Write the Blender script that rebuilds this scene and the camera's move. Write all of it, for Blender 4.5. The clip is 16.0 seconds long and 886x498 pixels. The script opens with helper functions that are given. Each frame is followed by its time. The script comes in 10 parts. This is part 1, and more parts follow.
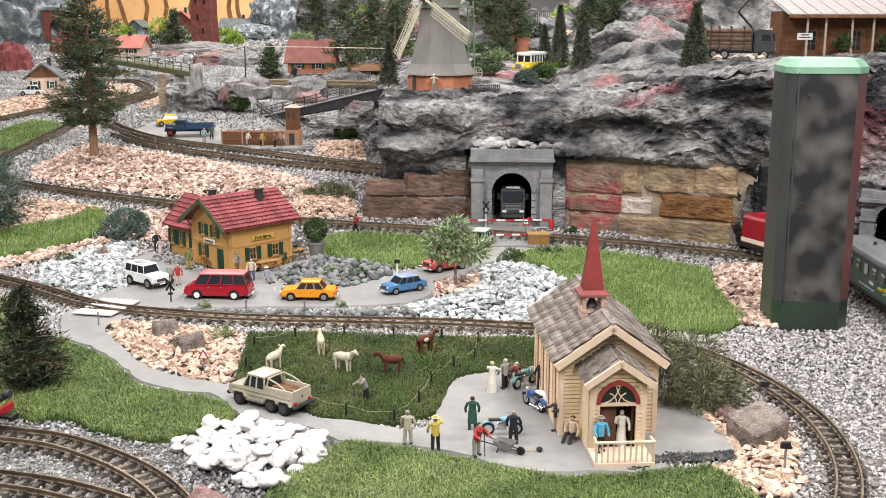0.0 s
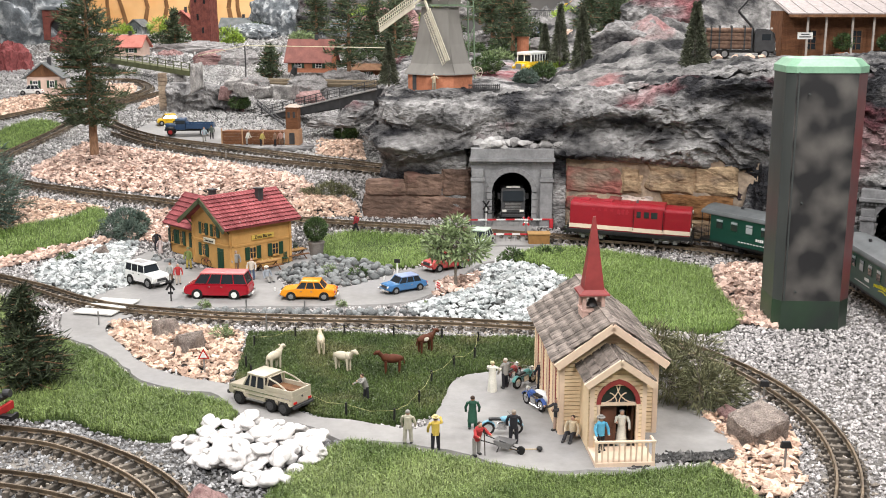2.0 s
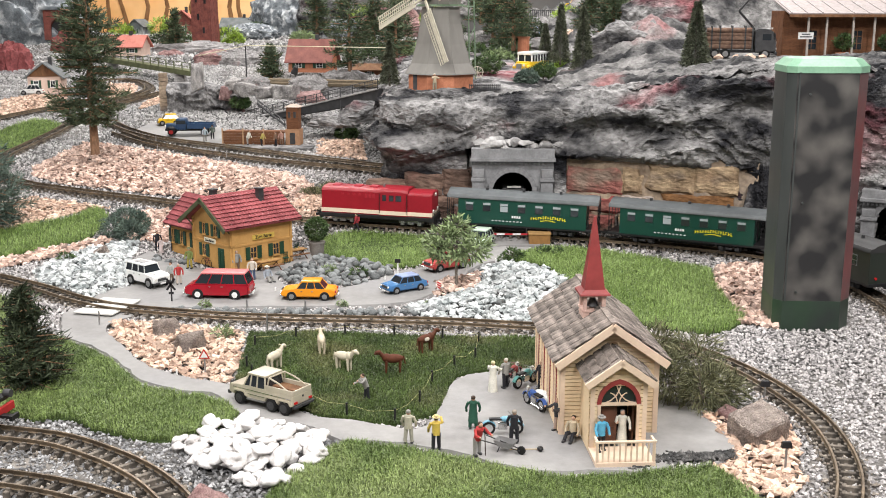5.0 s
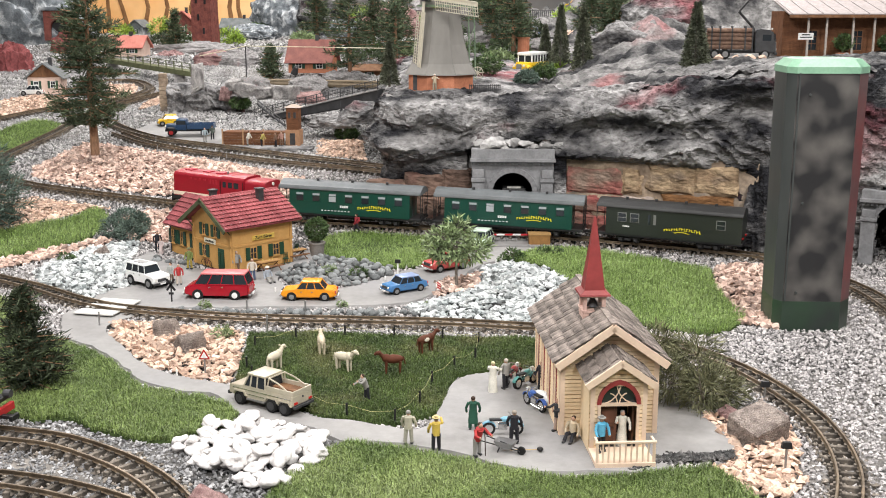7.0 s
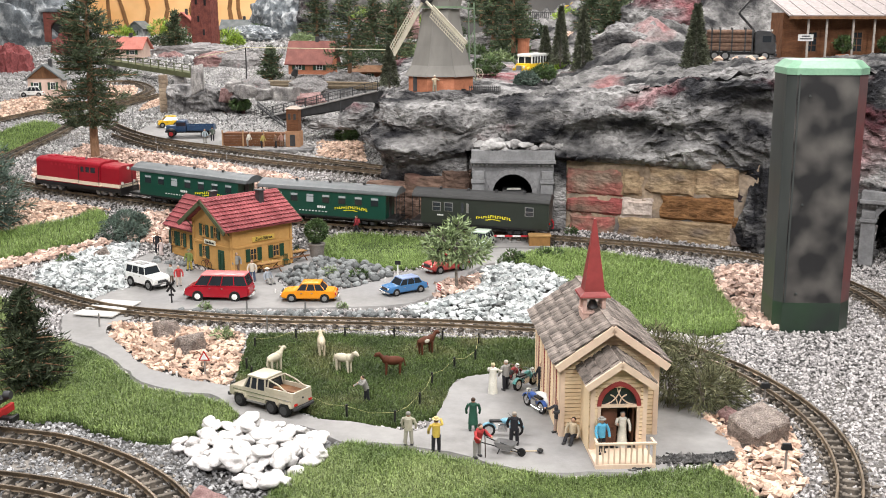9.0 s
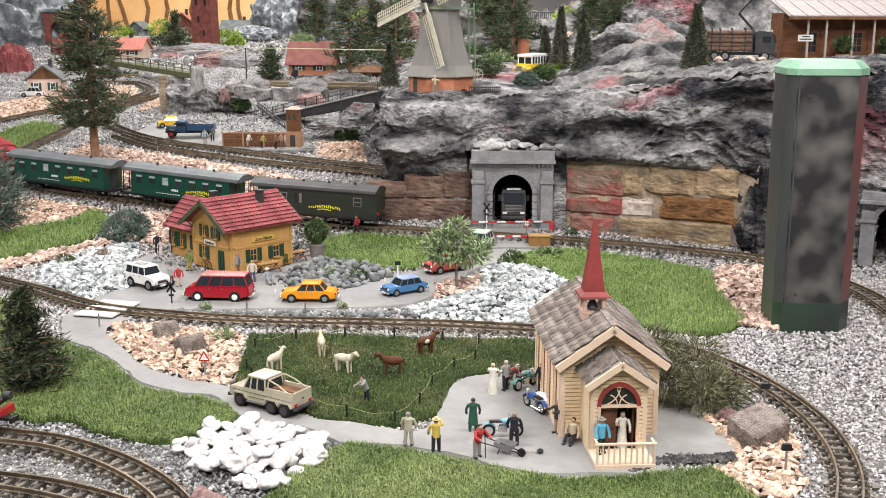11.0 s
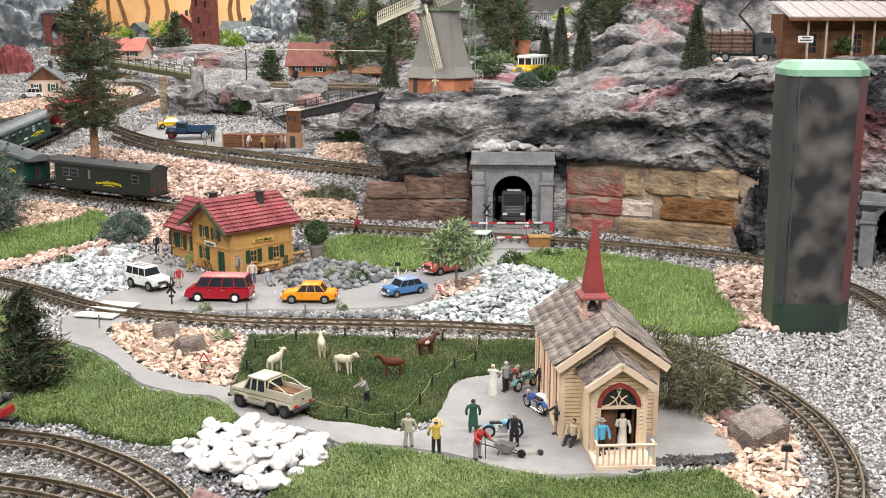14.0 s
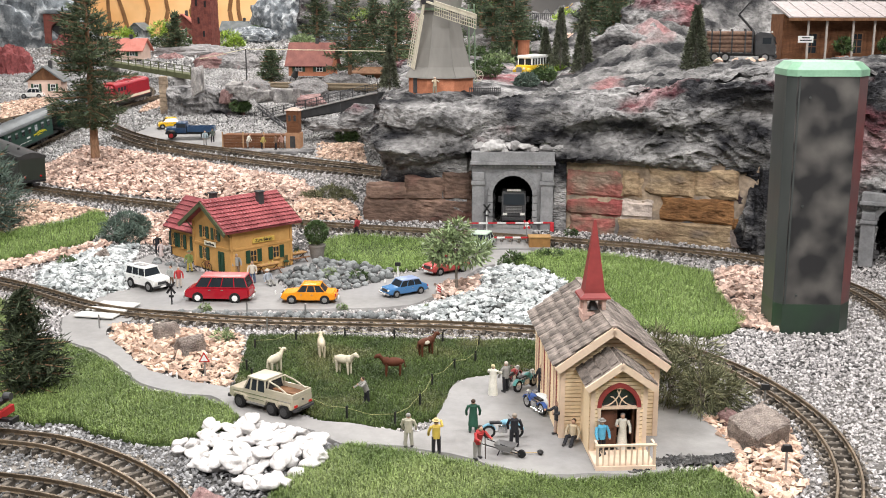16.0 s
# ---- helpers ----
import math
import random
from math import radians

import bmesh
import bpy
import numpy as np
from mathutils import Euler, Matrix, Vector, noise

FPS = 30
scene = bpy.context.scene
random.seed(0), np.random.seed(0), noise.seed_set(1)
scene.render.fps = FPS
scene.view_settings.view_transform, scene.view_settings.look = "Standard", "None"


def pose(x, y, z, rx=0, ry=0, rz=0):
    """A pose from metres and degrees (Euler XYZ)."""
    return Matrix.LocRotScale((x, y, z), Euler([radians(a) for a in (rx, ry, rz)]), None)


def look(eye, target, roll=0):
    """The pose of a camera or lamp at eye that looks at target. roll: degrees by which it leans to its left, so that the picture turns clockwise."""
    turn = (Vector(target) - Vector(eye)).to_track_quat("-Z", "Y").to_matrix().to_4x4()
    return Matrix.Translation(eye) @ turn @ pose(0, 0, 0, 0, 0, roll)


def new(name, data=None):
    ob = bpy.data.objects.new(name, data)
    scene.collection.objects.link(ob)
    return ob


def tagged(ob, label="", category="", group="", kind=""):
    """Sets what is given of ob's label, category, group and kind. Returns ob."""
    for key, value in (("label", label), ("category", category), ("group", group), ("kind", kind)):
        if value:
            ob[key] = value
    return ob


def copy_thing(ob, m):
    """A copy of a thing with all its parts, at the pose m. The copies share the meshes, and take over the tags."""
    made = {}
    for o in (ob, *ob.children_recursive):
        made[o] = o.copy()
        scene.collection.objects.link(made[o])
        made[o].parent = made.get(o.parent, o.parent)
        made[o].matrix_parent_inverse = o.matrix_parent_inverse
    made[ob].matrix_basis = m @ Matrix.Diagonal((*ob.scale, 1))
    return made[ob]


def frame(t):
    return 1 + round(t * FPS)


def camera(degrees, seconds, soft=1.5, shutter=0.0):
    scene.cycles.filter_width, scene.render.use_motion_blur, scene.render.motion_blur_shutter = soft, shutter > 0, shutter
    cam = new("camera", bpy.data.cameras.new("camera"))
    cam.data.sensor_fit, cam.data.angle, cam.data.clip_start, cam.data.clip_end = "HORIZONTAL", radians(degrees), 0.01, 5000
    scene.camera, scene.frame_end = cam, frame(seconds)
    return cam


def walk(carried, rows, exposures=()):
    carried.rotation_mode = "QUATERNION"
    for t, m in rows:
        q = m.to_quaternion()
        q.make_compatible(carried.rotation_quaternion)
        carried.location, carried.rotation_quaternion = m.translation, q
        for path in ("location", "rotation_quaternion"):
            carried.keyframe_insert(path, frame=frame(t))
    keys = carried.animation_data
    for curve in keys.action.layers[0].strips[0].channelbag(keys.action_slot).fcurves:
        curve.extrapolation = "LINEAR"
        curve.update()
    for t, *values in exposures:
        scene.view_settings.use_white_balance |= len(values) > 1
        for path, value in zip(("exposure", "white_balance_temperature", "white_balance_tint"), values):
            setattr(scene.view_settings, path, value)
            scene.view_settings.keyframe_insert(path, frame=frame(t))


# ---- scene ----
cam = camera(44.85, 16.0, soft=1.0)
EYE = (0.0, 0.0, 0.80)


def tilt(down, left=0.0):
    return pose(*EYE, 90 - down, 0, left)


walk(cam, [(0, tilt(12.50)), (1.5, tilt(12.50)), (2.1, tilt(12.53, 0.01)), (4.0, tilt(12.53, 0.04)), (6.4, tilt(12.53, 0.04)),
           (7.2, tilt(12.49, 0.04)), (8.1, tilt(12.44, 0.04)), (9.2, tilt(12.43, 0.04)), (11.4, tilt(12.40, 0.04)),
           (12.6, tilt(12.36, 0.045)), (14.0, tilt(12.355, 0.045)), (16, tilt(12.35, 0.045))])

# ---- light: an exhibition hall, lit by assumed lamps under its ceiling ----
world = bpy.data.worlds.new("hall")
scene.world = world
world.use_nodes = True
world.node_tree.nodes["Background"].inputs[0].default_value = (0.75, 0.8, 0.9, 1)
world.node_tree.nodes["Background"].inputs[1].default_value = 0.02


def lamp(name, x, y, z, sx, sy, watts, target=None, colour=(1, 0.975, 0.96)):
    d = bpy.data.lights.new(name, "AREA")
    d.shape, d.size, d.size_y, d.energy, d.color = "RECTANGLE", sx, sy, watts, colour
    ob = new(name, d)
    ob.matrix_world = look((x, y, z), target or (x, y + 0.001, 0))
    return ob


# First two are added fill, brightening faces turned to the camera.
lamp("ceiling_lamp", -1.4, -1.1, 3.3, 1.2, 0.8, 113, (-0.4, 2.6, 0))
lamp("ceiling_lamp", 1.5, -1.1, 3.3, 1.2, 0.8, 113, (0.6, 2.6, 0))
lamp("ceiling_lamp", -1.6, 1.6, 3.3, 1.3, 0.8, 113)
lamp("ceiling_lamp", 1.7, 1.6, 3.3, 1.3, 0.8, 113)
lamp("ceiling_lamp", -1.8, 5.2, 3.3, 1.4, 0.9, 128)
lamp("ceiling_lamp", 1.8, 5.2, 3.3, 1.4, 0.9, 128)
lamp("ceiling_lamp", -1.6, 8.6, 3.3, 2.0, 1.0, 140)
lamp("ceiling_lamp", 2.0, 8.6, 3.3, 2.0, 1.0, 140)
scene.view_settings.exposure = 0.0


# ---- materials ----
def mat(name, c1, c2=None, scale=40.0, rough=0.7, metal=0.0, bump=0.0, bscale=None, fine=0.25, spread=0.0, island=False, detail=6.0,
        spec=None, lo=0.35, hi=0.65, c3=None, scale3=4.0, c3lo=0.5, bdist=0.004, stretch=None, world_space=False):
    """Two-scale noise colours; spread: value jitter per object or per island."""
    m = bpy.data.materials.new(name)
    m.use_nodes = True
    nt = m.node_tree
    N, L = nt.nodes.new, nt.links.new
    b = nt.nodes["Principled BSDF"]
    b.inputs["Roughness"].default_value, b.inputs["Metallic"].default_value = rough, metal
    b.inputs["Specular IOR Level"].default_value = spec if spec is not None else (0.4 if rough < 0.6 else 0.12)
    c2 = c2 or tuple(v * 0.75 for v in c1)
    if world_space:
        co = N("ShaderNodeNewGeometry").outputs["Position"]
    else:
        co = N("ShaderNodeTexCoord").outputs["Object"]
    if stretch:
        mp = N("ShaderNodeMapping")
        mp.inputs["Scale"].default_value = stretch
        L(co, mp.inputs[0])
        co = mp.outputs[0]

    def noise_fac(s, a, z, det=detail):
        n, r = N("ShaderNodeTexNoise"), N("ShaderNodeMapRange")
        n.inputs["Scale"].default_value, n.inputs["Detail"].default_value = s, det
        L(co, n.inputs["Vector"])
        r.inputs[1].default_value, r.inputs[2].default_value = a, z
        L(n.outputs[0], r.inputs[0])
        return r.outputs[0], n.outputs[0]

    def mix(f, a, c, kind="MIX"):
        x = N("ShaderNodeMix")
        x.data_type, x.blend_type = "RGBA", kind
        for sock, v in ((x.inputs[0], f), (x.inputs[6], a), (x.inputs[7], c)):
            if isinstance(v, bpy.types.NodeSocket):
                L(v, sock)
            elif isinstance(v, (int, float)):
                sock.default_value = v
            else:
                sock.default_value = (*v, 1)
        return x.outputs[2]

    f, raw = noise_fac(scale, lo, hi)
    col = mix(f, c1, c2)
    if c3:
        f3, _ = noise_fac(scale3, c3lo, c3lo + 0.18)
        col = mix(f3, col, c3)
    if fine:
        g, _ = noise_fac(scale * 7, 0.2, 0.8, 2.0)
        mr = N("ShaderNodeMapRange")
        mr.inputs[3].default_value, mr.inputs[4].default_value = 1 - fine, 1 + fine
        L(g, mr.inputs[0])
        col = mix(1.0, col, mr.outputs[0], "MULTIPLY")
    if spread:
        if island:
            rnd = N("ShaderNodeNewGeometry").outputs["Random Per Island"]
        else:
            rnd = N("ShaderNodeObjectInfo").outputs["Random"]
        mr = N("ShaderNodeMapRange")
        mr.inputs[3].default_value, mr.inputs[4].default_value = 1 - spread, 1 + spread
        L(rnd, mr.inputs[0])
        col = mix(1.0, col, mr.outputs[0], "MULTIPLY")
    L(col, b.inputs["Base Color"])
    if bump:
        bp = N("ShaderNodeBump")
        bp.inputs["Strength"].default_value, bp.inputs["Distance"].default_value = min(bump, 1.0), bdist
        _, bh = noise_fac(bscale or scale * 3, 0, 1)
        L(bh, bp.inputs["Height"])
        L(bp.outputs[0], b.inputs["Normal"])
    return m


def glass(name, c=(0.02, 0.025, 0.03), rough=0.08):
    m = bpy.data.materials.new(name)
    m.use_nodes = True
    b = m.node_tree.nodes["Principled BSDF"]
    b.inputs["Base Color"].default_value = (*c, 1)
    b.inputs["Roughness"].default_value, b.inputs["Specular IOR Level"].default_value = rough, 0.7
    return m


M_GRAVEL = mat("grey_gravel", (0.50, 0.475, 0.465), (0.29, 0.277, 0.275), 60, 0.9, fine=0.35, spread=0.45, island=True, bump=0.3, world_space=True)
M_GRAVELDARK = mat("dark_grey_gravel", (0.40, 0.395, 0.395), (0.17, 0.17, 0.175), 30, 0.9, fine=0.35, spread=0.5, island=True, bump=0.3, world_space=True)
M_BALLAST = mat("brown_grey_ballast", (0.30, 0.265, 0.225), (0.14, 0.122, 0.105), 12, 0.9, fine=0.35, spread=0.5, island=True, bump=0.3, world_space=True)
M_GROUND = mat("gravel_bed", (0.13, 0.125, 0.12), (0.035, 0.035, 0.035), 120, 0.9, fine=0.4, bump=1, bscale=170, c3=(0.24, 0.22, 0.20), scale3=2.0)
M_PINK = mat("pink_stone_chips", (0.66, 0.505, 0.425), (0.40, 0.28, 0.23), 30, 0.8, fine=0.25, spread=0.45, island=True, bump=0.4, world_space=True)
M_BUFF = mat("pale_buff_stone_chips", (0.64, 0.485, 0.385), (0.42, 0.29, 0.22), 30, 0.8, fine=0.25, spread=0.42, island=True, bump=0.4, world_space=True)
M_WHITE = mat("white_marble_chips", (0.62, 0.635, 0.63), (0.27, 0.295, 0.295), 25, 0.6, fine=0.2, spread=0.4, island=True, bump=0.4, world_space=True)
M_GRAVELFAR = mat("fine_grey_gravel", (0.50, 0.49, 0.48), (0.28, 0.272, 0.268), 9, 0.9, fine=0.3, spread=0.32, island=True, bump=0.3, world_space=True)
M_PEBBLE = mat("white_pebble", (0.76, 0.74, 0.725), (0.58, 0.555, 0.54), 1.6, 0.5, fine=0.10, spread=0.08, bump=0.25, bscale=5, bdist=0.03, c3=(0.50, 0.47, 0.455), scale3=3.2, c3lo=0.66)
M_RIVER = mat("river_stone", (0.24, 0.25, 0.25), (0.11, 0.118, 0.118), 30, 0.6, fine=0.25, spread=0.45, bump=0.3)
M_GRANITE = mat("granite_boulder", (0.52, 0.44, 0.39), (0.27, 0.22, 0.195), 2.2, 0.8, fine=0.5, bump=0.8, bscale=14, bdist=0.05, spread=0.12, detail=9)
M_PINKROCK = mat("pink_boulder", (0.55, 0.36, 0.34), (0.30, 0.17, 0.165), 2.5, 0.8, fine=0.4, bump=0.8, bscale=14, bdist=0.05, detail=9)
M_ROAD = mat("grey_road", (0.295, 0.287, 0.278), (0.235, 0.228, 0.222), 9, 0.75, fine=0.08, bump=0.12, bscale=160, c3=(0.25, 0.245, 0.245), scale3=3)
M_LIGHTROAD = mat("pale_crossing_board", (0.62, 0.61, 0.58), (0.5, 0.49, 0.46), 12, 0.7, fine=0.08, bump=0.1)
M_TURF = mat("turf_backing", (0.05, 0.075, 0.025), (0.03, 0.045, 0.015), 60, 0.9, fine=0.3, bump=0.6)
M_GRASS = mat("grass_blade", (0.19, 0.255, 0.08), (0.10, 0.15, 0.04), 5, 0.55, fine=0.2, spread=0.55, island=True, world_space=True, c3=(0.25, 0.30, 0.12), scale3=2.2)
M_GRASSDARK = mat("paddock_grass_blade", (0.075, 0.112, 0.027), (0.04, 0.066, 0.015), 8, 0.55, fine=0.2, spread=0.6, island=True, world_space=True, c3=(0.15, 0.15, 0.06), scale3=5)
M_GRASSBRIGHT = mat("bright_grass_blade", (0.25, 0.345, 0.11), (0.16, 0.24, 0.06), 5, 0.55, fine=0.2, spread=0.45, island=True, world_space=True)
M_RAIL = mat("weathered_rail", (0.22, 0.165, 0.11), (0.10, 0.075, 0.052), 25, 0.42, 0.4, fine=0.25)
M_SLEEPER = mat("dark_sleeper", (0.17, 0.145, 0.12), (0.07, 0.062, 0.054), 60, 0.85, fine=0.35, spread=0.4)
M_ROCK = mat("painted_plaster_rock", (0.30, 0.292, 0.287), (0.022, 0.022, 0.025), 6, 0.7, fine=0.6, bump=1.0, bscale=60, bdist=0.022, world_space=True, c3=(0.27, 0.055, 0.068), scale3=2.1, lo=0.40, hi=0.61, c3lo=0.575, detail=13, stretch=(0.85, 0.85, 1.5))
M_SANDSTONE = mat("sandstone_block", (0.38, 0.285, 0.18), (0.17, 0.115, 0.072), 12, 0.85, fine=0.4, bump=1.0, bscale=60, spread=0.25, stretch=(0.7, 1, 1.3), c3=(0.16, 0.13, 0.11), scale3=9, c3lo=0.58, bdist=0.010)
M_REDSTONE = mat("red_stained_block", (0.32, 0.09, 0.085), (0.22, 0.155, 0.115), 9, 0.85, fine=0.4, bump=0.9, bscale=60, spread=0.2, c3=(0.20, 0.15, 0.12), scale3=9, stretch=(0.8, 1, 1.3), bdist=0.010)
M_BROWNSTONE = mat("brown_sandstone_block", (0.27, 0.14, 0.062), (0.13, 0.065, 0.03), 14, 0.85, fine=0.45, bump=1.0, bscale=60, stretch=(0.6, 1, 1.5), bdist=0.010)
M_MORTAR = mat("sand_mortar", (0.40, 0.31, 0.225), (0.20, 0.15, 0.11), 12, 0.9, fine=0.3, bump=0.8, c3=(0.13, 0.12, 0.115), scale3=7)
M_PORTAL = mat("grey_portal_plaster", (0.27, 0.27, 0.275), (0.19, 0.19, 0.195), 20, 0.8, fine=0.15, bump=0.3)
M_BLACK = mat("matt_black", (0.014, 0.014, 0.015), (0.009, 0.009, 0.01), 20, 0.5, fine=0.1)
M_DARK = mat("dark_grey_metal", (0.05, 0.05, 0.052), (0.03, 0.03, 0.032), 30, 0.5, fine=0.15)
M_STEEL = mat("grey_metal", (0.36, 0.36, 0.36), (0.26, 0.26, 0.26), 30, 0.4, 0.7, fine=0.1)
M_CHROME = mat("bright_metal", (0.7, 0.7, 0.7), (0.55, 0.55, 0.55), 30, 0.22, 0.9, fine=0.05)
M_GLASS = glass("dark_window_glass")
M_PALEGLASS = glass("pale_window_glass", (0.35, 0.38, 0.40), 0.12)
M_RUBBER = mat("tyre_rubber", (0.025, 0.025, 0.025), (0.016, 0.016, 0.016), 60, 0.75, fine=0.1)
M_LAMPGLASS = mat("headlight_glass", (0.75, 0.74, 0.68), (0.6, 0.6, 0.55), 60, 0.2, fine=0.05)
M_TAIL = mat("tail_light", (0.5, 0.02, 0.02), (0.4, 0.02, 0.02), 60, 0.25, fine=0.05)
M_SKIN = mat("painted_skin", (0.55, 0.34, 0.24), None, 60, 0.6, fine=0.1)


def paint(name, c, rough=0.35, dirt=0.12):
    return mat(name, c, tuple(v * (1 - dirt) for v in c), 18, rough, fine=0.05, spec=0.5)


_paints = {}


def colour(c, rough=0.6):
    """A small plain-painted surface, one material per colour."""
    key = (tuple(c), rough)
    if key not in _paints:
        _paints[key] = mat("painted_plastic", c, tuple(v * 0.8 for v in c), 60, rough, fine=0.12)
    return _paints[key]


# ---- mesh helpers ----
def part(name, bm, material, parent=None, label="", smooth=False, m=None):
    me = bpy.data.meshes.new(name)
    if isinstance(bm, bmesh.types.BMesh):
        bmesh.ops.recalc_face_normals(bm, faces=bm.faces)
        bm.to_mesh(me)
        bm.free()
    else:
        me = bm
    if not me.materials:
        for k in (material if isinstance(material, (list, tuple)) else [material]):
            me.materials.append(k)
    if smooth:
        me.shade_smooth()
        if smooth != "all":
            me.set_sharp_from_angle(angle=radians(38))
    ob = new(name, me)
    if m is not None:
        ob.matrix_basis = m
    if parent is not None:
        ob.parent = parent
    if label:
        ob["label"] = label
    return ob


def thing(name, m, label, category, group="", kind=""):
    e = new(name)
    e.empty_display_size = 0.02
    e.matrix_basis = m
    return tagged(e, label, category, group, kind)


def B():
    return bmesh.new()


def T(x=0, y=0, z=0, rx=0, ry=0, rz=0):
    return pose(x, y, z, rx, ry, rz)


def mark(faces, mi):
    for f in faces:
        f.material_index = mi


def box(bm, sx, sy, sz, x=0, y=0, z=0, m=None, mi=0, bev=0.0, top=1.0, topy=None):
    """z is the underside; top, topy: the upper face's share of the lower one."""
    k = Matrix.Translation((x, y, z + sz / 2)) @ Matrix.Diagonal((sx, sy, sz, 1))
    r = bmesh.ops.create_cube(bm, size=1, matrix=(m or Matrix()) @ k)
    vs = r["verts"]
    if top != 1.0 or topy is not None:
        inv = ((m or Matrix()) @ k).inverted()
        for v in vs:
            p = inv @ v.co
            if p.z > 0:
                v.co = ((m or Matrix()) @ k) @ Vector((p.x * top, p.y * (top if topy is None else topy), p.z))
    fs = {f for v in vs for f in v.link_faces}
    mark(fs, mi)
    if bev:
        es = list({e for v in vs for e in v.link_edges})
        out = bmesh.ops.bevel(bm, geom=es, offset=bev, segments=2, affect="EDGES", profile=0.6)
        mark(out["faces"], mi)
    return vs


def cyl(bm, r, h, x=0, y=0, z=0, r2=None, seg=12, m=None, mi=0, ax="z"):
    """Along z from its underside; ax x or y: centred on the point."""
    turn = {"z": Matrix.Translation((0, 0, h / 2)), "x": T(0, 0, 0, 0, 90, 0), "y": T(0, 0, 0, 90, 0, 0)}[ax]
    out = bmesh.ops.create_cone(bm, cap_ends=True, segments=seg, radius1=r, radius2=r if r2 is None else r2, depth=h,
                                matrix=(m or Matrix()) @ Matrix.Translation((x, y, z)) @ turn)
    mark({f for v in out["verts"] for f in v.link_faces}, mi)
    return out["verts"]


def ball(bm, rx, ry, rz, x=0, y=0, z=0, m=None, mi=0, sub=1):
    out = bmesh.ops.create_icosphere(bm, subdivisions=sub, radius=1, matrix=(m or Matrix()) @ Matrix.Translation((x, y, z)) @ Matrix.Diagonal((rx, ry, rz, 1)))
    mark({f for v in out["verts"] for f in v.link_faces}, mi)
    return out["verts"]


def rod(bm, a, b, r, seg=6, mi=0, r2=None, m=None):
    a, b = Vector(a), Vector(b)
    d = b - a
    k = Matrix.Translation((a + b) / 2) @ d.to_track_quat("Z", "Y").to_matrix().to_4x4()
    out = bmesh.ops.create_cone(bm, cap_ends=True, segments=seg, radius1=r, radius2=r if r2 is None else r2, depth=d.length, matrix=(m or Matrix()) @ k)
    mark({f for v in out["verts"] for f in v.link_faces}, mi)


def prism(bm, pts, y0, y1, m=None, mi=0, bev=0.0):
    """A side outline in x and z, drawn out along y."""
    k = m or Matrix()
    a = [bm.verts.new(k @ Vector((p[0], y0, p[1]))) for p in pts]
    b = [bm.verts.new(k @ Vector((p[0], y1, p[1]))) for p in pts]
    n = len(pts)
    fs = [bm.faces.new(a), bm.faces.new(b[::-1])]
    for i in range(n):
        fs.append(bm.faces.new((a[i], b[i], b[(i + 1) % n], a[(i + 1) % n])))
    mark(fs, mi)
    if bev:
        out = bmesh.ops.bevel(bm, geom=list({e for v in a + b for e in v.link_edges}), offset=bev, segments=2, affect="EDGES")
        mark(out["faces"], mi)
    return a + b


def raw_mesh(name, co, tris):
    """A mesh of triangles from arrays."""
    me = bpy.data.meshes.new(name)
    co, tris = np.asarray(co, np.float32), np.asarray(tris, np.int32)
    me.vertices.add(len(co))
    me.vertices.foreach_set("co", co.ravel())
    me.loops.add(tris.size)
    me.loops.foreach_set("vertex_index", tris.ravel())
    me.polygons.add(len(tris))
    me.polygons.foreach_set("loop_start", np.arange(0, tris.size, 3, dtype=np.int32))
    me.update(calc_edges=True)
    me.shade_flat()
    return me


def spline(pts, n=12):
    p = np.array(pts, float)
    e = np.vstack([2 * p[0] - p[1], p, 2 * p[-1] - p[-2]])
    out = []
    for i in range(len(p) - 1):
        a, b, c, d = e[i:i + 4]
        for k in range(n):
            t = k / n
            out.append(0.5 * (2 * b + (c - a) * t + (2 * a - 5 * b + 4 * c - d) * t * t + (3 * b - a - 3 * c + d) * t ** 3))
    out.append(p[-1])
    return np.array(out)


def resample(q, step):
    s = np.concatenate([[0], np.cumsum(np.linalg.norm(np.diff(q, axis=0), axis=1))])
    u = np.arange(0, s[-1], step)
    return np.stack([np.interp(u, s, q[:, i]) for i in range(q.shape[1])], 1)


def inside(poly, xy):
    """Which of the points lie in the outline."""
    p, hit = np.array(poly), np.zeros(len(xy), bool)
    j = len(p) - 1
    for i in range(len(p)):
        c = ((p[i, 1] > xy[:, 1]) != (p[j, 1] > xy[:, 1]))
        with np.errstate(divide="ignore", invalid="ignore"):
            c &= xy[:, 0] < (p[j, 0] - p[i, 0]) * (xy[:, 1] - p[i, 1]) / (p[j, 1] - p[i, 1]) + p[i, 0]
        hit ^= c
        j = i
    return hit


def land(y):
    """The table's height: flat in front, a slow rise towards the back."""
    return 0.0 if y < 3.6 else 0.11 * (min(y, 9.0) - 3.6)


def lands(y):
    return np.where(y < 3.6, 0.0, 0.11 * (np.minimum(y, 9.0) - 3.6))


# ---- the table: one sheet of ground, lawns, roads and beds of loose stone ----
rng = np.random.default_rng(7)

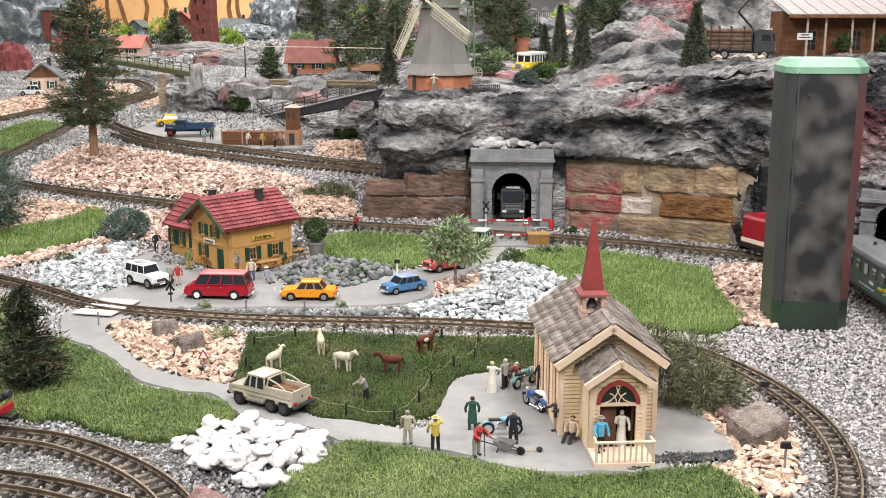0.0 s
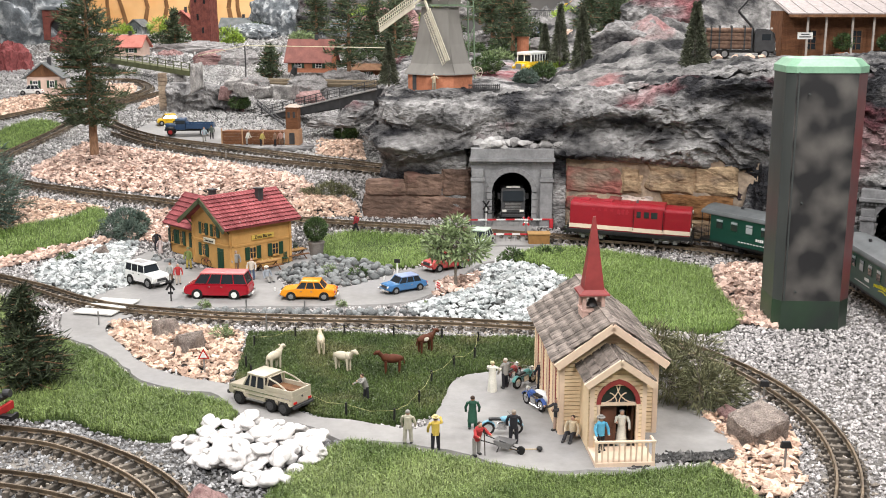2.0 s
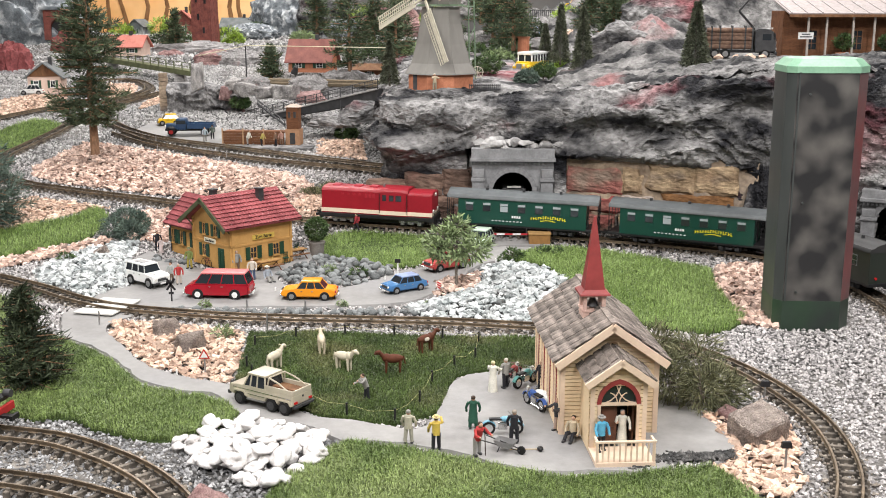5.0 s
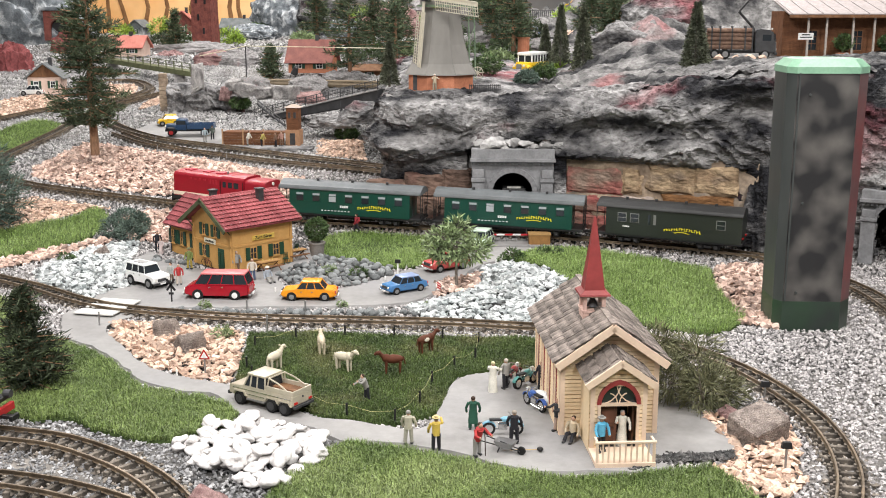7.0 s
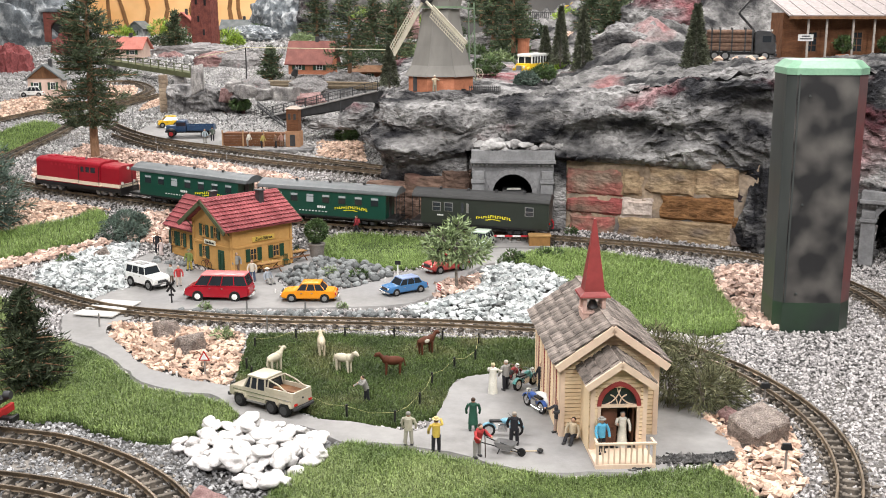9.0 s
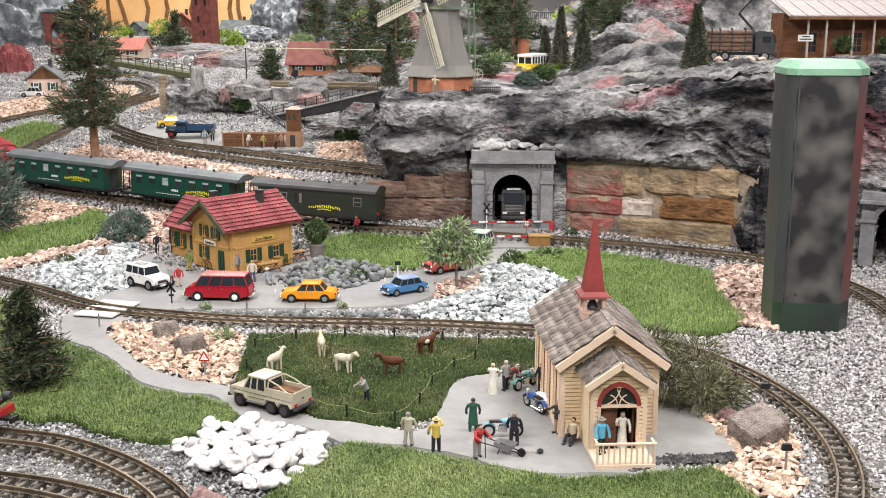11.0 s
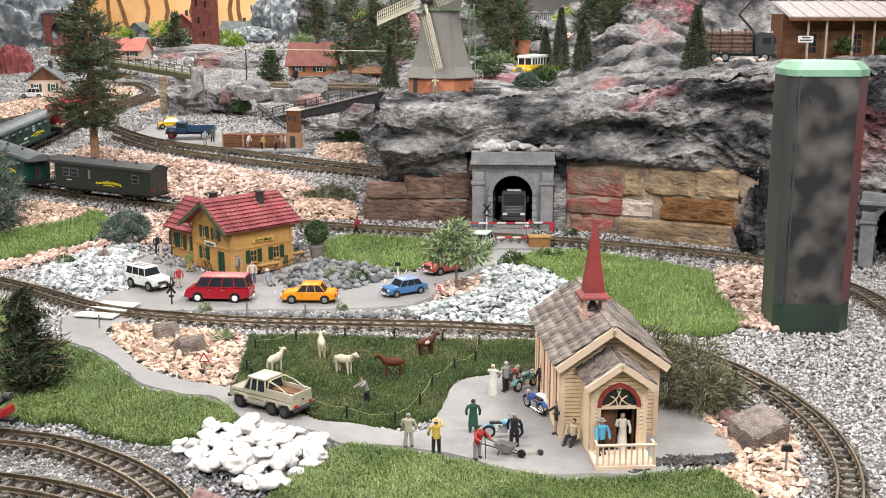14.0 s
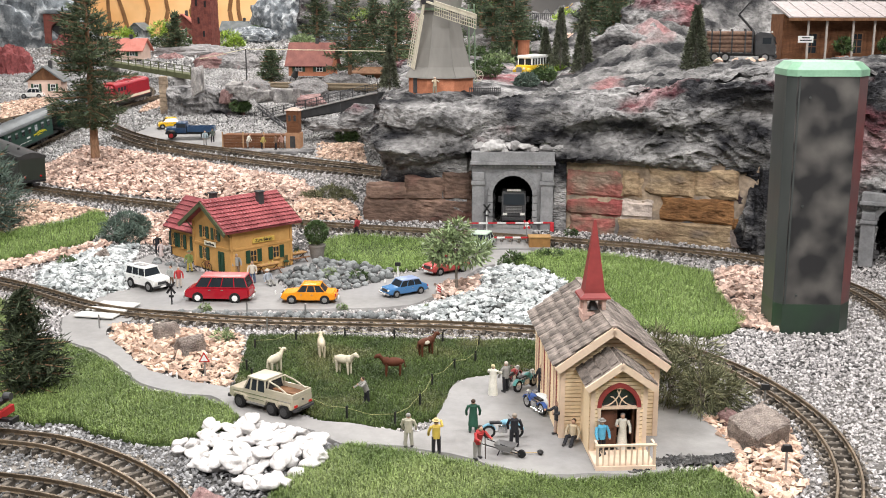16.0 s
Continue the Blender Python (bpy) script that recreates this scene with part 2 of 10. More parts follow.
LAWNS = {
    "front": [(-0.294, 1.484), (-0.296, 1.656), (-0.263, 1.763), (-0.219, 1.863), (-0.186, 1.900), (-0.089, 1.875), (-0.004, 1.836), (0.067, 1.801), (0.136, 1.773), (0.213, 1.744), (0.313, 1.752), (0.407, 1.773), (0.471, 1.791), (0.500, 1.744), (0.524, 1.656), (0.526, 1.484)],
    "bank": [(-0.949, 2.543), (-0.866, 2.480), (-0.776, 2.387), (-0.676, 2.240), (-0.612, 2.185), (-0.546, 2.162), (-0.472, 2.127), (-0.416, 2.049), (-0.432, 1.984), (-0.493, 1.935), (-0.528, 1.904), (-0.636, 1.943), (-0.706, 1.990), (-0.751, 2.025), (-0.817, 2.019), (-0.883, 2.043), (-1.011, 2.101), (-1.361, 2.889), (-1.251, 2.949), (-1.041, 2.621)],
    "paddock": [(-0.493, 2.611), (-0.321, 2.615), (-0.119, 2.590), (0.093, 2.572), (0.234, 2.563), (0.215, 2.346), (0.084, 2.307), (0.026, 2.269), (0.007, 2.168), (-0.016, 2.053), (-0.050, 2.019), (-0.093, 1.986), (-0.162, 2.008), (-0.256, 2.043), (-0.335, 2.117), (-0.452, 2.240), (-0.475, 2.396)],
    "right": [(0.196, 3.422), (0.279, 3.547), (0.420, 3.606), (0.599, 3.514), (0.758, 3.367), (0.837, 3.281), (0.816, 3.145), (0.797, 2.889), (0.810, 2.775), (0.752, 2.660), (0.665, 2.600), (0.534, 2.660), (0.464, 2.775), (0.370, 3.158), (0.318, 3.342)],
    "middle": [(-0.474, 3.686), (-0.353, 3.770), (-0.169, 3.749), (-0.028, 3.711), (0.002, 3.574), (-0.053, 3.381), (-0.150, 3.303), (-0.264, 3.389), (-0.403, 3.487)],
    "left": [(-1.691, 3.724), (-1.601, 3.802), (-1.508, 3.884), (-1.406, 3.953), (-1.350, 4.079), (-1.269, 3.989), (-1.239, 3.835), (-1.262, 3.699), (-1.332, 3.613), (-1.395, 3.522), (-1.463, 3.455), (-1.557, 3.414)],
    "far": [(-2.310, 5.320), (-2.253, 5.461), (-2.170, 5.708), (-1.988, 5.595), (-1.977, 5.410), (-2.014, 5.129), (-2.047, 4.938), (-2.090, 4.789)],
}
ROADS = {
    "station_road": [(-0.999, 3.547), (-0.885, 3.381), (-0.637, 3.229), (-0.492, 3.381), (-0.461, 3.574), (-0.382, 3.463), (-0.495, 3.274), (-0.499, 3.145), (-0.430, 3.051), (-0.305, 3.051), (-0.204, 3.151), (-0.156, 3.238), (-0.070, 3.303), (0.030, 3.455), (0.109, 3.613), (0.155, 3.686), (0.173, 3.926), (0.328, 3.926), (0.307, 3.699), (0.285, 3.565), (0.205, 3.422), (0.120, 3.350), (0.085, 3.258), (0.027, 3.123), (-0.023, 3.000), (-0.109, 2.889), (-0.287, 2.854), (-0.473, 2.848), (-0.749, 2.836), (-0.847, 2.854), (-0.998, 2.912), (-0.962, 3.057), (-0.927, 3.090), (-1.018, 3.367)],
    "dock_road": [(-1.561, 5.410), (-1.535, 5.595), (-1.414, 5.679), (-1.037, 5.410), (-0.967, 5.211), (-1.118, 5.139), (-1.342, 5.259), (-1.497, 5.320)],
    "church_yard": [(-1.030, 2.775), (-0.996, 2.832), (-0.834, 2.764), (-0.870, 2.701), (-0.858, 2.611), (-0.761, 2.459), (-0.674, 2.334), (-0.583, 2.269), (-0.474, 2.224), (-0.376, 2.152), (-0.272, 2.035), (-0.161, 1.998), (-0.048, 1.955), (-0.014, 2.043), (0.010, 2.168), (0.027, 2.254), (0.084, 2.291), (0.208, 2.334), (0.286, 2.396), (0.479, 2.240), (0.526, 2.043), (0.556, 1.908), (0.535, 1.853), (0.436, 1.836), (0.382, 1.773), (0.216, 1.765), (0.117, 1.789), (0.017, 1.853), (-0.089, 1.894), (-0.209, 1.916), (-0.270, 1.978), (-0.402, 2.031), (-0.477, 2.148), (-0.550, 2.178), (-0.610, 2.203), (-0.676, 2.254), (-0.772, 2.396), (-0.872, 2.508), (-0.955, 2.572)],
}
PINK = [
    [(-1.813, 4.690), (-1.731, 5.175), (-1.481, 5.059), (-1.176, 4.894), (-0.641, 4.574), (-0.521, 4.369), (-0.571, 4.041), (-0.857, 4.178), (-1.221, 4.291), (-1.589, 4.429), (-1.749, 4.547)],
    [(-1.212, 3.905), (-1.161, 4.026), (-1.048, 4.047), (-0.957, 3.674), (-1.129, 3.686)],
    [(0.859, 3.319), (0.940, 3.367), (1.039, 3.334), (0.865, 2.645), (0.777, 2.697), (0.797, 2.889), (0.804, 3.076)],
    [(-1.453, 3.430), (-1.328, 3.600), (-1.186, 3.711), (-1.151, 3.661), (-1.285, 3.479), (-1.402, 3.303)],
    [(-0.015, 3.145), (0.116, 3.238), (0.093, 3.043), (-0.023, 2.961)],
]
BUFF = [
    [(-0.882, 2.721), (-0.778, 2.711), (-0.650, 2.670), (-0.509, 2.621), (-0.475, 2.396), (-0.473, 2.232), (-0.574, 2.283), (-0.679, 2.355), (-0.761, 2.471), (-0.854, 2.621)],
    [(-1.736, 4.146), (-1.632, 4.226), (-1.404, 4.146), (-1.271, 4.070), (-1.358, 4.070), (-1.508, 3.884), (-1.601, 3.802)],
    [(0.523, 2.053), (0.617, 2.023), (0.687, 1.992), (0.633, 1.744), (0.571, 1.656), (0.517, 1.666), (0.483, 1.787), (0.537, 1.847)],
    [(-0.603, 4.283), (-0.370, 4.226), (-0.306, 3.974), (-0.562, 3.974)],
    [(-2.557, 6.235), (-2.425, 6.410), (-2.212, 6.374), (-2.154, 6.103), (-2.390, 5.809)],
    [(-2.102, 6.785), (-1.896, 6.746), (-1.839, 6.410), (-1.958, 6.305)],
    [(-1.731, 6.445), (-1.665, 6.592), (-1.579, 6.235), (-1.692, 5.992)],
    [(-0.618, 5.234), (-0.397, 5.234), (-0.356, 4.841), (-0.586, 4.948)],
]
WHITE = [
    [(-1.288, 3.274), (-1.231, 3.600), (-1.069, 3.686), (-1.016, 3.367), (-0.927, 3.090), (-1.012, 2.930), (-1.146, 3.012)],
    [(0.119, 3.334), (0.204, 3.397), (0.317, 3.328), (0.375, 3.166), (0.293, 2.889), (0.231, 2.701), (-0.067, 2.764), (-0.107, 2.854), (0.010, 2.961), (0.113, 3.145)],
]

co, tris = [], []
xs, ys = np.linspace(-6.5, 6.5, 131), np.linspace(1.1, 11.6, 121)
gx, gy = np.meshgrid(xs, ys)
gz = lands(gy) - 0.004 + 0.003 * np.sin(gx * 9.1 + 2 * np.sin(gy * 5)) * np.sin(gy * 7.7)
nx = len(xs)
i = (np.arange(len(ys) - 1)[:, None] * nx + np.arange(nx - 1)[None]).ravel()
ground = part("ground", raw_mesh("ground", np.stack([gx.ravel(), gy.ravel(), gz.ravel()], 1),
                                 np.concatenate([np.stack([i, i + 1, i + nx + 1], 1), np.stack([i, i + nx + 1, i + nx], 1)])), M_GROUND)
tagged(ground, "grey gravel bed of a model railway table", "ground", kind="structure")


def slab(name, outline, z0, h, material, n=4, rag=0.003):
    """A low slab with an uneven, rounded outline."""
    q = resample(spline(list(outline) + [outline[0]], n), 0.03)
    r = np.random.default_rng(len(outline)).normal(0, rag, q.shape)
    q = q + r
    bm = B()
    low = [bm.verts.new((p[0], p[1], land(p[1]) + z0)) for p in q]
    cen = q.mean(0)
    up = [bm.verts.new((p[0] + (cen[0] - p[0]) * 0.008, p[1] + (cen[1] - p[1]) * 0.008, land(p[1]) + z0 + h)) for p in q]
    f = bm.faces.new(up)
    for a in range(len(q)):
        c = (a + 1) % len(q)
        bm.faces.new((low[a], low[c], up[c], up[a]))
    bmesh.ops.triangulate(bm, faces=[f])
    return part(name, bm, material), q


def blades(name, outline, material, per_m2, height, label, width=0.0016):
    q = np.array(outline)
    lo, hi = q.min(0), q.max(0)
    n = int(per_m2 * np.prod(hi - lo))
    p = rng.uniform(lo, hi, (n, 2))
    p = p[inside(outline, p) & (p[:, 1] > 1.45)]
    n = len(p)
    a, lean = rng.uniform(0, 2 * np.pi, n), rng.uniform(0.15, 1.0, n)
    d = np.stack([np.cos(a), np.sin(a)], 1)
    h = height * rng.uniform(0.55, 1.25, n)
    w = width * rng.uniform(0.6, 1.2, n)
    side = np.stack([-d[:, 1], d[:, 0]], 1)
    z = lands(p[:, 1]) + 0.003
    v = np.zeros((n, 5, 3))
    v[:, 0, :2], v[:, 1, :2] = p - side * w[:, None] / 2, p + side * w[:, None] / 2
    mid = p + d * (h * lean * 0.25)[:, None]
    v[:, 2, :2], v[:, 3, :2] = mid + side * w[:, None] * 0.4, mid - side * w[:, None] * 0.4
    v[:, 4, :2] = p + d * (h * lean)[:, None]
    v[:, 0, 2] = v[:, 1, 2] = z
    v[:, 2, 2] = v[:, 3, 2] = z + h * 0.6
    v[:, 4, 2] = z + h * (1.1 - 0.45 * lean)
    k = np.arange(n)[:, None] * 5
    t = np.concatenate([k + [[0, 1, 2]], k + [[0, 2, 3]], k + [[3, 2, 4]]])
    return tagged(part(name, raw_mesh(name, v.reshape(-1, 3), t), material), label, "grass", kind="stuff")


GRASS_OF = {"front": (M_GRASS, 230000, 0.013), "bank": (M_GRASS, 190000, 0.013), "paddock": (M_GRASSDARK, 190000, 0.0085),
            "right": (M_GRASSBRIGHT, 80000, 0.016), "middle": (M_GRASSBRIGHT, 70000, 0.016), "left": (M_GRASSBRIGHT, 60000, 0.016), "far": (M_GRASSBRIGHT, 30000, 0.016)}
for key, outline in LAWNS.items():
    bed, edge = slab("lawn_bed", outline, -0.002, 0.005, M_TURF)
    tagged(bed, "backing of an artificial grass lawn", "lawn", kind="structure")
    blades("grass", [tuple(p) for p in edge], *GRASS_OF[key], "short artificial grass, mown uneven, %s green" % ("dark" if key == "paddock" else "fresh"))
for key, outline in ROADS.items():
    bed, edge = slab("road", outline, -0.003, 0.009, M_ROAD)
    tagged(bed, "smooth grey model road of painted plaster", "road", kind="structure")


def rock_shapes(kinds, cuts, rough, flat, seed):
    """A few stone shapes as arrays: corners and triangles."""
    out = []
    for k in range(kinds):
        bm = B()
        if cuts == 0:
            bmesh.ops.create_cube(bm, size=1.3)
            bmesh.ops.triangulate(bm, faces=bm.faces)
        elif cuts > 0:
            bmesh.ops.create_icosphere(bm, subdivisions=cuts, radius=1)
        else:
            bmesh.ops.create_uvsphere(bm, u_segments=4, v_segments=2, radius=1.05)
        r = np.random.default_rng(seed + k)
        v = np.array([p.co for p in bm.verts])
        if cuts > 0:
            f = np.array([noise.noise(Vector(p) * 1.2 + Vector((k * 7.3, seed, 0))) for p in v])
            v = v * (1 + rough * f)[:, None]
        v = v + r.normal(0, rough * (0.3 if cuts < 2 else 0.04), v.shape)
        v[:, 2] *= flat
        v[:, 1] *= r.uniform(0.6, 0.95)
        out.append((v, np.array([[q.index for q in f.verts] for f in bm.faces])))
        bm.free()
    return out


def rot(n, tip):
    """Random turns: free about z, tipped by about tip."""
    a, b, c = rng.uniform(0, 2 * np.pi, n), rng.normal(0, tip, n), rng.normal(0, tip, n)
    ca, sa, cb, sb, cc, sc = np.cos(a), np.sin(a), np.cos(b), np.sin(b), np.cos(c), np.sin(c)
    o, z = np.ones(n), np.zeros(n)
    rz = np.stack([ca, -sa, z, sa, ca, z, z, z, o], 1).reshape(n, 3, 3)
    rx = np.stack([o, z, z, z, cb, -sb, z, sb, cb], 1).reshape(n, 3, 3)
    ry = np.stack([cc, z, sc, z, o, z, -sc, z, cc], 1).reshape(n, 3, 3)
    return rz @ rx @ ry


def strew(name, xyz, size, shapes, material, label, tip=0.3, sink=0.2):
    n = len(xyz)
    pick = rng.integers(0, len(shapes), n)
    size = np.broadcast_to(size, n)
    cs, ts, base = [], [], 0
    for k, (v, t) in enumerate(shapes):
        s = np.where(pick == k)[0]
        if not len(s):
            continue
        w = np.einsum("nij,vj->nvi", rot(len(s), tip), v) * (size[s] * rng.uniform(0.6, 1.3, len(s)) / 2)[:, None, None]
        low = w[:, :, 2].min(1)
        c = xyz[s].copy()
        c[:, 2] -= low * (1 - sink)
        w += c[:, None]
        cs.append(w.reshape(-1, 3))
        ts.append((t[None] + (np.arange(len(s)) * len(v))[:, None, None]).reshape(-1, 3) + base)
        base += len(s) * len(v)
    return tagged(part(name, raw_mesh(name, np.concatenate(cs), np.concatenate(ts)), material), label, "stones", kind="stuff")


CHIP = rock_shapes(9, -1, 0.62, 0.7, 3)
CHIP_FLAT = rock_shapes(8, 0, 0.75, 0.45, 13)

TRACKS = {
    "main": [(1.196, 2.480), (1.216, 2.842), (1.201, 3.043), (1.138, 3.252), (1.047, 3.422), (0.888, 3.530), (0.713, 3.613), (0.524, 3.661), (0.380, 3.699), (0.233, 3.730), (0.032, 3.776), (-0.172, 3.816), (-0.339, 3.850), (-0.553, 3.905), (-0.826, 4.018), (-1.066, 4.123), (-1.314, 4.218), (-1.576, 4.325), (-1.732, 4.402), (-1.890, 4.537), (-2.007, 4.719), (-1.999, 4.915), (-1.969, 5.152), (-1.939, 5.383), (-1.928, 5.660), (-1.895, 5.860), (-1.845, 6.050), (-1.780, 6.210), (-1.705, 6.360), (-1.620, 6.510)],
    "front": [(-1.701, 3.367), (-1.477, 3.229), (-1.196, 3.037), (-1.035, 2.902), (-0.898, 2.814), (-0.731, 2.760), (-0.572, 2.721), (-0.420, 2.701), (-0.271, 2.691), (-0.123, 2.680), (0.023, 2.666), (0.168, 2.639), (0.309, 2.611), (0.445, 2.563), (0.566, 2.471), (0.660, 2.314), (0.713, 2.152), (0.735, 2.002), (0.731, 1.867), (0.707, 1.744), (0.667, 1.635), (0.594, 1.484)],
    "corner": [(-1.087, 1.972), (-0.918, 1.939), (-0.845, 1.920), (-0.725, 1.886), (-0.621, 1.822), (-0.541, 1.756), (-0.471, 1.677), (-0.409, 1.576), (-0.367, 1.467)],
    "edge": [(-0.893, 1.744), (-0.763, 1.717), (-0.654, 1.683), (-0.541, 1.625), (-0.426, 1.537)],
    "siding": [(-1.732, 5.595), (-1.596, 5.423), (-1.454, 5.284), (-1.294, 5.175), (-1.024, 5.047), (-0.737, 4.904), (-0.361, 4.730), (-0.059, 4.593)],
    "second_siding": [(-1.634, 5.358), (-1.421, 5.139), (-1.198, 4.992), (-0.992, 4.883), (-0.716, 4.759), (-0.354, 4.631), (-0.106, 4.518)],
    "loop": [(-2.459, 5.540), (-2.350, 5.708), (-2.173, 5.975), (-1.999, 6.120), (-1.861, 6.252), (-1.793, 6.426), (-1.793, 6.592), (-1.884, 6.767), (-2.000, 6.865), (-2.155, 6.846)],
}
PATHS = {k: resample(spline(v), 0.01) for k, v in TRACKS.items()}
ALLPATH = np.concatenate([p[::3] for p in PATHS.values()])


def clear_of_rails(p, gap):
    ok = np.ones(len(p), bool)
    for c in range(0, len(p), 4000):
        d = ((p[c:c + 4000, None] - ALLPATH[None]) ** 2).sum(2).min(1)
        ok[c:c + 4000] = d > gap * gap
    return ok


def on_land(p, up=0.0):
    return np.concatenate([p, (lands(p[:, 1]) + up)[:, None]], 1)


covered = [list(o) for o in (*LAWNS.values(), *ROADS.values())]
beds = PINK + BUFF + WHITE


def pool(n, x0, x1, y0, y1, skip):
    p = rng.uniform((x0, y0), (x1, y1), (n, 2))
    p = p[np.abs(p[:, 0]) < 0.44 * p[:, 1] + 0.12]
    for o in skip:
        p = p[~inside(o, p)]
    return p


near = pool(95000, -1.6, 1.6, 1.6, 3.2, covered + beds)
corner = (near[:, 0] < -0.15) & (near[:, 1] < 2.2)
strew("gravel", on_land(near[~corner], -0.003), 0.0098, CHIP, M_GRAVEL, "loose crushed grey gravel", 0.6, 0.25)
strew("gravel", on_land(near[corner], -0.003), 0.0088, CHIP, M_GRAVELDARK, "loose crushed dark grey gravel", 0.6, 0.25)
mid = pool(66000, -2.1, 2.1, 3.2, 4.8, covered + beds)
strew("gravel", on_land(mid, -0.003), 0.0115, CHIP, M_GRAVEL, "loose crushed grey gravel", 0.6, 0.25)
back = pool(72000, -3.0, 0.4, 4.8, 7.6, covered + beds)
strew("gravel", on_land(back, -0.003), 0.0125, CHIP, M_GRAVELFAR, "loose crushed grey gravel", 0.6, 0.25)
end = pool(20000, -4.4, 0.2, 7.6, 10.0, covered + beds)
strew("stone_chips", on_land(end, -0.003), 0.022, CHIP, M_GRAVELFAR, "grey stones strewn at the far end of the table", 0.5, 0.3)

lane = np.concatenate([PATHS[k] for k in ("main", "front", "corner", "edge")])
lane = np.repeat(lane, 9, 0) + rng.uniform(-0.045, 0.045, (len(lane) * 9, 2))
lane = lane[np.abs(lane[:, 0]) < 0.44 * lane[:, 1] + 0.12]
strew("gravel", on_land(lane, 0.001), 0.0088, CHIP, M_BALLAST, "crushed grey ballast between the sleepers", 0.6, 0.4)


M_TAR = mat("tarry_crumbs", (0.15, 0.145, 0.14), (0.045, 0.045, 0.045), 30, 0.85, fine=0.3, spread=0.5, island=True, world_space=True)
EDGING = resample(spline([(0.345, 1.785), (0.375, 1.812), (0.425, 1.828), (0.485, 1.832), (0.53, 1.842)], 6), 0.0015)
EDGING = np.repeat(EDGING, 7, 0) + rng.normal(0, 0.008, (len(EDGING) * 7, 2))
strew("crumbled_edging", on_land(EDGING, 0.004), 0.0085, CHIP, M_TAR, "crumbled dark edging of the church yard", 0.6, 0.3)


def fill(outlines, per_m2, size, shapes, material, label, name, heap=0.0, tip=0.35):
    for o in outlines:
        q = np.array(o)
        lo, hi = q.min(0), q.max(0)
        p = rng.uniform(lo, hi, (int(per_m2 * np.prod(hi - lo)), 2))
        p = p[inside(o, p)]
        p = p[clear_of_rails(p, 0.055)]
        c = np.array([np.min(np.linalg.norm(resample(np.vstack([q, q[:1]]), 0.05) - r, axis=1)) for r in p])
        up = heap * np.clip(c / 0.12, 0, 1) * rng.uniform(0.4, 1, len(p))
        strew(name, on_land(p, up - 0.002), size, shapes, material, label, tip, 0.3)


fill(PINK, 7600, 0.023, CHIP_FLAT, M_PINK, "pink broken sandstone chips", "stone_chips", 0.03)
fill(BUFF, 10500, 0.0185, CHIP_FLAT, M_BUFF, "pale buff broken stone chips", "stone_chips", 0.02)
fill(WHITE, 9800, 0.0195, CHIP_FLAT, M_WHITE, "white and grey broken marble chips", "stone_chips", 0.025)

# ---- railway tracks ----
RAIL_TOP = 0.020


def track(key, label, wide=1.0):
    q = PATHS[key]
    d = np.gradient(q, axis=0)
    d /= np.linalg.norm(d, axis=1)[:, None]
    n = np.stack([-d[:, 1], d[:, 0]], 1)
    z = lands(q[:, 1])
    t = thing("railway_track", Matrix(), label, "railway track", "garden-gauge tracks")
    prof = [(-0.0032, 0.011), (-0.0012, 0.013), (-0.0012, 0.0165), (-0.0019, 0.017), (-0.0019, 0.020), (0.0019, 0.020), (0.0019, 0.017), (0.0012, 0.0165), (0.0012, 0.013), (0.0032, 0.011)]
    k = len(prof)
    sel = np.arange(0, len(q), 3)
    for s in (-0.0242 * wide, 0.0242 * wide):
        v = np.array([[(q[i, 0] + n[i, 0] * (s + a), q[i, 1] + n[i, 1] * (s + a), z[i] + h) for a, h in prof] for i in sel])
        m = len(sel)
        a = np.arange(m - 1)[:, None] * k + np.arange(k)[None]
        b = np.arange(m - 1)[:, None] * k + (np.arange(k)[None] + 1) % k
        f = np.concatenate([np.stack([a, b, b + k], 2).reshape(-1, 3), np.stack([a, b + k, a + k], 2).reshape(-1, 3)])
        part("rail", raw_mesh("rail", v.reshape(-1, 3), f), M_RAIL, t)
    bm = B()
    box(bm, 0.0095, 0.078 * wide, 0.011, z=-0.001, bev=0.0012)
    for s in (-0.0242 * wide, 0.0242 * wide):
        for e in (-0.0052, 0.0052):
            box(bm, 0.008, 0.004, 0.004, y=s + e, z=0.010)
    first = part("sleeper", bm, M_SLEEPER, t)
    for j, i in enumerate(range(2, len(q) - 1, 3)):
        o = first if j == 0 else new("sleeper", first.data)
        o.parent = t
        o.matrix_basis = Matrix.Translation((q[i, 0], q[i, 1], z[i])) @ T(0, 0, 0, 0, 0, math.degrees(math.atan2(d[i, 1], d[i, 0])))
    return t


for key in TRACKS:
    track(key, {"main": "long single line of weathered rails on dark sleepers", "front": "single line curving round the church on dark sleepers",
                "corner": "curved track with brown rails on weathered sleepers"}.get(key, "narrow track with brown rails on dark sleepers"), 0.84 if key == "front" else 1.0)

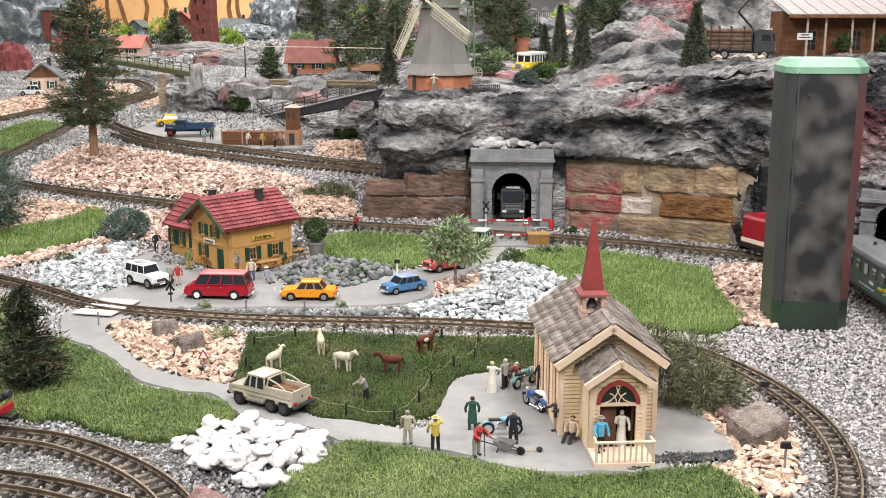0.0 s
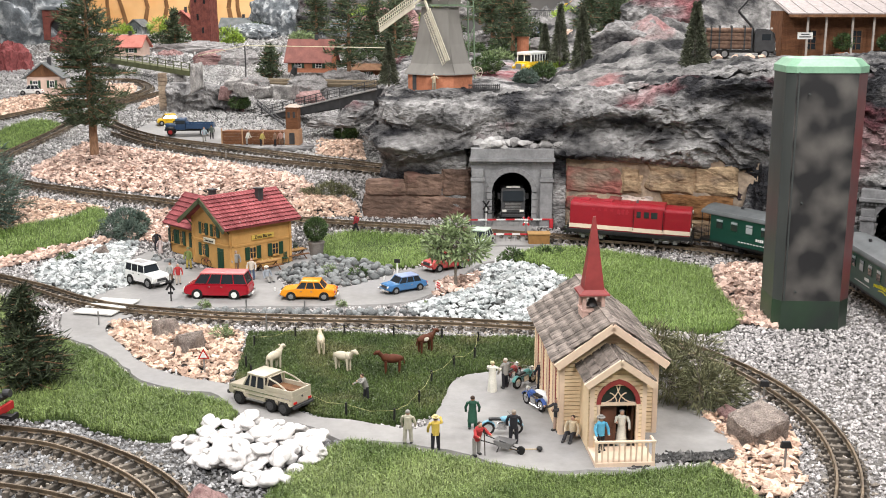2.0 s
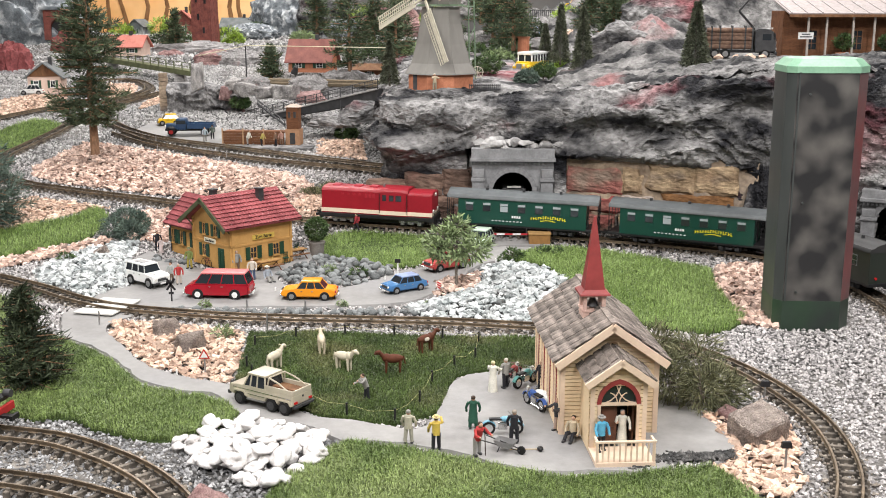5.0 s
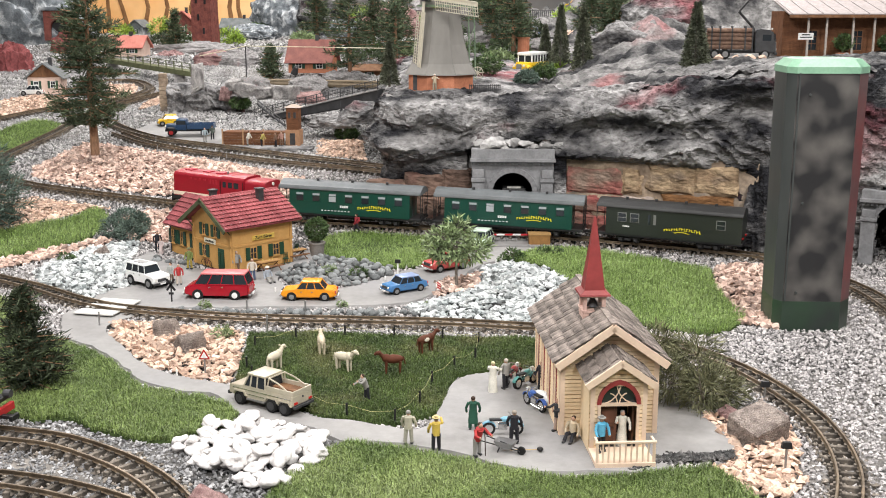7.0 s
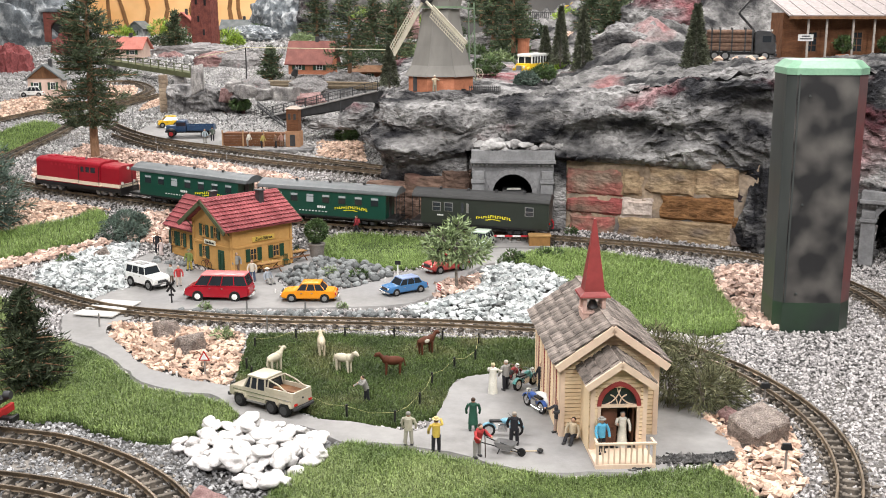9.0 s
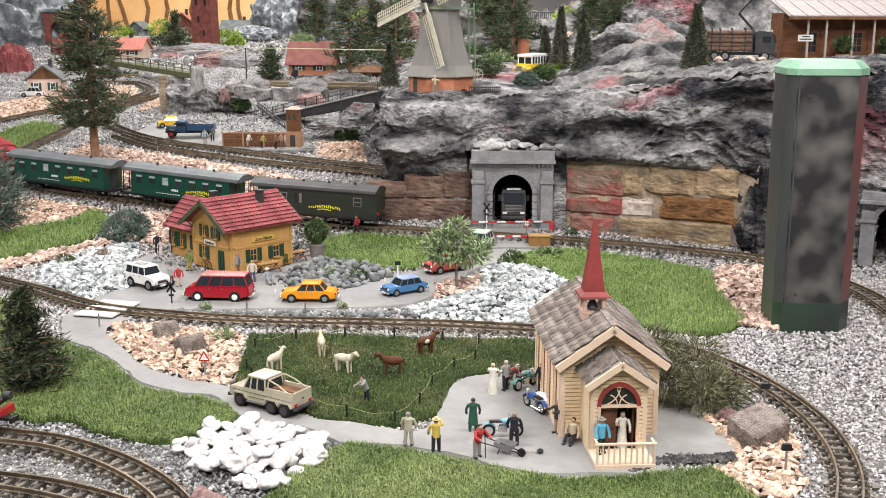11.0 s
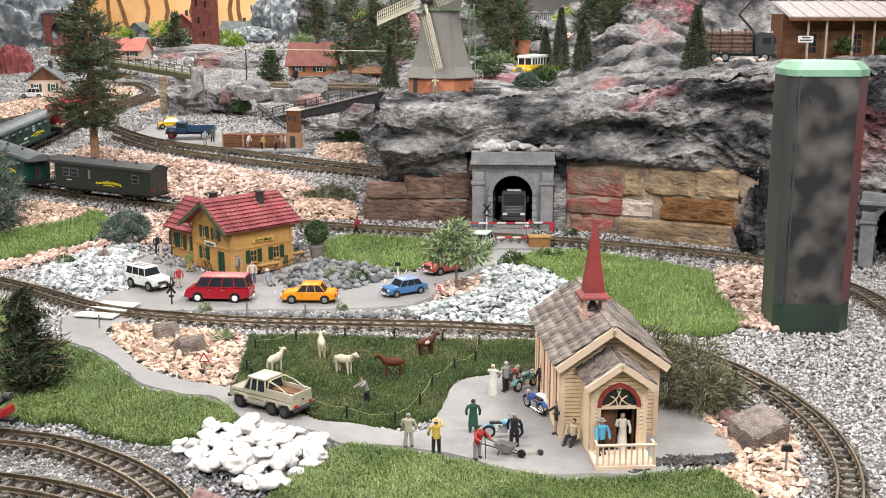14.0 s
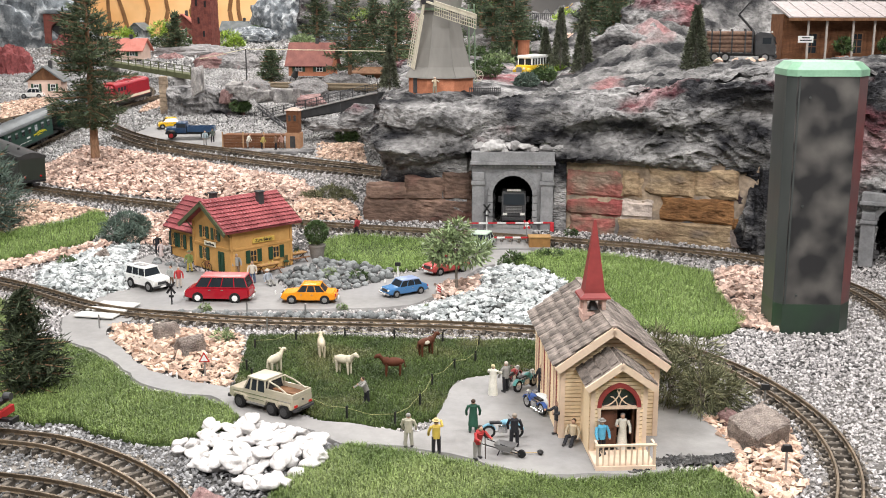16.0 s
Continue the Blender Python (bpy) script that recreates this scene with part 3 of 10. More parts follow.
# ---- the hall round the table ----
# Walls and ceiling added to close the hall, darkened to limit bounced light.
M_HALL = mat("hall_paint", (0.20, 0.19, 0.18), (0.16, 0.155, 0.15), 2, 0.85, fine=0.04)
M_CEIL = mat("ceiling_paint", (0.45, 0.45, 0.44), (0.40, 0.40, 0.39), 2, 0.9, fine=0.03)
M_BACKDROP = mat("orange_mural_paint", (0.80, 0.47, 0.20), (0.74, 0.40, 0.16), 1.5, 0.85, fine=0.06, c3=(0.86, 0.58, 0.30), scale3=0.8)
M_MURALTRUNK = mat("mural_trunk_paint", (0.25, 0.13, 0.06), (0.16, 0.08, 0.035), 8, 0.85, fine=0.2)
for name, sx, sy, sz, x, y, z in (("wall_north", 15, 0.2, 4.6, 0, 12.1, -0.9), ("wall_south", 15, 0.2, 4.6, 0, -2.1, -0.9),
                                  ("wall_west", 0.2, 14, 4.6, -7.4, 5, -0.9), ("wall_east", 0.2, 14, 4.6, 7.4, 5, -0.9)):
    bm = B()
    box(bm, sx, sy, sz, x, y, z)
    tagged(part(name, bm, M_HALL), "plain assumed hall wall in dark paint", "wall", kind="structure")
bm = B()
box(bm, 15, 14.4, 0.1, 0, 5, 3.6)
tagged(part("ceiling", bm, M_CEIL), "plain assumed hall ceiling in grey paint", "ceiling", kind="structure")
bm = B()
box(bm, 15, 14.4, 0.1, 0, 5, -1.0)
tagged(part("floor", bm, M_HALL), "plain grey hall floor", "floor", kind="structure")
bm = B()
box(bm, 13, 0.04, 0.85, 0, 1.08, -0.9)
tagged(part("trim", bm, M_DARK), "dark table skirt", "table skirt", kind="structure")


# the painted backdrop behind the far end of the table
bm = B()
box(bm, 3.6, 0.05, 1.3, -2.9, 10.05, 0.45)
mural = tagged(part("backdrop", bm, M_BACKDROP), "orange mural wall with painted bare tree trunks", "mural", kind="structure")
for k in range(15):
    r = random.Random(k + 5)
    x0 = -4.2 + k * 0.185 + r.uniform(-0.05, 0.05)
    bm = B()
    p = Vector((x0, 10.02, 0.5))
    w = r.uniform(0.014, 0.03)
    for j in range(6):
        q = p + Vector((r.uniform(-0.05, 0.05), 0, 0.16))
        rod(bm, p, q, w * (1 - j * 0.1), 5, r2=w * (0.9 - j * 0.1))
        p = q
    for v in bm.verts:
        v.co.y = 10.02 + (v.co.y - 10.02) * 0.12
    part("painted_trunk", bm, M_MURALTRUNK, mural)

# ---- the rock massif ----
# way of its foot, from behind the left end round to the far right
FOOT = resample(spline([(-0.27, 6.6), (-0.25, 5.2), (-0.235, 4.5), (-0.19, 4.10), (-0.08, 3.98), (0.12, 3.95), (0.40, 3.90), (0.75, 3.76), (1.02, 3.64), (1.22, 3.56), (1.36, 3.42), (1.6, 3.30), (2.2, 3.1), (2.8, 2.9), (3.6, 2.8)], 8), 0.0075)


def crest(x):
    """Height of the massif's upper edge."""
    return float(np.interp(x, [-0.5, -0.3, -0.1, 0.2, 0.45, 0.65, 0.9, 1.15, 1.5, 2.2, 3.6], [0.38, 0.435, 0.435, 0.44, 0.46, 0.50, 0.555, 0.585, 0.60, 0.62, 0.62]))


def rough_rock(p, amp):
    """Plaster relief: slow swells, warped folds, torn crust."""
    q = p + noise.noise_vector(p * 5) * 0.06
    a = noise.fractal(q * 3.2, 1.0, 2.1, 3)
    b = noise.fractal(Vector((q.x * 7, q.y * 7, q.z * 13)), 1.0, 2.1, 3)
    w = q + noise.noise_vector(p * 14) * 0.03
    c = noise.ridged_multi_fractal(Vector((w.x * 11, w.y * 11, w.z * 19)), 0.9, 2.2, 4, 1.0, 2.0) - 0.9
    e = noise.ridged_multi_fractal(w * 42, 0.8, 2.2, 3, 1.0, 2.0) - 0.9
    return amp * (a * 0.36 + b * 0.22 + c * 0.17 + e * 0.085)


# swells and hollows of the face: x, height, half width, half height, how far out
SWELLS = [(-0.16, 0.43, 0.22, 0.05, 0.035), (-0.05, 0.35, 0.14, 0.03, -0.035), (-0.15, 0.285, 0.12, 0.040, 0.065), (0.06, 0.30, 0.08, 0.05, 0.02),
          (0.35, 0.44, 0.30, 0.035, 0.040), (0.50, 0.355, 0.09, 0.035, -0.045), (0.72, 0.37, 0.15, 0.030, -0.030), (0.62, 0.285, 0.30, 0.020, 0.028),
          (0.86, 0.33, 0.14, 0.03, 0.035), (1.05, 0.36, 0.12, 0.06, 0.045), (1.06, 0.475, 0.14, 0.035, -0.050), (1.05, 0.555, 0.22, 0.03, 0.05), (0.75, 0.47, 0.2, 0.04, 0.025)]


def bulge(x, z):
    """How far the rock leans out over its foot."""
    if 0.09 < x < 0.41 and z < 0.285:
        return -0.02
    off = sum(k * math.exp(-((x - a) / c) ** 2 - ((z - b) / e) ** 2) for a, b, c, e, k in SWELLS)
    edge = 0.262 if x > 0.4 else 0.205 + 0.22 * max(0, x + 0.22)
    t = min(1.0, max(0.0, (z - edge + 0.012) / 0.02))
    return (off + 0.012) * t


d = np.gradient(FOOT, axis=0)
d /= np.linalg.norm(d, axis=1)[:, None]
OUT = np.stack([d[:, 1], -d[:, 0]], 1)
for _ in range(12):
    OUT[1:-1] = (OUT[:-2] + 2 * OUT[1:-1] + OUT[2:]) / 4
OUT /= np.linalg.norm(OUT, axis=1)[:, None]
NV = 165
ARCH_X, ARCH_Z = (0.215, 0.352), 0.235
bm = B()
grid = []
for i, (p, o) in enumerate(zip(FOOT, OUT)):
    col = []
    top = crest(p[0])
    for j in range(NV):
        v = j / (NV - 1)
        if v < 0.62:
            h = v / 0.62
            z = h * top
            masonry = 1.0 if (-0.26 < p[0] < 1.10 and p[1] < 4.06) else 0.0
            lip = 0.262 if p[0] > 0.4 else 0.205 + 0.22 * max(0, p[0] + 0.22)
            off = bulge(p[0], z) - 0.10 * (max(0, h - 0.84) / 0.16) ** 2
            amp = 0.115 if z > lip else (0.02 if masonry else 0.10)
            inward = -off
        else:
            u = (v - 0.62) / 0.38
            inward = 0.10 + u * 0.55
            z = top + 0.02 * math.sin(u * 3) + 0.015
            amp = 0.09 * (1 - u) + 0.03
        q = Vector((p[0] - o[0] * inward, p[1] - o[1] * inward, z + land(p[1]) * (1 - z / 0.62)))
        k = rough_rock(q, amp)
        n = Vector((o[0], o[1], 0.0 if v < 0.55 else 0.8)).normalized()
        q += n * k
        if amp > 0.05:
            q += noise.noise_vector(q * 8) * amp * 0.12 + noise.noise_vector(q * 30) * amp * 0.05
        if j == 0:
            q.z = land(q.y) - 0.02
        col.append(bm.verts.new(q))
    grid.append(col)
for i in range(len(grid) - 1):
    for j in range(NV - 1):
        f = [grid[i][j], grid[i + 1][j], grid[i + 1][j + 1], grid[i][j + 1]]
        c = sum((v.co for v in f), Vector()) / 4
        if ARCH_X[0] - 0.02 < c.x < ARCH_X[1] + 0.02 and c.z < ARCH_Z + 0.02 and c.y < 4.4:
            continue
        if 1.40 < c.x < 1.60 and c.z < 0.25 and c.y < 4.2:
            continue
        bm.faces.new(f)
massif = part("rock_face", bm, M_ROCK, smooth=True)
tagged(massif, "craggy grey plaster rock face with pale ledges and red stains", "rock", kind="structure")

# plateau behind the upper edge and the rocky rise at the right
bm = B()
PX, PY = np.linspace(-0.30, 3.0, 330), np.concatenate([np.linspace(3.2, 5.6, 240), np.linspace(5.62, 8.6, 100)])


def plateau(x, y):
    z = crest(x) + 0.004
    z += 0.35 * max(0.0, min(1, (y - 6.0) / 3.0)) * (0.35 + 0.65 * max(0, min(1, (x - 0.3) / 0.6)))
    z += 0.16 * math.exp(-((x - 0.95) / 0.22) ** 2 - ((y - 5.35) / 0.3) ** 2)
    z += 0.42 * math.exp(-((x - 1.62) / 0.5) ** 2 - ((y - 6.1) / 0.45) ** 2)
    z += 0.1 * math.exp(-((x - 1.25) / 0.25) ** 2 - ((y - 5.7) / 0.3) ** 2)
    flat = math.exp(-((x - 1.45) / 0.5) ** 2 - ((y - 4.75) / 0.35) ** 2)
    hump = z - crest(x)
    k = noise.fractal(Vector((x * 4, y * 4, 0)), 1.0, 2.1, 6) * (0.03 + 0.40 * max(0, hump)) * (1 - 0.8 * flat)
    k += (noise.ridged_multi_fractal(Vector((x * 7, y * 7, 3)), 0.9, 2.1, 5, 1.0, 2.0) - 0.9) * 0.028 * (1 - 0.85 * flat)
    k += noise.fractal(Vector((x * 17, y * 17, 5)), 0.8, 2.2, 4) * 0.008 * (1 - 0.7 * flat)
    return z + k


RIM = FOOT[FOOT[:, 1] < 4.06]
pg = [[bm.verts.new((x, y, plateau(x, y))) for x in PX] for y in PY]
for a in range(len(PY) - 1):
    for c in range(len(PX) - 1):
        x, y = PX[c], PY[a]
        foot = np.interp(x, RIM[:, 0], RIM[:, 1]) if x > -0.19 else 4.1
        if y > foot + 0.13 and x > -0.24:
            bm.faces.new((pg[a][c], pg[a][c + 1], pg[a + 1][c + 1], pg[a + 1][c]))
bmesh.ops.delete(bm, geom=[v for v in bm.verts if not v.link_faces], context="VERTS")
M_PLATEAU = mat("dusty_rock_ground", (0.26, 0.252, 0.245), (0.032, 0.032, 0.034), 6, 0.85, fine=0.5, bump=1.0, bscale=70, world_space=True, c3=(0.36, 0.15, 0.15), scale3=2.4, c3lo=0.62, bdist=0.018, lo=0.37, hi=0.61, detail=12)
tagged(part("rock_plateau", bm, M_PLATEAU, smooth=True), "grey rocky plateau above the tunnel", "rock", kind="structure")


def block(x0, x1, z0, z1, material, parent, seed=0, y=0.0):
    """A squared stone with broken edges, standing proud of its wall."""
    bm = B()
    box(bm, x1 - x0, 0.05, z1 - z0, (x0 + x1) / 2, y + 0.02, z0)
    bmesh.ops.subdivide_edges(bm, edges=bm.edges, cuts=9, use_grid_fill=True)
    for v in bm.verts:
        k = noise.fractal(v.co * 22 + Vector((seed, 0, 0)), 1, 2.1, 4)
        v.co.y -= 0.007 * k
        if min(v.co.x - x0, x1 - v.co.x, v.co.z - z0, z1 - v.co.z) < 0.008:
            v.co.y += 0.009
            v.co.x += 0.010 * noise.noise(v.co * 30)
            v.co.z += 0.009 * noise.noise(v.co * 26 + Vector((5, 5, seed)))
    return part("stone_block", bm, material, parent)


# natural stone wall under the overhang
wall = thing("stone_wall", T(0.42, 3.875, 0, 0, 0, -22), "old sandstone block wall with sandy mortar joints", "stone wall", kind="structure")
bm = B()
box(bm, 0.76, 0.06, 0.30, 0.36, 0.035, 0.0)
bmesh.ops.subdivide_edges(bm, edges=bm.edges, cuts=14, use_grid_fill=True)
for v in bm.verts:
    v.co.y += 0.010 * noise.fractal(v.co * 14, 1, 2.1, 4)
part("mortar_bed", bm, M_MORTAR, wall, smooth="all")
for k, (x0, x1, z0, z1, mt) in enumerate(((0.036, 0.227, 0.159, 0.245, M_REDSTONE), (0.034, 0.232, 0.086, 0.145, M_REDSTONE), (0.045, 0.208, 0.004, 0.076, M_REDSTONE),
                                         (0.233, 0.300, 0.168, 0.254, M_SANDSTONE), (0.325, 0.481, 0.176, 0.264, M_SANDSTONE), (0.487, 0.630, 0.180, 0.272, M_SANDSTONE),
                                         (0.237, 0.338, 0.087, 0.150, M_GRANITE), (0.378, 0.616, 0.090, 0.168, M_BROWNSTONE), (0.232, 0.615, 0.000, 0.080, M_SANDSTONE),
                                         (0.627, 0.715, 0.074, 0.112, M_BROWNSTONE), (0.622, 0.680, 0.000, 0.067, M_GRANITE), (0.690, 0.735, 0.0, 0.068, M_SANDSTONE))):
    block(x0 - 0.006, x1 + 0.006, z0 - 0.004, z1 + 0.004, mt, wall, k)
# brown slabs left of the portal
slabs = thing("stone_wall", T(-0.27, 3.975, 0.03, 0, 0, -4), "low wall of split brown stone slabs", "stone wall", kind="structure")
M_SLAB = mat("split_brown_slab", (0.23, 0.15, 0.115), (0.10, 0.068, 0.055), 9, 0.85, fine=0.4, bump=1.0, bscale=55, spread=0.25, stretch=(0.7, 1, 1.4), c3=(0.25, 0.07, 0.065), scale3=5, c3lo=0.56, bdist=0.010)
for k, (x0, x1, z0, z1, mt) in enumerate(((-0.02, 0.13, 0.085, 0.150, M_SLAB), (0.125, 0.27, 0.09, 0.175, M_SLAB), (0.265, 0.375, 0.09, 0.195, M_SLAB), (-0.03, 0.17, -0.01, 0.09, M_SLAB), (0.165, 0.375, -0.01, 0.095, M_SLAB))):
    block(x0, x1, z0, z1, mt, slabs, k + 40)


# ---- tunnel portals ----
def portal(m, w, h, a, arch_h, label, deep=0.05):
    """Half width, height, half width and height of the arch; the front faces -y."""
    p = thing("tunnel_portal", m, label, "tunnel portal")
    rise = a
    arc = [(a * math.cos(t), arch_h - rise + rise * math.sin(t)) for t in np.linspace(0, math.pi, 15)]
    bm = B()
    prism(bm, [(-w, 0), (-w, h), (w, h), (w, 0), (a, 0)] + arc + [(-a, 0)], 0, deep)
    part("front_wall", bm, M_PORTAL, p)
    for s in (-1, 1):
        bm = B()
        box(bm, 0.044, 0.02, h * 0.60, s * (w - 0.024), -0.008, 0, bev=0.002)
        box(bm, 0.052, 0.026, h * 0.05, s * (w - 0.024), -0.010, h * 0.60, bev=0.002)
        box(bm, 0.042, 0.022, h * 0.11, s * (w - 0.024), -0.008, h * 0.65, bev=0.003)
        part("pilaster", bm, M_PORTAL, p, "pale grey pilaster")
    bm = B()
    box(bm, 2 * w + 0.012, deep + 0.03, 0.012, 0, deep / 2 - 0.01, h * 0.86, bev=0.002)
    for k in range(19):
        box(bm, 0.006, 0.01, 0.010, -w + 0.008 + k * (2 * w - 0.016) / 18, -0.012, h * 0.86 - 0.010)
    box(bm, 2 * w + 0.004, deep + 0.02, h * 0.13, 0, deep / 2 - 0.006, h * 0.87 + 0.006, bev=0.002)
    part("cornice", bm, M_PORTAL, p, "cornice with a row of small brackets")
    for k in range(13):
        t0 = math.pi * (k + 0.5) / 13
        bm = B()
        box(bm, 0.018, 0.014, a * math.pi / 13 * 1.12, z=-a * math.pi / 26)
        part("arch_stone", bm, M_PORTAL, p, m=T((a + 0.008) * math.cos(t0), -0.004, arch_h - rise + (a + 0.008) * math.sin(t0), 0, -math.degrees(t0), 0))
    for s in (-1, 1):
        for k in range(5):
            bm = B()
            box(bm, 0.018, 0.014, (arch_h - rise) / 5 - 0.003, s * (a + 0.008), -0.004, k * (arch_h - rise) / 5)
            part("arch_stone", bm, M_PORTAL, p)
    # Black box puts the shade of the tunnel's depth into the colour.
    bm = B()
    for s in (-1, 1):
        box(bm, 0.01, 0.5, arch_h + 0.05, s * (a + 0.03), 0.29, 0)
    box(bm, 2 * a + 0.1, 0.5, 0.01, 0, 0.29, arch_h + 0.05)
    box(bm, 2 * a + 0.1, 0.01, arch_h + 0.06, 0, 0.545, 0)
    part("tunnel_lining", bm, M_BLACK, p, "black box standing for the unlit tunnel bore")
    return p


portal(T(0.250, 3.86, 0.026, 0, 0, -3), 0.148, 0.282, 0.073, 0.203, "grey plaster tunnel portal with pilasters and a bracketed cornice")
portal(T(1.455, 3.355, 0, 0, 0, -28), 0.12, 0.235, 0.078, 0.205, "grey stone railway tunnel portal set in the rock")
# side cheek of the portal and rubble on its top
bm = B()
box(bm, 0.05, 0.14, 0.285, 0.422, 3.92, 0.02, bev=0.006, top=0.9)
tagged(part("portal_cheek", bm, M_ROCK), "rough grey cheek wall beside the portal", "rock", kind="structure")
bm = B()
for k in range(60):
    r = random.Random(k)
    ball(bm, r.uniform(0.015, 0.035), r.uniform(0.015, 0.03), r.uniform(0.01, 0.02), 0.25 + r.uniform(-0.14, 0.17), 3.90 + r.uniform(-0.03, 0.05), 0.318 + r.uniform(-0.004, 0.020), sub=2)
for v in bm.verts:
    v.co += Vector((1, 1, 1)) * 0.006 * noise.noise(v.co * 60)
tagged(part("rubble", bm, M_GRAVELFAR), "pale grey rubble heaped on the portal", "stones", kind="stuff")

# ---- the great green post ----
M_POST = mat("camouflage_grey_paint", (0.020, 0.020, 0.021), (0.125, 0.117, 0.108), 14.0, 0.42, fine=0.06, lo=0.40, hi=0.74, world_space=True, detail=1.5, spec=0.5)
M_POSTGREEN = mat("green_post_paint", (0.026, 0.060, 0.030), (0.022, 0.030, 0.026), 5, 0.4, fine=0.1, spec=0.5, lo=0.40, hi=0.66)
M_POSTCAP = mat("pale_green_paint", (0.25, 0.44, 0.30), (0.19, 0.35, 0.24), 18, 0.4, fine=0.1, spec=0.5)
M_POSTRED = mat("dull_red_post_paint", (0.17, 0.05, 0.05), (0.11, 0.06, 0.06), 9, 0.4, fine=0.1, spec=0.5)
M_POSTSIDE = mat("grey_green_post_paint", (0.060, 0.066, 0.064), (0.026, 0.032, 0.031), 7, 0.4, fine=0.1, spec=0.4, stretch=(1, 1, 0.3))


def octo(w, dp, c):
    return [(-w, -dp + c * 0.55), (-w + c * 0.45, -dp), (w - c * 0.8, -dp), (w, -dp + c), (w, dp - c), (w - c, dp), (-w + c, dp), (-w, dp - c)]


post = thing("steel_post", T(0.950, 2.735, 0, 0, 0, -3), "tall chamfered steel post in blotched grey and green paint", "post")
W0, D0, C0 = 0.099, 0.09, 0.042
o = octo(W0, D0, C0)
top_z = 0.655
bm = B()
low = [bm.verts.new((x, y, 0.075)) for x, y in o]
up = [bm.verts.new((x * 1.03, y * 1.03, top_z)) for x, y in o]
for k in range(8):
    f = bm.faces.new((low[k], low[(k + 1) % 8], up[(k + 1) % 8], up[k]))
    # Left faces take the plain grey-green tone, right ones the red.
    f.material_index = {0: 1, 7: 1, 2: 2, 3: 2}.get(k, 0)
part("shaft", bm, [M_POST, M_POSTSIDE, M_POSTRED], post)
bm = B()
low = [bm.verts.new((x * 1.004, y * 1.004, -0.01)) for x, y in o]
up = [bm.verts.new((x * 1.004, y * 1.004, 0.076)) for x, y in o]
bm.faces.new(up)
for k in range(8):
    bm.faces.new((low[k], low[(k + 1) % 8], up[(k + 1) % 8], up[k]))
part("base", bm, M_POSTGREEN, post, "green painted foot")
bm = B()
low = [bm.verts.new((x * 1.05, y * 1.05, top_z - 0.004)) for x, y in o]
mid = [bm.verts.new((x * 1.05, y * 1.05, top_z + 0.012)) for x, y in o]
up = [bm.verts.new((x * 0.86, y * 0.86, top_z + 0.03)) for x, y in o]
bm.faces.new(up)
bm.faces.new(low[::-1])
for k in range(8):
    bm.faces.new((low[k], low[(k + 1) % 8], mid[(k + 1) % 8], mid[k]))
    bm.faces.new((mid[k], mid[(k + 1) % 8], up[(k + 1) % 8], up[k]))
part("cap", bm, M_POSTCAP, post, "pale green bevelled cap")
bm = B()
for z in (0.10, 0.33, 0.60):
    cyl(bm, 0.003, 0.004, -W0 + C0 + 0.008, -D0 - 0.004, z, ax="y", seg=8)
part("bolt", bm, M_POSTSIDE, post)
bm = B()
box(bm, 0.004, 0.003, top_z - 0.08, -W0 + C0 * 0.45 + 0.004, -D0 * 1.02 - 0.002, 0.078)
part("seam", bm, M_POSTSIDE, post, "raised vertical seam")
# ---- the train ----
M_RED = paint("railway_red_paint", (0.29, 0.007, 0.018), 0.4)
M_REDROOF = paint("lighter_red_roof_paint", (0.36, 0.015, 0.03), 0.5)
M_CREAM = paint("cream_stripe_paint", (0.78, 0.66, 0.52), 0.45)
M_GREEN = paint("dark_green_coach_paint", (0.005, 0.052, 0.036), 0.35)
M_OLIVE = paint("blackish_green_van_paint", (0.022, 0.028, 0.022), 0.4)
M_COACHROOF = mat("grey_coach_roof", (0.115, 0.125, 0.13), (0.07, 0.078, 0.08), 12, 0.5, fine=0.1)
M_VANROOF = mat("dark_van_roof", (0.035, 0.035, 0.035), (0.022, 0.022, 0.022), 12, 0.55, fine=0.1)
M_YELLOW = paint("yellow_lettering", (0.85, 0.75, 0.02), 0.5)
M_WHITEP = paint("white_paint", (0.78, 0.78, 0.76), 0.5)
TRAIN = []
HEAD = spline([(0, 1.04), (1.5, 1.50), (3.5, 2.085), (7, 3.17), (9, 3.83), (13, 5.06), (14.5, 5.55), (16, 5.985)], 20)


def head(t):
    """Way of the train's front along the line."""
    return float(np.interp(t, HEAD[:, 0], HEAD[:, 1]))


def bogie(parent, x, wheel_r=0.0145, base=0.06, box_mat=None):
    g = new("bogie")
    g.parent = parent
    g.matrix_basis = T(x, 0, 0)
    for s in (-1, 1):
        bm = B()
        box(bm, base + 0.03, 0.006, 0.012, 0, s * 0.037, 0.014, bev=0.002)
        for e in (-1, 1):
            box(bm, 0.014, 0.010, 0.013, e * base / 2, s * 0.041, 0.008, bev=0.002)
        box(bm, 0.022, 0.012, 0.009, 0, s * 0.041, 0.010, bev=0.002)
        part("side_frame", bm, box_mat or M_DARK, g)
    for e in (-1, 1):
        bm = B()
        for s in (-1, 1):
            cyl(bm, wheel_r, 0.006, e * base / 2, s * 0.0245, wheel_r, ax="y", seg=20)
            cyl(bm, wheel_r * 1.12, 0.002, e * base / 2, s * 0.0205, wheel_r, ax="y", seg=20)
        cyl(bm, 0.003, 0.05, e * base / 2, 0, wheel_r, ax="y", seg=8)
        part("wheelset", bm, M_DARK, g)
    return g


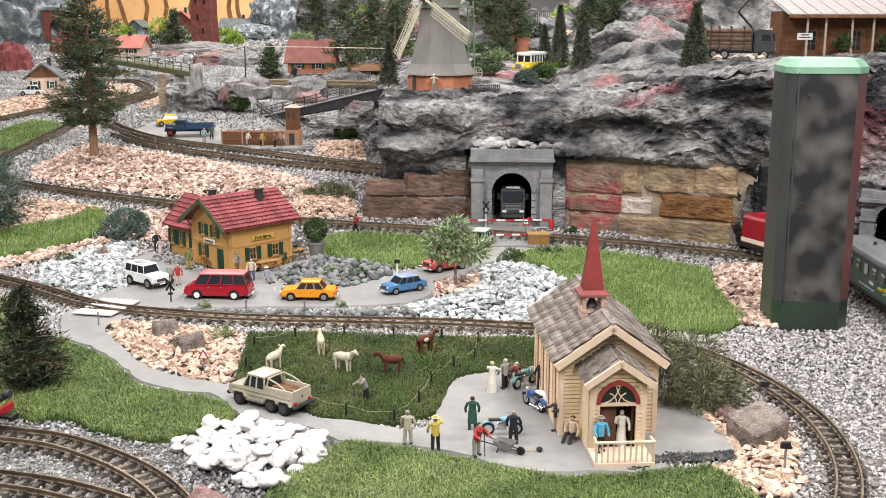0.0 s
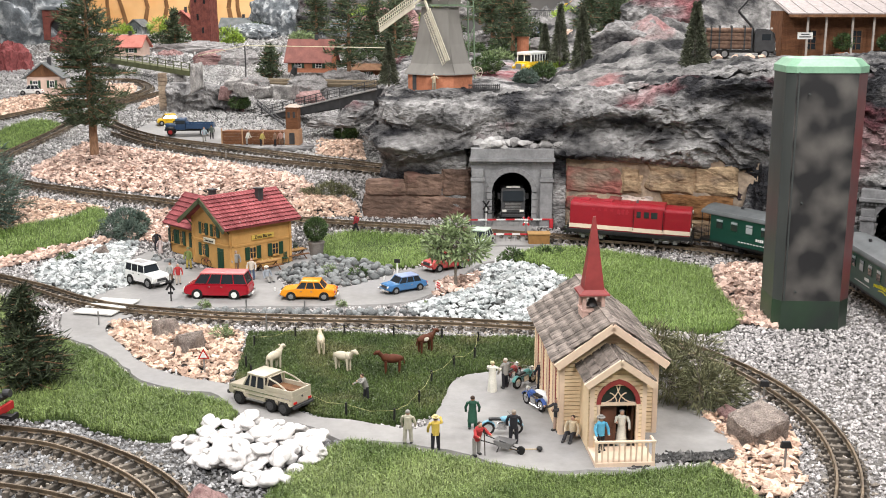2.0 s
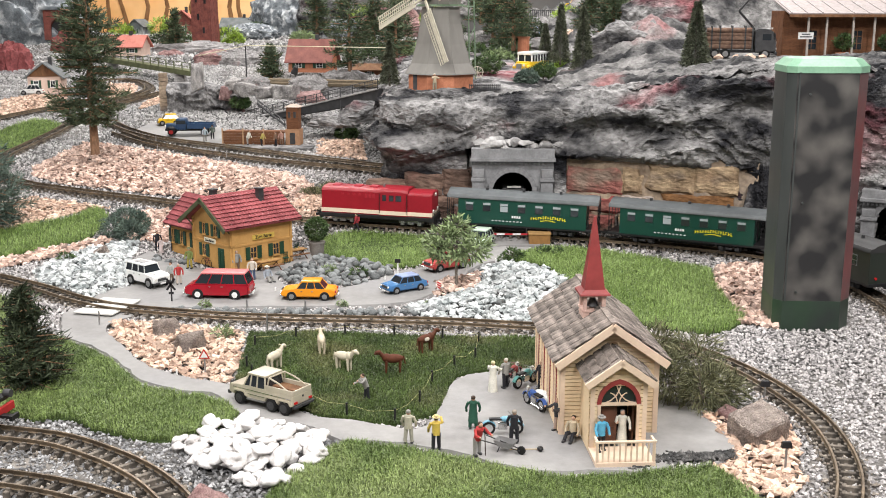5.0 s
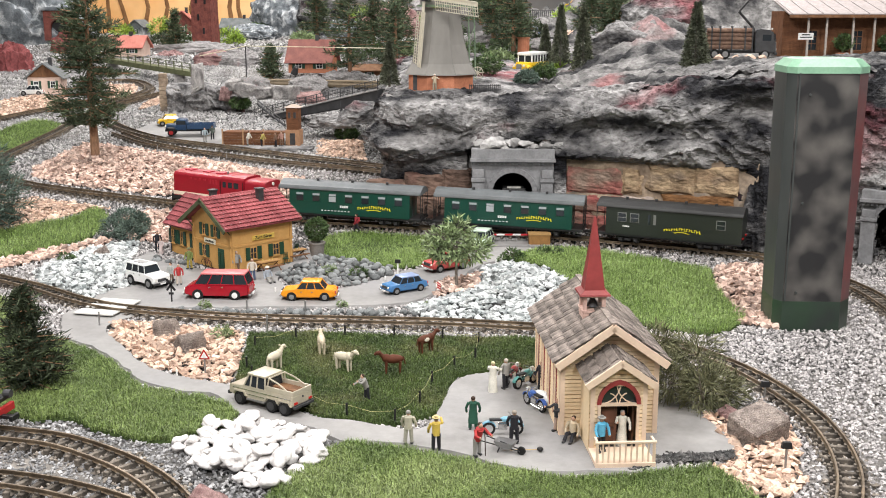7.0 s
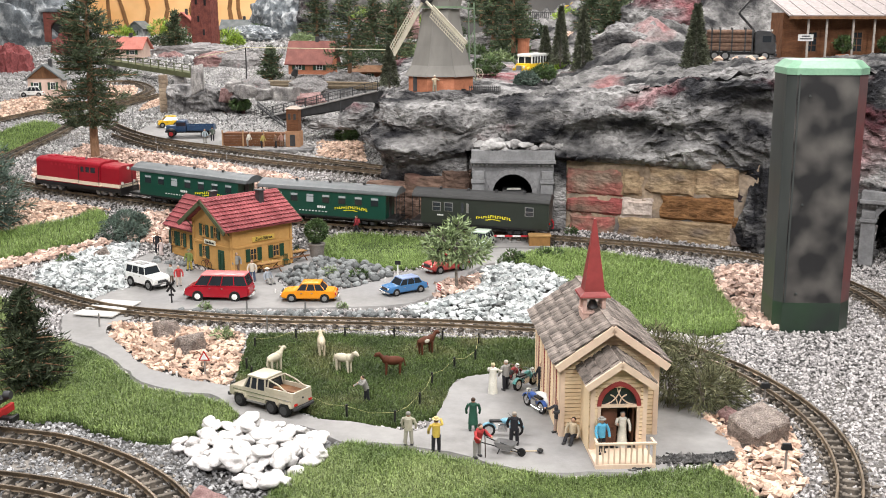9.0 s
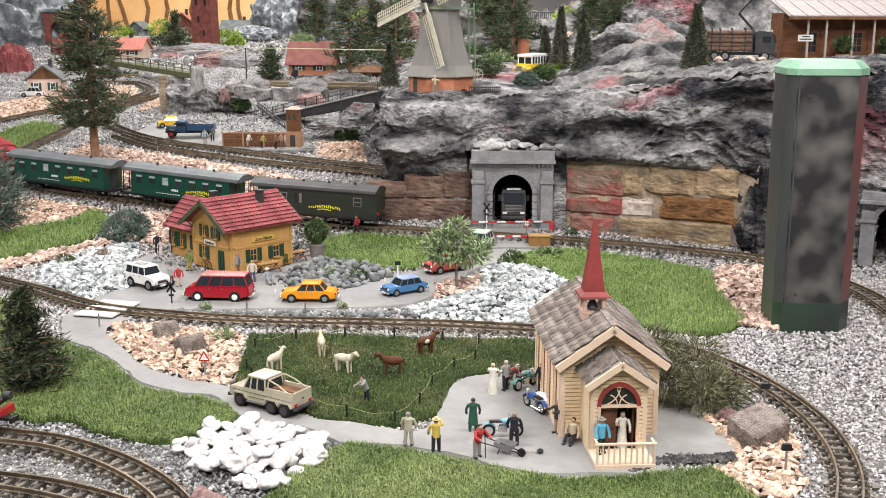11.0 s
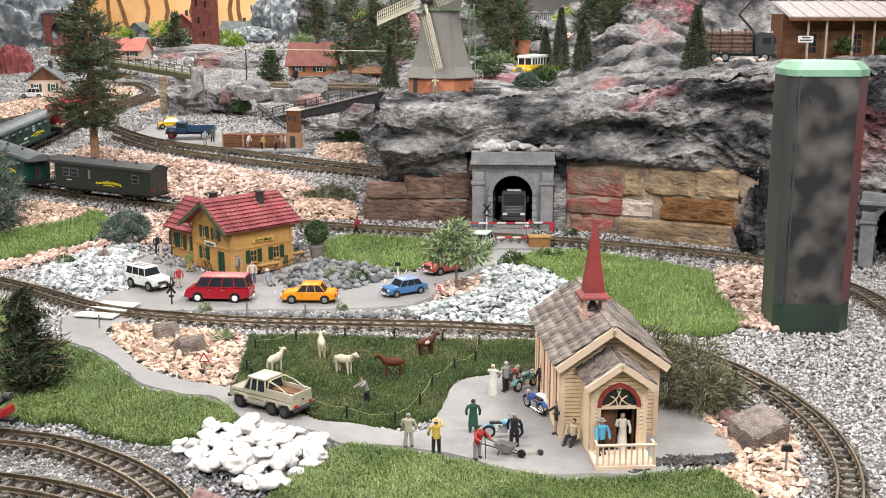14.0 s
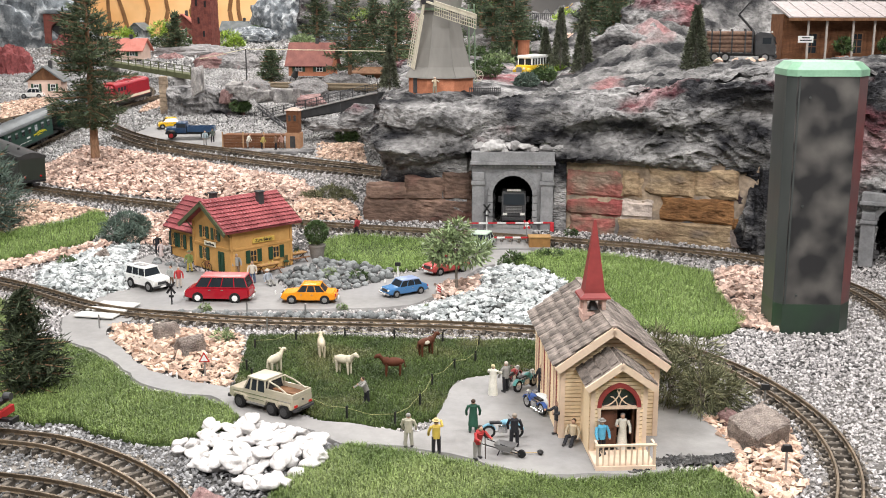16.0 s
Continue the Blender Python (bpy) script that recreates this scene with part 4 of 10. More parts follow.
def coupler(parent, x, s):
    bm = B()
    box(bm, 0.035, 0.012, 0.006, x + s * 0.012, 0, 0.020)
    box(bm, 0.006, 0.026, 0.010, x + s * 0.028, 0, 0.018)
    part("coupler", bm, M_BLACK, parent)


def arc_roof(L, w, z0, rise, over=0.004, thick=0.004, x0=0.0):
    """Rounded roof shell: outline in y and z along x."""
    bm = B()
    pts = [(-w - over, z0 - 0.004)] + [((w + over) * math.sin(t), z0 + rise * (math.cos(t) - math.cos(1.25)) / (1 - math.cos(1.25))) for t in np.linspace(-1.25, 1.25, 13) / 1.0]
    pts = [(y / math.sin(1.25) if k else y, z) for k, (y, z) in enumerate(pts)] + [(w + over, z0 - 0.004)]
    prism(bm, [(p[0], p[1]) for p in pts], -L / 2, L / 2, m=T(x0, 0, 0, 0, 0, 90))
    for v in bm.verts:
        if abs(v.co.x - x0) > L / 2 - 0.002 and v.co.z > z0 + rise * 0.3:
            v.co.z -= rise * 0.25
    return bm


def lettering(parent, x, z, w, side, h=0.010):
    """Yellow line name drawn as plain letter-sized bars with a swash below."""
    bm = B()
    n = 15
    for k in range(n):
        u = (k + 0.5) / n - 0.5
        lift = 0.004 * math.cos(u * 4)
        hh = h * (1.0 if k < 10 else 0.75)
        box(bm, w / n * 0.30, 0.0012, hh, x - side * u * w - side * w / n * 0.2, side * 0.0, z + lift)
        box(bm, w / n * 0.42, 0.0012, hh * 0.26, x - side * u * w + side * w / n * 0.12, 0, z + lift + (k % 3) * hh * 0.36)
    for k in range(6):
        box(bm, w * 0.07, 0.0012, 0.0022, x + side * (0.16 - k * 0.07) * w, 0, z - 0.005 + 0.003 * math.sin(k / 5 * math.pi))
    return bm


def locomotive():
    t = thing("diesel_locomotive", T(), "red model diesel locomotive with a cream waist stripe", "locomotive", "train")
    L, W = 0.415, 0.054
    bm = B()
    box(bm, L, 2 * W + 0.004, 0.014, 0, 0, 0.026, bev=0.002)
    box(bm, 0.16, 0.07, 0.018, -0.01, 0, 0.010, bev=0.003)
    for s in (-1, 1):
        box(bm, 0.006, 2 * W + 0.004, 0.030, s * (L / 2 + 0.002), 0, 0.016, bev=0.002)
    part("frame", bm, M_BLACK, t, "black underframe")
    z0, z1 = 0.040, 0.134
    for nm, xa, xb, w, zz in (("long_hood", -0.015, L / 2 - 0.004, W, z1), ("short_hood", -L / 2 + 0.004, -0.115, W, z1 - 0.004), ("cab", -0.115, -0.012, W + 0.005, z1 + 0.004)):
        bm = B()
        h = zz - z0
        prof = [(-w, z0), (-w, z0 + h * 0.88), (-w * 0.90, z0 + h * 0.955), (-w * 0.55, z0 + h), (w * 0.55, z0 + h), (w * 0.90, z0 + h * 0.955), (w, z0 + h * 0.88), (w, z0)]
        prism(bm, prof, -xb, -xa, m=T(0, 0, 0, 0, 0, 90), bev=0.0015)
        # Upward faces take the lighter red.
        for f in bm.faces:
            if f.normal.z > 0.35:
                f.material_index = 1
        body = part(nm, bm, [M_RED, M_REDROOF], t)
        bm = B()
        box(bm, xb - xa + 0.0016, 2 * w + 0.0016, 0.014, (xa + xb) / 2, 0, z0 + 0.004)
        part("stripe", bm, M_CREAM, body, "cream waist stripe")
        if nm == "long_hood":
            for s in (-1, 1):
                for k in range(4):
                    bm = B()
                    box(bm, 0.009, 0.002, 0.007, 0.125 - k * 0.021, s * (w + 0.0005), z0 + 0.068)
                    part("vent", bm, M_REDROOF, body)
                for k in range(3):
                    bm = B()
                    box(bm, 0.009, 0.002, 0.015, 0.038 - k * 0.014, s * (w + 0.0005), z0 + 0.060)
                    part("vent", bm, M_REDROOF, body)
            bm = B()
            for x in (0.16, 0.08, 0.02):
                box(bm, 0.03, 0.04, 0.005, x, 0, z1 - 0.001, bev=0.001)
            part("roof_hatch", bm, M_REDROOF, body)
        if nm == "cab":
            for s in (-1, 1):
                for k, ww in ((0, 0.014), (1, 0.017), (2, 0.021)):
                    bm = B()
                    box(bm, ww, 0.002, 0.021, -0.030 - k * 0.026, s * (w + 0.0008), z0 + 0.054, bev=0.0008)
                    part("window", bm, M_GLASS, body)
                bm = B()
                rod(bm, (-0.014, s * (w + 0.003), z0 + 0.01), (-0.014, s * (w + 0.003), z0 + 0.08), 0.001)
                rod(bm, (-0.112, s * (w + 0.003), z0 + 0.01), (-0.112, s * (w + 0.003), z0 + 0.08), 0.001)
                part("handrail", bm, M_BLACK, body)
            bm = B()
            cyl(bm, 0.004, 0.012, -0.02, 0.02, z1 + 0.002)
            part("horn", bm, M_STEEL, body)
    for x in (0.125, -0.125):
        bogie(t, x, 0.014, 0.062, M_STEEL)
    for e in (-1, 1):
        bm = B()
        for s in (-1, 1):
            cyl(bm, 0.006, 0.004, e * (L / 2 - 0.002), s * 0.036, 0.062, ax="x")
        cyl(bm, 0.006, 0.004, e * (L / 2 - 0.002), 0, 0.118, ax="x")
        part("headlight", bm, M_LAMPGLASS, t)
        bm = B()
        for s in (-1, 1):
            rod(bm, (e * (L / 2 + 0.004), s * 0.05, 0.028), (e * (L / 2 + 0.004), s * 0.05, 0.056), 0.001)
        rod(bm, (e * (L / 2 + 0.004), -0.05, 0.056), (e * (L / 2 + 0.004), 0.05, 0.056), 0.001)
        part("grab_rail", bm, M_BLACK, t)
        coupler(t, e * L / 2, e)
    return t, L


def coach():
    t = thing("passenger_coach", T(), "dark green narrow-gauge passenger coach with open end platforms", "railway coach", "train")
    L, W, z0, z1 = 0.535, 0.056, 0.030, 0.125
    body_l = L - 0.085
    bm = B()
    box(bm, L, 2 * W, 0.010, 0, 0, 0.026, bev=0.002)
    box(bm, 0.18, 0.05, 0.012, 0, 0, 0.012, bev=0.002)
    part("underframe", bm, M_BLACK, t)
    bm = B()
    box(bm, body_l, 2 * W, z1 - z0, 0, 0, z0, bev=0.002)
    body = part("body", bm, M_GREEN, t)
    for s in (-1, 1):
        for k in range(7):
            x = (3 - k) * body_l / 7.35
            w = part("window", (lambda b: (box(b, 0.031, 0.002, 0.033, x, s * (W + 0.0002), z0 + 0.048, bev=0.0006), b)[1])(B()), M_GREEN, body)
            bm = B()
            box(bm, 0.026, 0.0015, 0.019, x, s * (W + 0.0012), z0 + 0.050)
            part("pane", bm, M_GLASS if k != 2 else M_PALEGLASS, w)
            bm = B()
            box(bm, 0.026, 0.0015, 0.007, x, s * (W + 0.0012), z0 + 0.071)
            part("pane", bm, M_PALEGLASS, w)
        o = part("lettering", lettering(None, -s * 0.095, z0 + 0.030, 0.125, -s), M_YELLOW, body, "yellow line name")
        o.location.y = s * (W + 0.0008)
        bm = B()
        for k in range(4):
            box(bm, 0.006, 0.0012, 0.008, s * (0.03 - k * 0.008), s * (W + 0.0008), z0 + 0.030)
        for k in range(9):
            box(bm, 0.006, 0.0012, 0.003, s * (0.10 - k * 0.0125), s * (W + 0.0008), z0 + 0.016)
        part("marking", bm, M_WHITEP, body, "small white markings")
    part("roof", arc_roof(L - 0.006, W, z1, 0.030), M_COACHROOF, t, "grey rounded roof", smooth=True)
    for e in (-1, 1):
        bm = B()
        x = e * (L / 2 - 0.004)
        for s in (-1, 1):
            rod(bm, (x, s * (W - 0.003), 0.034), (x, s * (W - 0.003), z1 - 0.002), 0.0014)
            rod(bm, (x, s * 0.018, 0.034), (x, s * 0.018, z1 - 0.002), 0.0012)
            for z in (0.05, 0.072):
                rod(bm, (x, s * (W - 0.003), z), (x, s * 0.018, z), 0.001)
            for k in range(4):
                y = s * (0.022 + k * 0.008)
                rod(bm, (x, y, 0.034), (x, y, 0.072), 0.0006, 4)
            box(bm, 0.022, 0.02, 0.003, e * (L / 2 - 0.02), s * (W - 0.012), 0.012)
        part("platform_railing", bm, M_BLACK, t)
        bm = B()
        box(bm, 0.002, 0.026, 0.075, e * (body_l / 2 + 0.001), 0, z0 + 0.004)
        part("end_door", bm, M_DARK, t)
        coupler(t, e * L / 2, e)
    for k in range(3):
        bm = B()
        cyl(bm, 0.005, 0.008, (k - 1) * 0.13, 0.012, z1 + 0.022)
        part("roof_vent", bm, M_DARK, t)
    for x in (0.145, -0.145):
        bogie(t, x, 0.0125, 0.052)
    return t, L


def van():
    t = thing("baggage_van", T(), "blackish green baggage van with yellow line name", "railway van", "train")
    L, W, z0, z1 = 0.495, 0.056, 0.030, 0.127
    body_l = L - 0.04
    bm = B()
    box(bm, L, 2 * W, 0.010, 0, 0, 0.026, bev=0.002)
    part("underframe", bm, M_BLACK, t)
    bm = B()
    box(bm, body_l, 2 * W, z1 - z0, -0.016, 0, z0, bev=0.002)
    body = part("body", bm, M_OLIVE, t)
    for s in (-1, 1):
        for x in (0.155, 0.112, -0.175):
            bm = B()
            box(bm, 0.031, 0.002, 0.032, x, s * (W + 0.0002), z0 + 0.046, bev=0.0006)
            w = part("window", bm, M_STEEL, body, "steel-framed window")
            for z in (0.048, 0.063):
                bm = B()
                box(bm, 0.026, 0.0015, 0.0125, x, s * (W + 0.0012), z0 + z)
                part("pane", bm, M_GLASS, w)
        for x in (0.062, 0.044):
            bm = B()
            box(bm, 0.009, 0.002, 0.034, x, s * (W + 0.0002), z0 + 0.044, bev=0.0006)
            part("door_light", bm, M_STEEL if x < 0.05 else M_GLASS, body)
        o = part("lettering", lettering(None, -s * 0.05, z0 + 0.028, 0.125, -s), M_YELLOW, body, "yellow line name")
        o.location.y = s * (W + 0.0008)
        bm = B()
        for k in range(4):
            box(bm, 0.005, 0.0012, 0.004, s * (0.15 - k * 0.006), s * (W + 0.0008), z0 + 0.03)
        part("marking", bm, M_WHITEP, body)
    part("roof", arc_roof(L - 0.006, W, z1, 0.028), M_VANROOF, t, "dark rounded roof", smooth=True)
    for k in range(4):
        bm = B()
        cyl(bm, 0.005, 0.008, (k - 1.5) * 0.1, 0.012, z1 + 0.020)
        part("roof_vent", bm, M_DARK, t)
    bm = B()
    for s in (-1, 1):
        rod(bm, (L / 2 - 0.004, s * (W - 0.003), 0.034), (L / 2 - 0.004, s * (W - 0.003), z1), 0.0014)
        rod(bm, (L / 2 - 0.004, s * (W - 0.003), 0.07), (L / 2 - 0.004, s * 0.018, 0.07), 0.001)
    part("platform_railing", bm, M_BLACK, t)
    bm = B()
    for s in (-1, 1):
        cyl(bm, 0.004, 0.004, -L / 2 + 0.002, s * 0.034, 0.05, ax="x")
    part("tail_light", bm, M_TAIL, t)
    for e in (-1, 1):
        coupler(t, e * L / 2, e)
    for x in (0.135, -0.135):
        bogie(t, x, 0.0125, 0.052)
    return t, L


ob, L = locomotive()
TRAIN.append((ob, L, 0.212))
c1, L = coach()
c2 = copy_thing(c1, T())
TRAIN.append((c1, L, 0.735))
TRAIN.append((c2, L, 1.310))
ob, L = van()
TRAIN.append((ob, L, 1.872))
# ---- buildings ----
M_CREAMBOARD = mat("cream_clapboard_paint", (0.80, 0.63, 0.42), (0.72, 0.56, 0.37), 20, 0.6, fine=0.06)
M_BELFRY = mat("weathered_pinkish_cream", (0.66, 0.47, 0.40), (0.52, 0.35, 0.30), 30, 0.65, fine=0.15)
M_CREAMTRIM = mat("pale_peach_trim", (0.74, 0.58, 0.44), (0.68, 0.52, 0.39), 20, 0.55, fine=0.05)
M_SHINGLE = mat("grey_brown_shingle", (0.25, 0.21, 0.185), (0.105, 0.09, 0.08), 60, 0.75, fine=0.35, spread=0.42)
M_CHURCHRED = mat("barn_red_paint", (0.27, 0.042, 0.04), (0.20, 0.032, 0.03), 20, 0.5, fine=0.08)
M_BROWNDOOR = mat("brown_wood_door", (0.12, 0.05, 0.03), (0.08, 0.035, 0.02), 30, 0.55, fine=0.2, stretch=(1, 1, 0.15))
M_OCHRE = mat("ochre_plaster", (0.55, 0.32, 0.115), (0.47, 0.265, 0.09), 22, 0.7, fine=0.07)
M_TILE = mat("red_pantile", (0.33, 0.095, 0.10), (0.20, 0.05, 0.055), 25, 0.6, fine=0.25, spread=0.2)
M_SHUTTER = mat("dark_green_shutter", (0.015, 0.055, 0.03), (0.012, 0.045, 0.025), 30, 0.5, fine=0.1)
M_OLIVETRIM = mat("olive_bargeboard", (0.09, 0.10, 0.055), (0.07, 0.08, 0.045), 30, 0.6, fine=0.1)
M_SIGN = paint("cream_sign", (0.74, 0.70, 0.55), 0.5)
M_SIGNYELLOW = paint("yellow_sign", (0.62, 0.43, 0.09), 0.5)
M_BRICK = mat("orange_brick", (0.46, 0.19, 0.11), (0.36, 0.14, 0.08), 50, 0.75, fine=0.2, spread=0.2)
M_MILLGREY = mat("grey_mill_cladding", (0.245, 0.235, 0.215), (0.20, 0.19, 0.175), 8, 0.6, fine=0.06, stretch=(1, 1, 0.3))
M_MILLGREEN = mat("sage_green_paint", (0.22, 0.30, 0.20), (0.17, 0.24, 0.16), 20, 0.5, fine=0.08)
M_SAIL = mat("bone_sail_lattice", (0.62, 0.58, 0.47), (0.52, 0.48, 0.38), 30, 0.6, fine=0.08)
M_WOOD = mat("brown_wood", (0.20, 0.105, 0.055), (0.13, 0.065, 0.035), 30, 0.65, fine=0.25, spread=0.2, stretch=(1, 1, 0.2))


def pane_window(parent, m, w, h, frame_mat, bars=(1, 2), depth=0.003, glass_mat=None):
    """A window of frame, panes and glazing bars; it faces -y of its pose."""
    g = new("window")
    g.parent = parent
    g.matrix_basis = m
    bm = B()
    t = min(w, h) * 0.09
    box(bm, w, depth, t, 0, 0, 0)
    box(bm, w, depth, t, 0, 0, h - t)
    for s in (-1, 1):
        box(bm, t, depth, h - 2 * t, s * (w - t) / 2, 0, t)
    for k in range(bars[0]):
        box(bm, t * 0.6, depth * 0.8, h - 2 * t, -w / 2 + w * (k + 1) / (bars[0] + 1), 0, t)
    for k in range(bars[1]):
        box(bm, w - 2 * t, depth * 0.7, t * 0.6, 0, 0, h * (k + 1) / (bars[1] + 1))
    part("frame", bm, frame_mat, g)
    bm = B()
    box(bm, w - t, 0.001, h - t, 0, depth * 0.3, t / 2)
    part("pane", bm, glass_mat or M_GLASS, g)
    return g


def text_mesh(body, size, depth=0.0006):
    c = bpy.data.curves.new("lettering", "FONT")
    c.body, c.size, c.extrude, c.align_x, c.align_y = body, size, depth, "CENTER", "CENTER"
    o = bpy.data.objects.new("lettering", c)
    scene.collection.objects.link(o)
    bpy.context.view_layer.update()
    me = bpy.data.meshes.new_from_object(o.evaluated_get(bpy.context.evaluated_depsgraph_get()))
    bpy.data.objects.remove(o)
    me.materials.clear()
    return me


def clapboards(parent, name, w, h, m, material, pitch=0.0076, gable=0.0, step=0.0034, hole=None):
    """Lapped boards on one wall, in x and z, facing -y; gable: height of a triangle on top. hole: x0, x1, z1 left open."""
    n = int((h + gable) / pitch)
    for k in range(n + 1):
        z = k * pitch
        if z >= h + gable - 0.002:
            break
        ww = w if z < h else w * max(0, 1 - (z + pitch * 0.5 - h) / gable)
        if ww < 0.006:
            continue
        spans = [(-ww / 2, ww / 2)]
        if hole and z < hole[2]:
            spans = [(-ww / 2, hole[0]), (hole[1], ww / 2)]
        for a, b in spans:
            bm = B()
            hh = min(pitch, h + gable - z)
            prism(bm, [(0, 0), (-step, 0), (-step * 0.75, hh * 0.8), (0, hh * 0.84)], a, b, m=T(0, 0, z, 0, 0, 90) @ Matrix.Diagonal((1, -1, 1, 1)))
            part(name, bm, material, parent, m=m)


def shingles(parent, L, slope, m, tile=0.017, name="shingle", material=None, lift=0.0042, jitter=0.0012, stagger=True):
    """Rows of separate shingles on a slope: x along the eave, y up the slope, z outwards."""
    bm = B()
    box(bm, tile * 0.96, tile * 1.25, 0.0016, 0, 0, 0, bev=0)
    for v in bm.verts:
        if v.co.y < 0:
            v.co.z += lift * 0.55
    bmesh.ops.recalc_face_normals(bm, faces=bm.faces)
    me = bpy.data.meshes.new(name)
    bm.to_mesh(me)
    bm.free()
    me.materials.append(material or M_SHINGLE)
    r = random.Random(int(L * 1e4))
    rows, cols = int(slope / tile), int(L / tile)
    for i in range(rows):
        for j in range(cols):
            o = new(name, me)
            o.parent = parent
            x = -L / 2 + (j + 0.5 + (0.25 if (i % 2 and stagger) else -0.0)) * L / cols
            o.matrix_basis = m @ T(x + r.uniform(-1, 1) * jitter, (i + 0.5) * slope / rows + r.uniform(-1, 1) * jitter, 0.001 + r.uniform(0, jitter), 0, 0, r.uniform(-2, 2))


def church():
    c = thing("church", T(0.3153, 1.942, 0.004, 0, 0, 3.2), "cream clapboard chapel with grey shingle roof and red spire", "church")
    w, L, he, ha = 0.0928, 0.328, 0.1533, 0.2195
    bm = B()
    prism(bm, [(-w, 0), (-w, he), (0, ha), (w, he), (w, 0)], 0, L)
    body = part("nave", bm, M_CREAMBOARD, c)
    clapboards(body, "board", 2 * w - 0.004, he, T(0, 0, 0), M_CREAMBOARD, gable=ha - he)
    clapboards(body, "board", L - 0.004, he, T(-w, L / 2, 0, 0, 0, -90), M_CREAMBOARD)
    for s in (-1, 1):
        bm = B()
        box(bm, 0.009, 0.004, he, s * (w - 0.003), -0.003, 0)
        box(bm, 0.004, 0.009, he, s * (w + 0.001), 0.003, 0)
        part("corner_board", bm, M_CREAMTRIM, body)
    bm = B()
    box(bm, 2 * w + 0.006, L + 0.006, 0.008, 0, L / 2, -0.004)
    part("plinth", bm, M_CREAMTRIM, body)
    for k in range(4):
        y = 0.046 + k * 0.078
        g = pane_window(body, T(-w - 0.003, y, 0.026, 0, 0, -90), 0.026, 0.100, M_CREAMTRIM, (1, 3))
        for s in (-1, 1):
            bm = B()
            box(bm, 0.005, 0.003, 0.106, s * 0.0155, 0, -0.003)
            part("shutter", bm, M_CHURCHRED, g)
    # roof: two slopes with an overhang
    over, t = 0.0125, 0.006
    ang = math.atan2(ha - he, w)
    sl = (w + over) / math.cos(ang)
    for s in (-1, 1):
        bm = B()
        box(bm, sl, L + 0.05, t, -sl / 2, 0, 0)
        rf = part("roof", bm, M_SHINGLE, c, m=T(0, L / 2, ha + 0.002, 0, 0, 0 if s < 0 else 180) @ T(0, 0, 0, 0, -math.degrees(ang), 0))
        shingles(rf, L + 0.046, sl, T(-sl, 0, t, 0, 0, -90), tile=0.0205)
        bm = B()
        box(bm, sl + 0.002, 0.006, 0.014, -sl / 2, (-1 if s < 0 else 1) * (L / 2 + 0.027), -0.008)
        part("bargeboard", bm, M_CREAMTRIM, rf, "pale peach bargeboard")
    bm = B()
    box(bm, 0.012, L + 0.05, 0.005, 0, L / 2, ha + 0.006)
    part("ridge_cap", bm, M_SHINGLE, c)
    # porch
    pw, pl, pe, pa = 0.0512, 0.0854, 0.1413, 0.177
    porch = new("porch")
    porch.parent = c
    a, az = 0.034, 0.094

    def gothic(r, n=7):
        """A pointed arch of half width r over its springing, from right to left."""
        R = 1.18 * r
        half = [(r - R + R * math.cos(t), R * math.sin(t)) for t in np.linspace(0, math.acos((R - r) / R), n)]
        return [(x, az + z) for x, z in half] + [(-x, az + z) for x, z in half[-2::-1]]

    arch = [(a, 0.01)] + gothic(a) + [(-a, 0.01)]
    bm = B()
    prism(bm, [(-pw, 0.0), (-pw, pe), (0, pa), (pw, pe), (pw, 0.0), (a, 0.0)] + arch + [(-a, 0.0)], -pl, -pl + 0.004)
    front = part("front_wall", bm, M_CREAMBOARD, porch)
    clapboards(porch, "board", 2 * pw - 0.004, pe, T(0, -pl, 0), M_CREAMBOARD, gable=pa - pe, hole=(-a - 0.005, a + 0.005, az + 0.030))
    for s in (-1, 1):
        bm = B()
        box(bm, 0.004, pl, pe, s * (pw - 0.002), -pl / 2, 0)
        part("side_wall", bm, M_CREAMBOARD, porch)
        bm = B()
        box(bm, 0.008, 0.003, pe, s * (pw - 0.003), -pl - 0.002, 0)
        part("corner_board", bm, M_CREAMTRIM, porch)
        bm = B()
        box(bm, 0.005, 0.005, az, s * (a + 0.002), -pl - 0.002, 0.0)
        part("door_post", bm, M_CREAMTRIM, porch)
    clapboards(porch, "board", pl - 0.004, pe, T(-pw, -pl / 2, 0, 0, 0, -90), M_CREAMBOARD)
    bm = B()
    ring, inner = gothic(1.20 * a), gothic(0.97 * a)
    for k in range(12):
        prism(bm, [ring[k], ring[k + 1], inner[k + 1], inner[k]], -pl - 0.005, -pl + 0.002)
    part("arch_moulding", bm, M_CHURCHRED, porch, "red arch over the door")
    bm = B()
    box(bm, 2 * a + 0.016, 0.006, 0.005, 0, -pl - 0.001, az - 0.003)
    part("transom", bm, M_CREAMTRIM, porch)
    bm = B()
    prism(bm, [(a * 0.97, az)] + [inner[k] for k in range(13)], -pl + 0.004, -pl + 0.006)
    part("fanlight", bm, M_GLASS, porch)
    bm = B()
    for s in (-1, 1):
        for k in range(5):
            q0, q1 = k * 0.28, (k + 1) * 0.28
            rod(bm, (s * (a * 0.95 - 0.036 * math.sin(q0)), -pl + 0.002, az + 0.030 * (1 - math.cos(q0)) * 1.3), (s * (a * 0.95 - 0.036 * math.sin(q1)), -pl + 0.002, az + 0.030 * (1 - math.cos(q1)) * 1.3), 0.0012, 5)
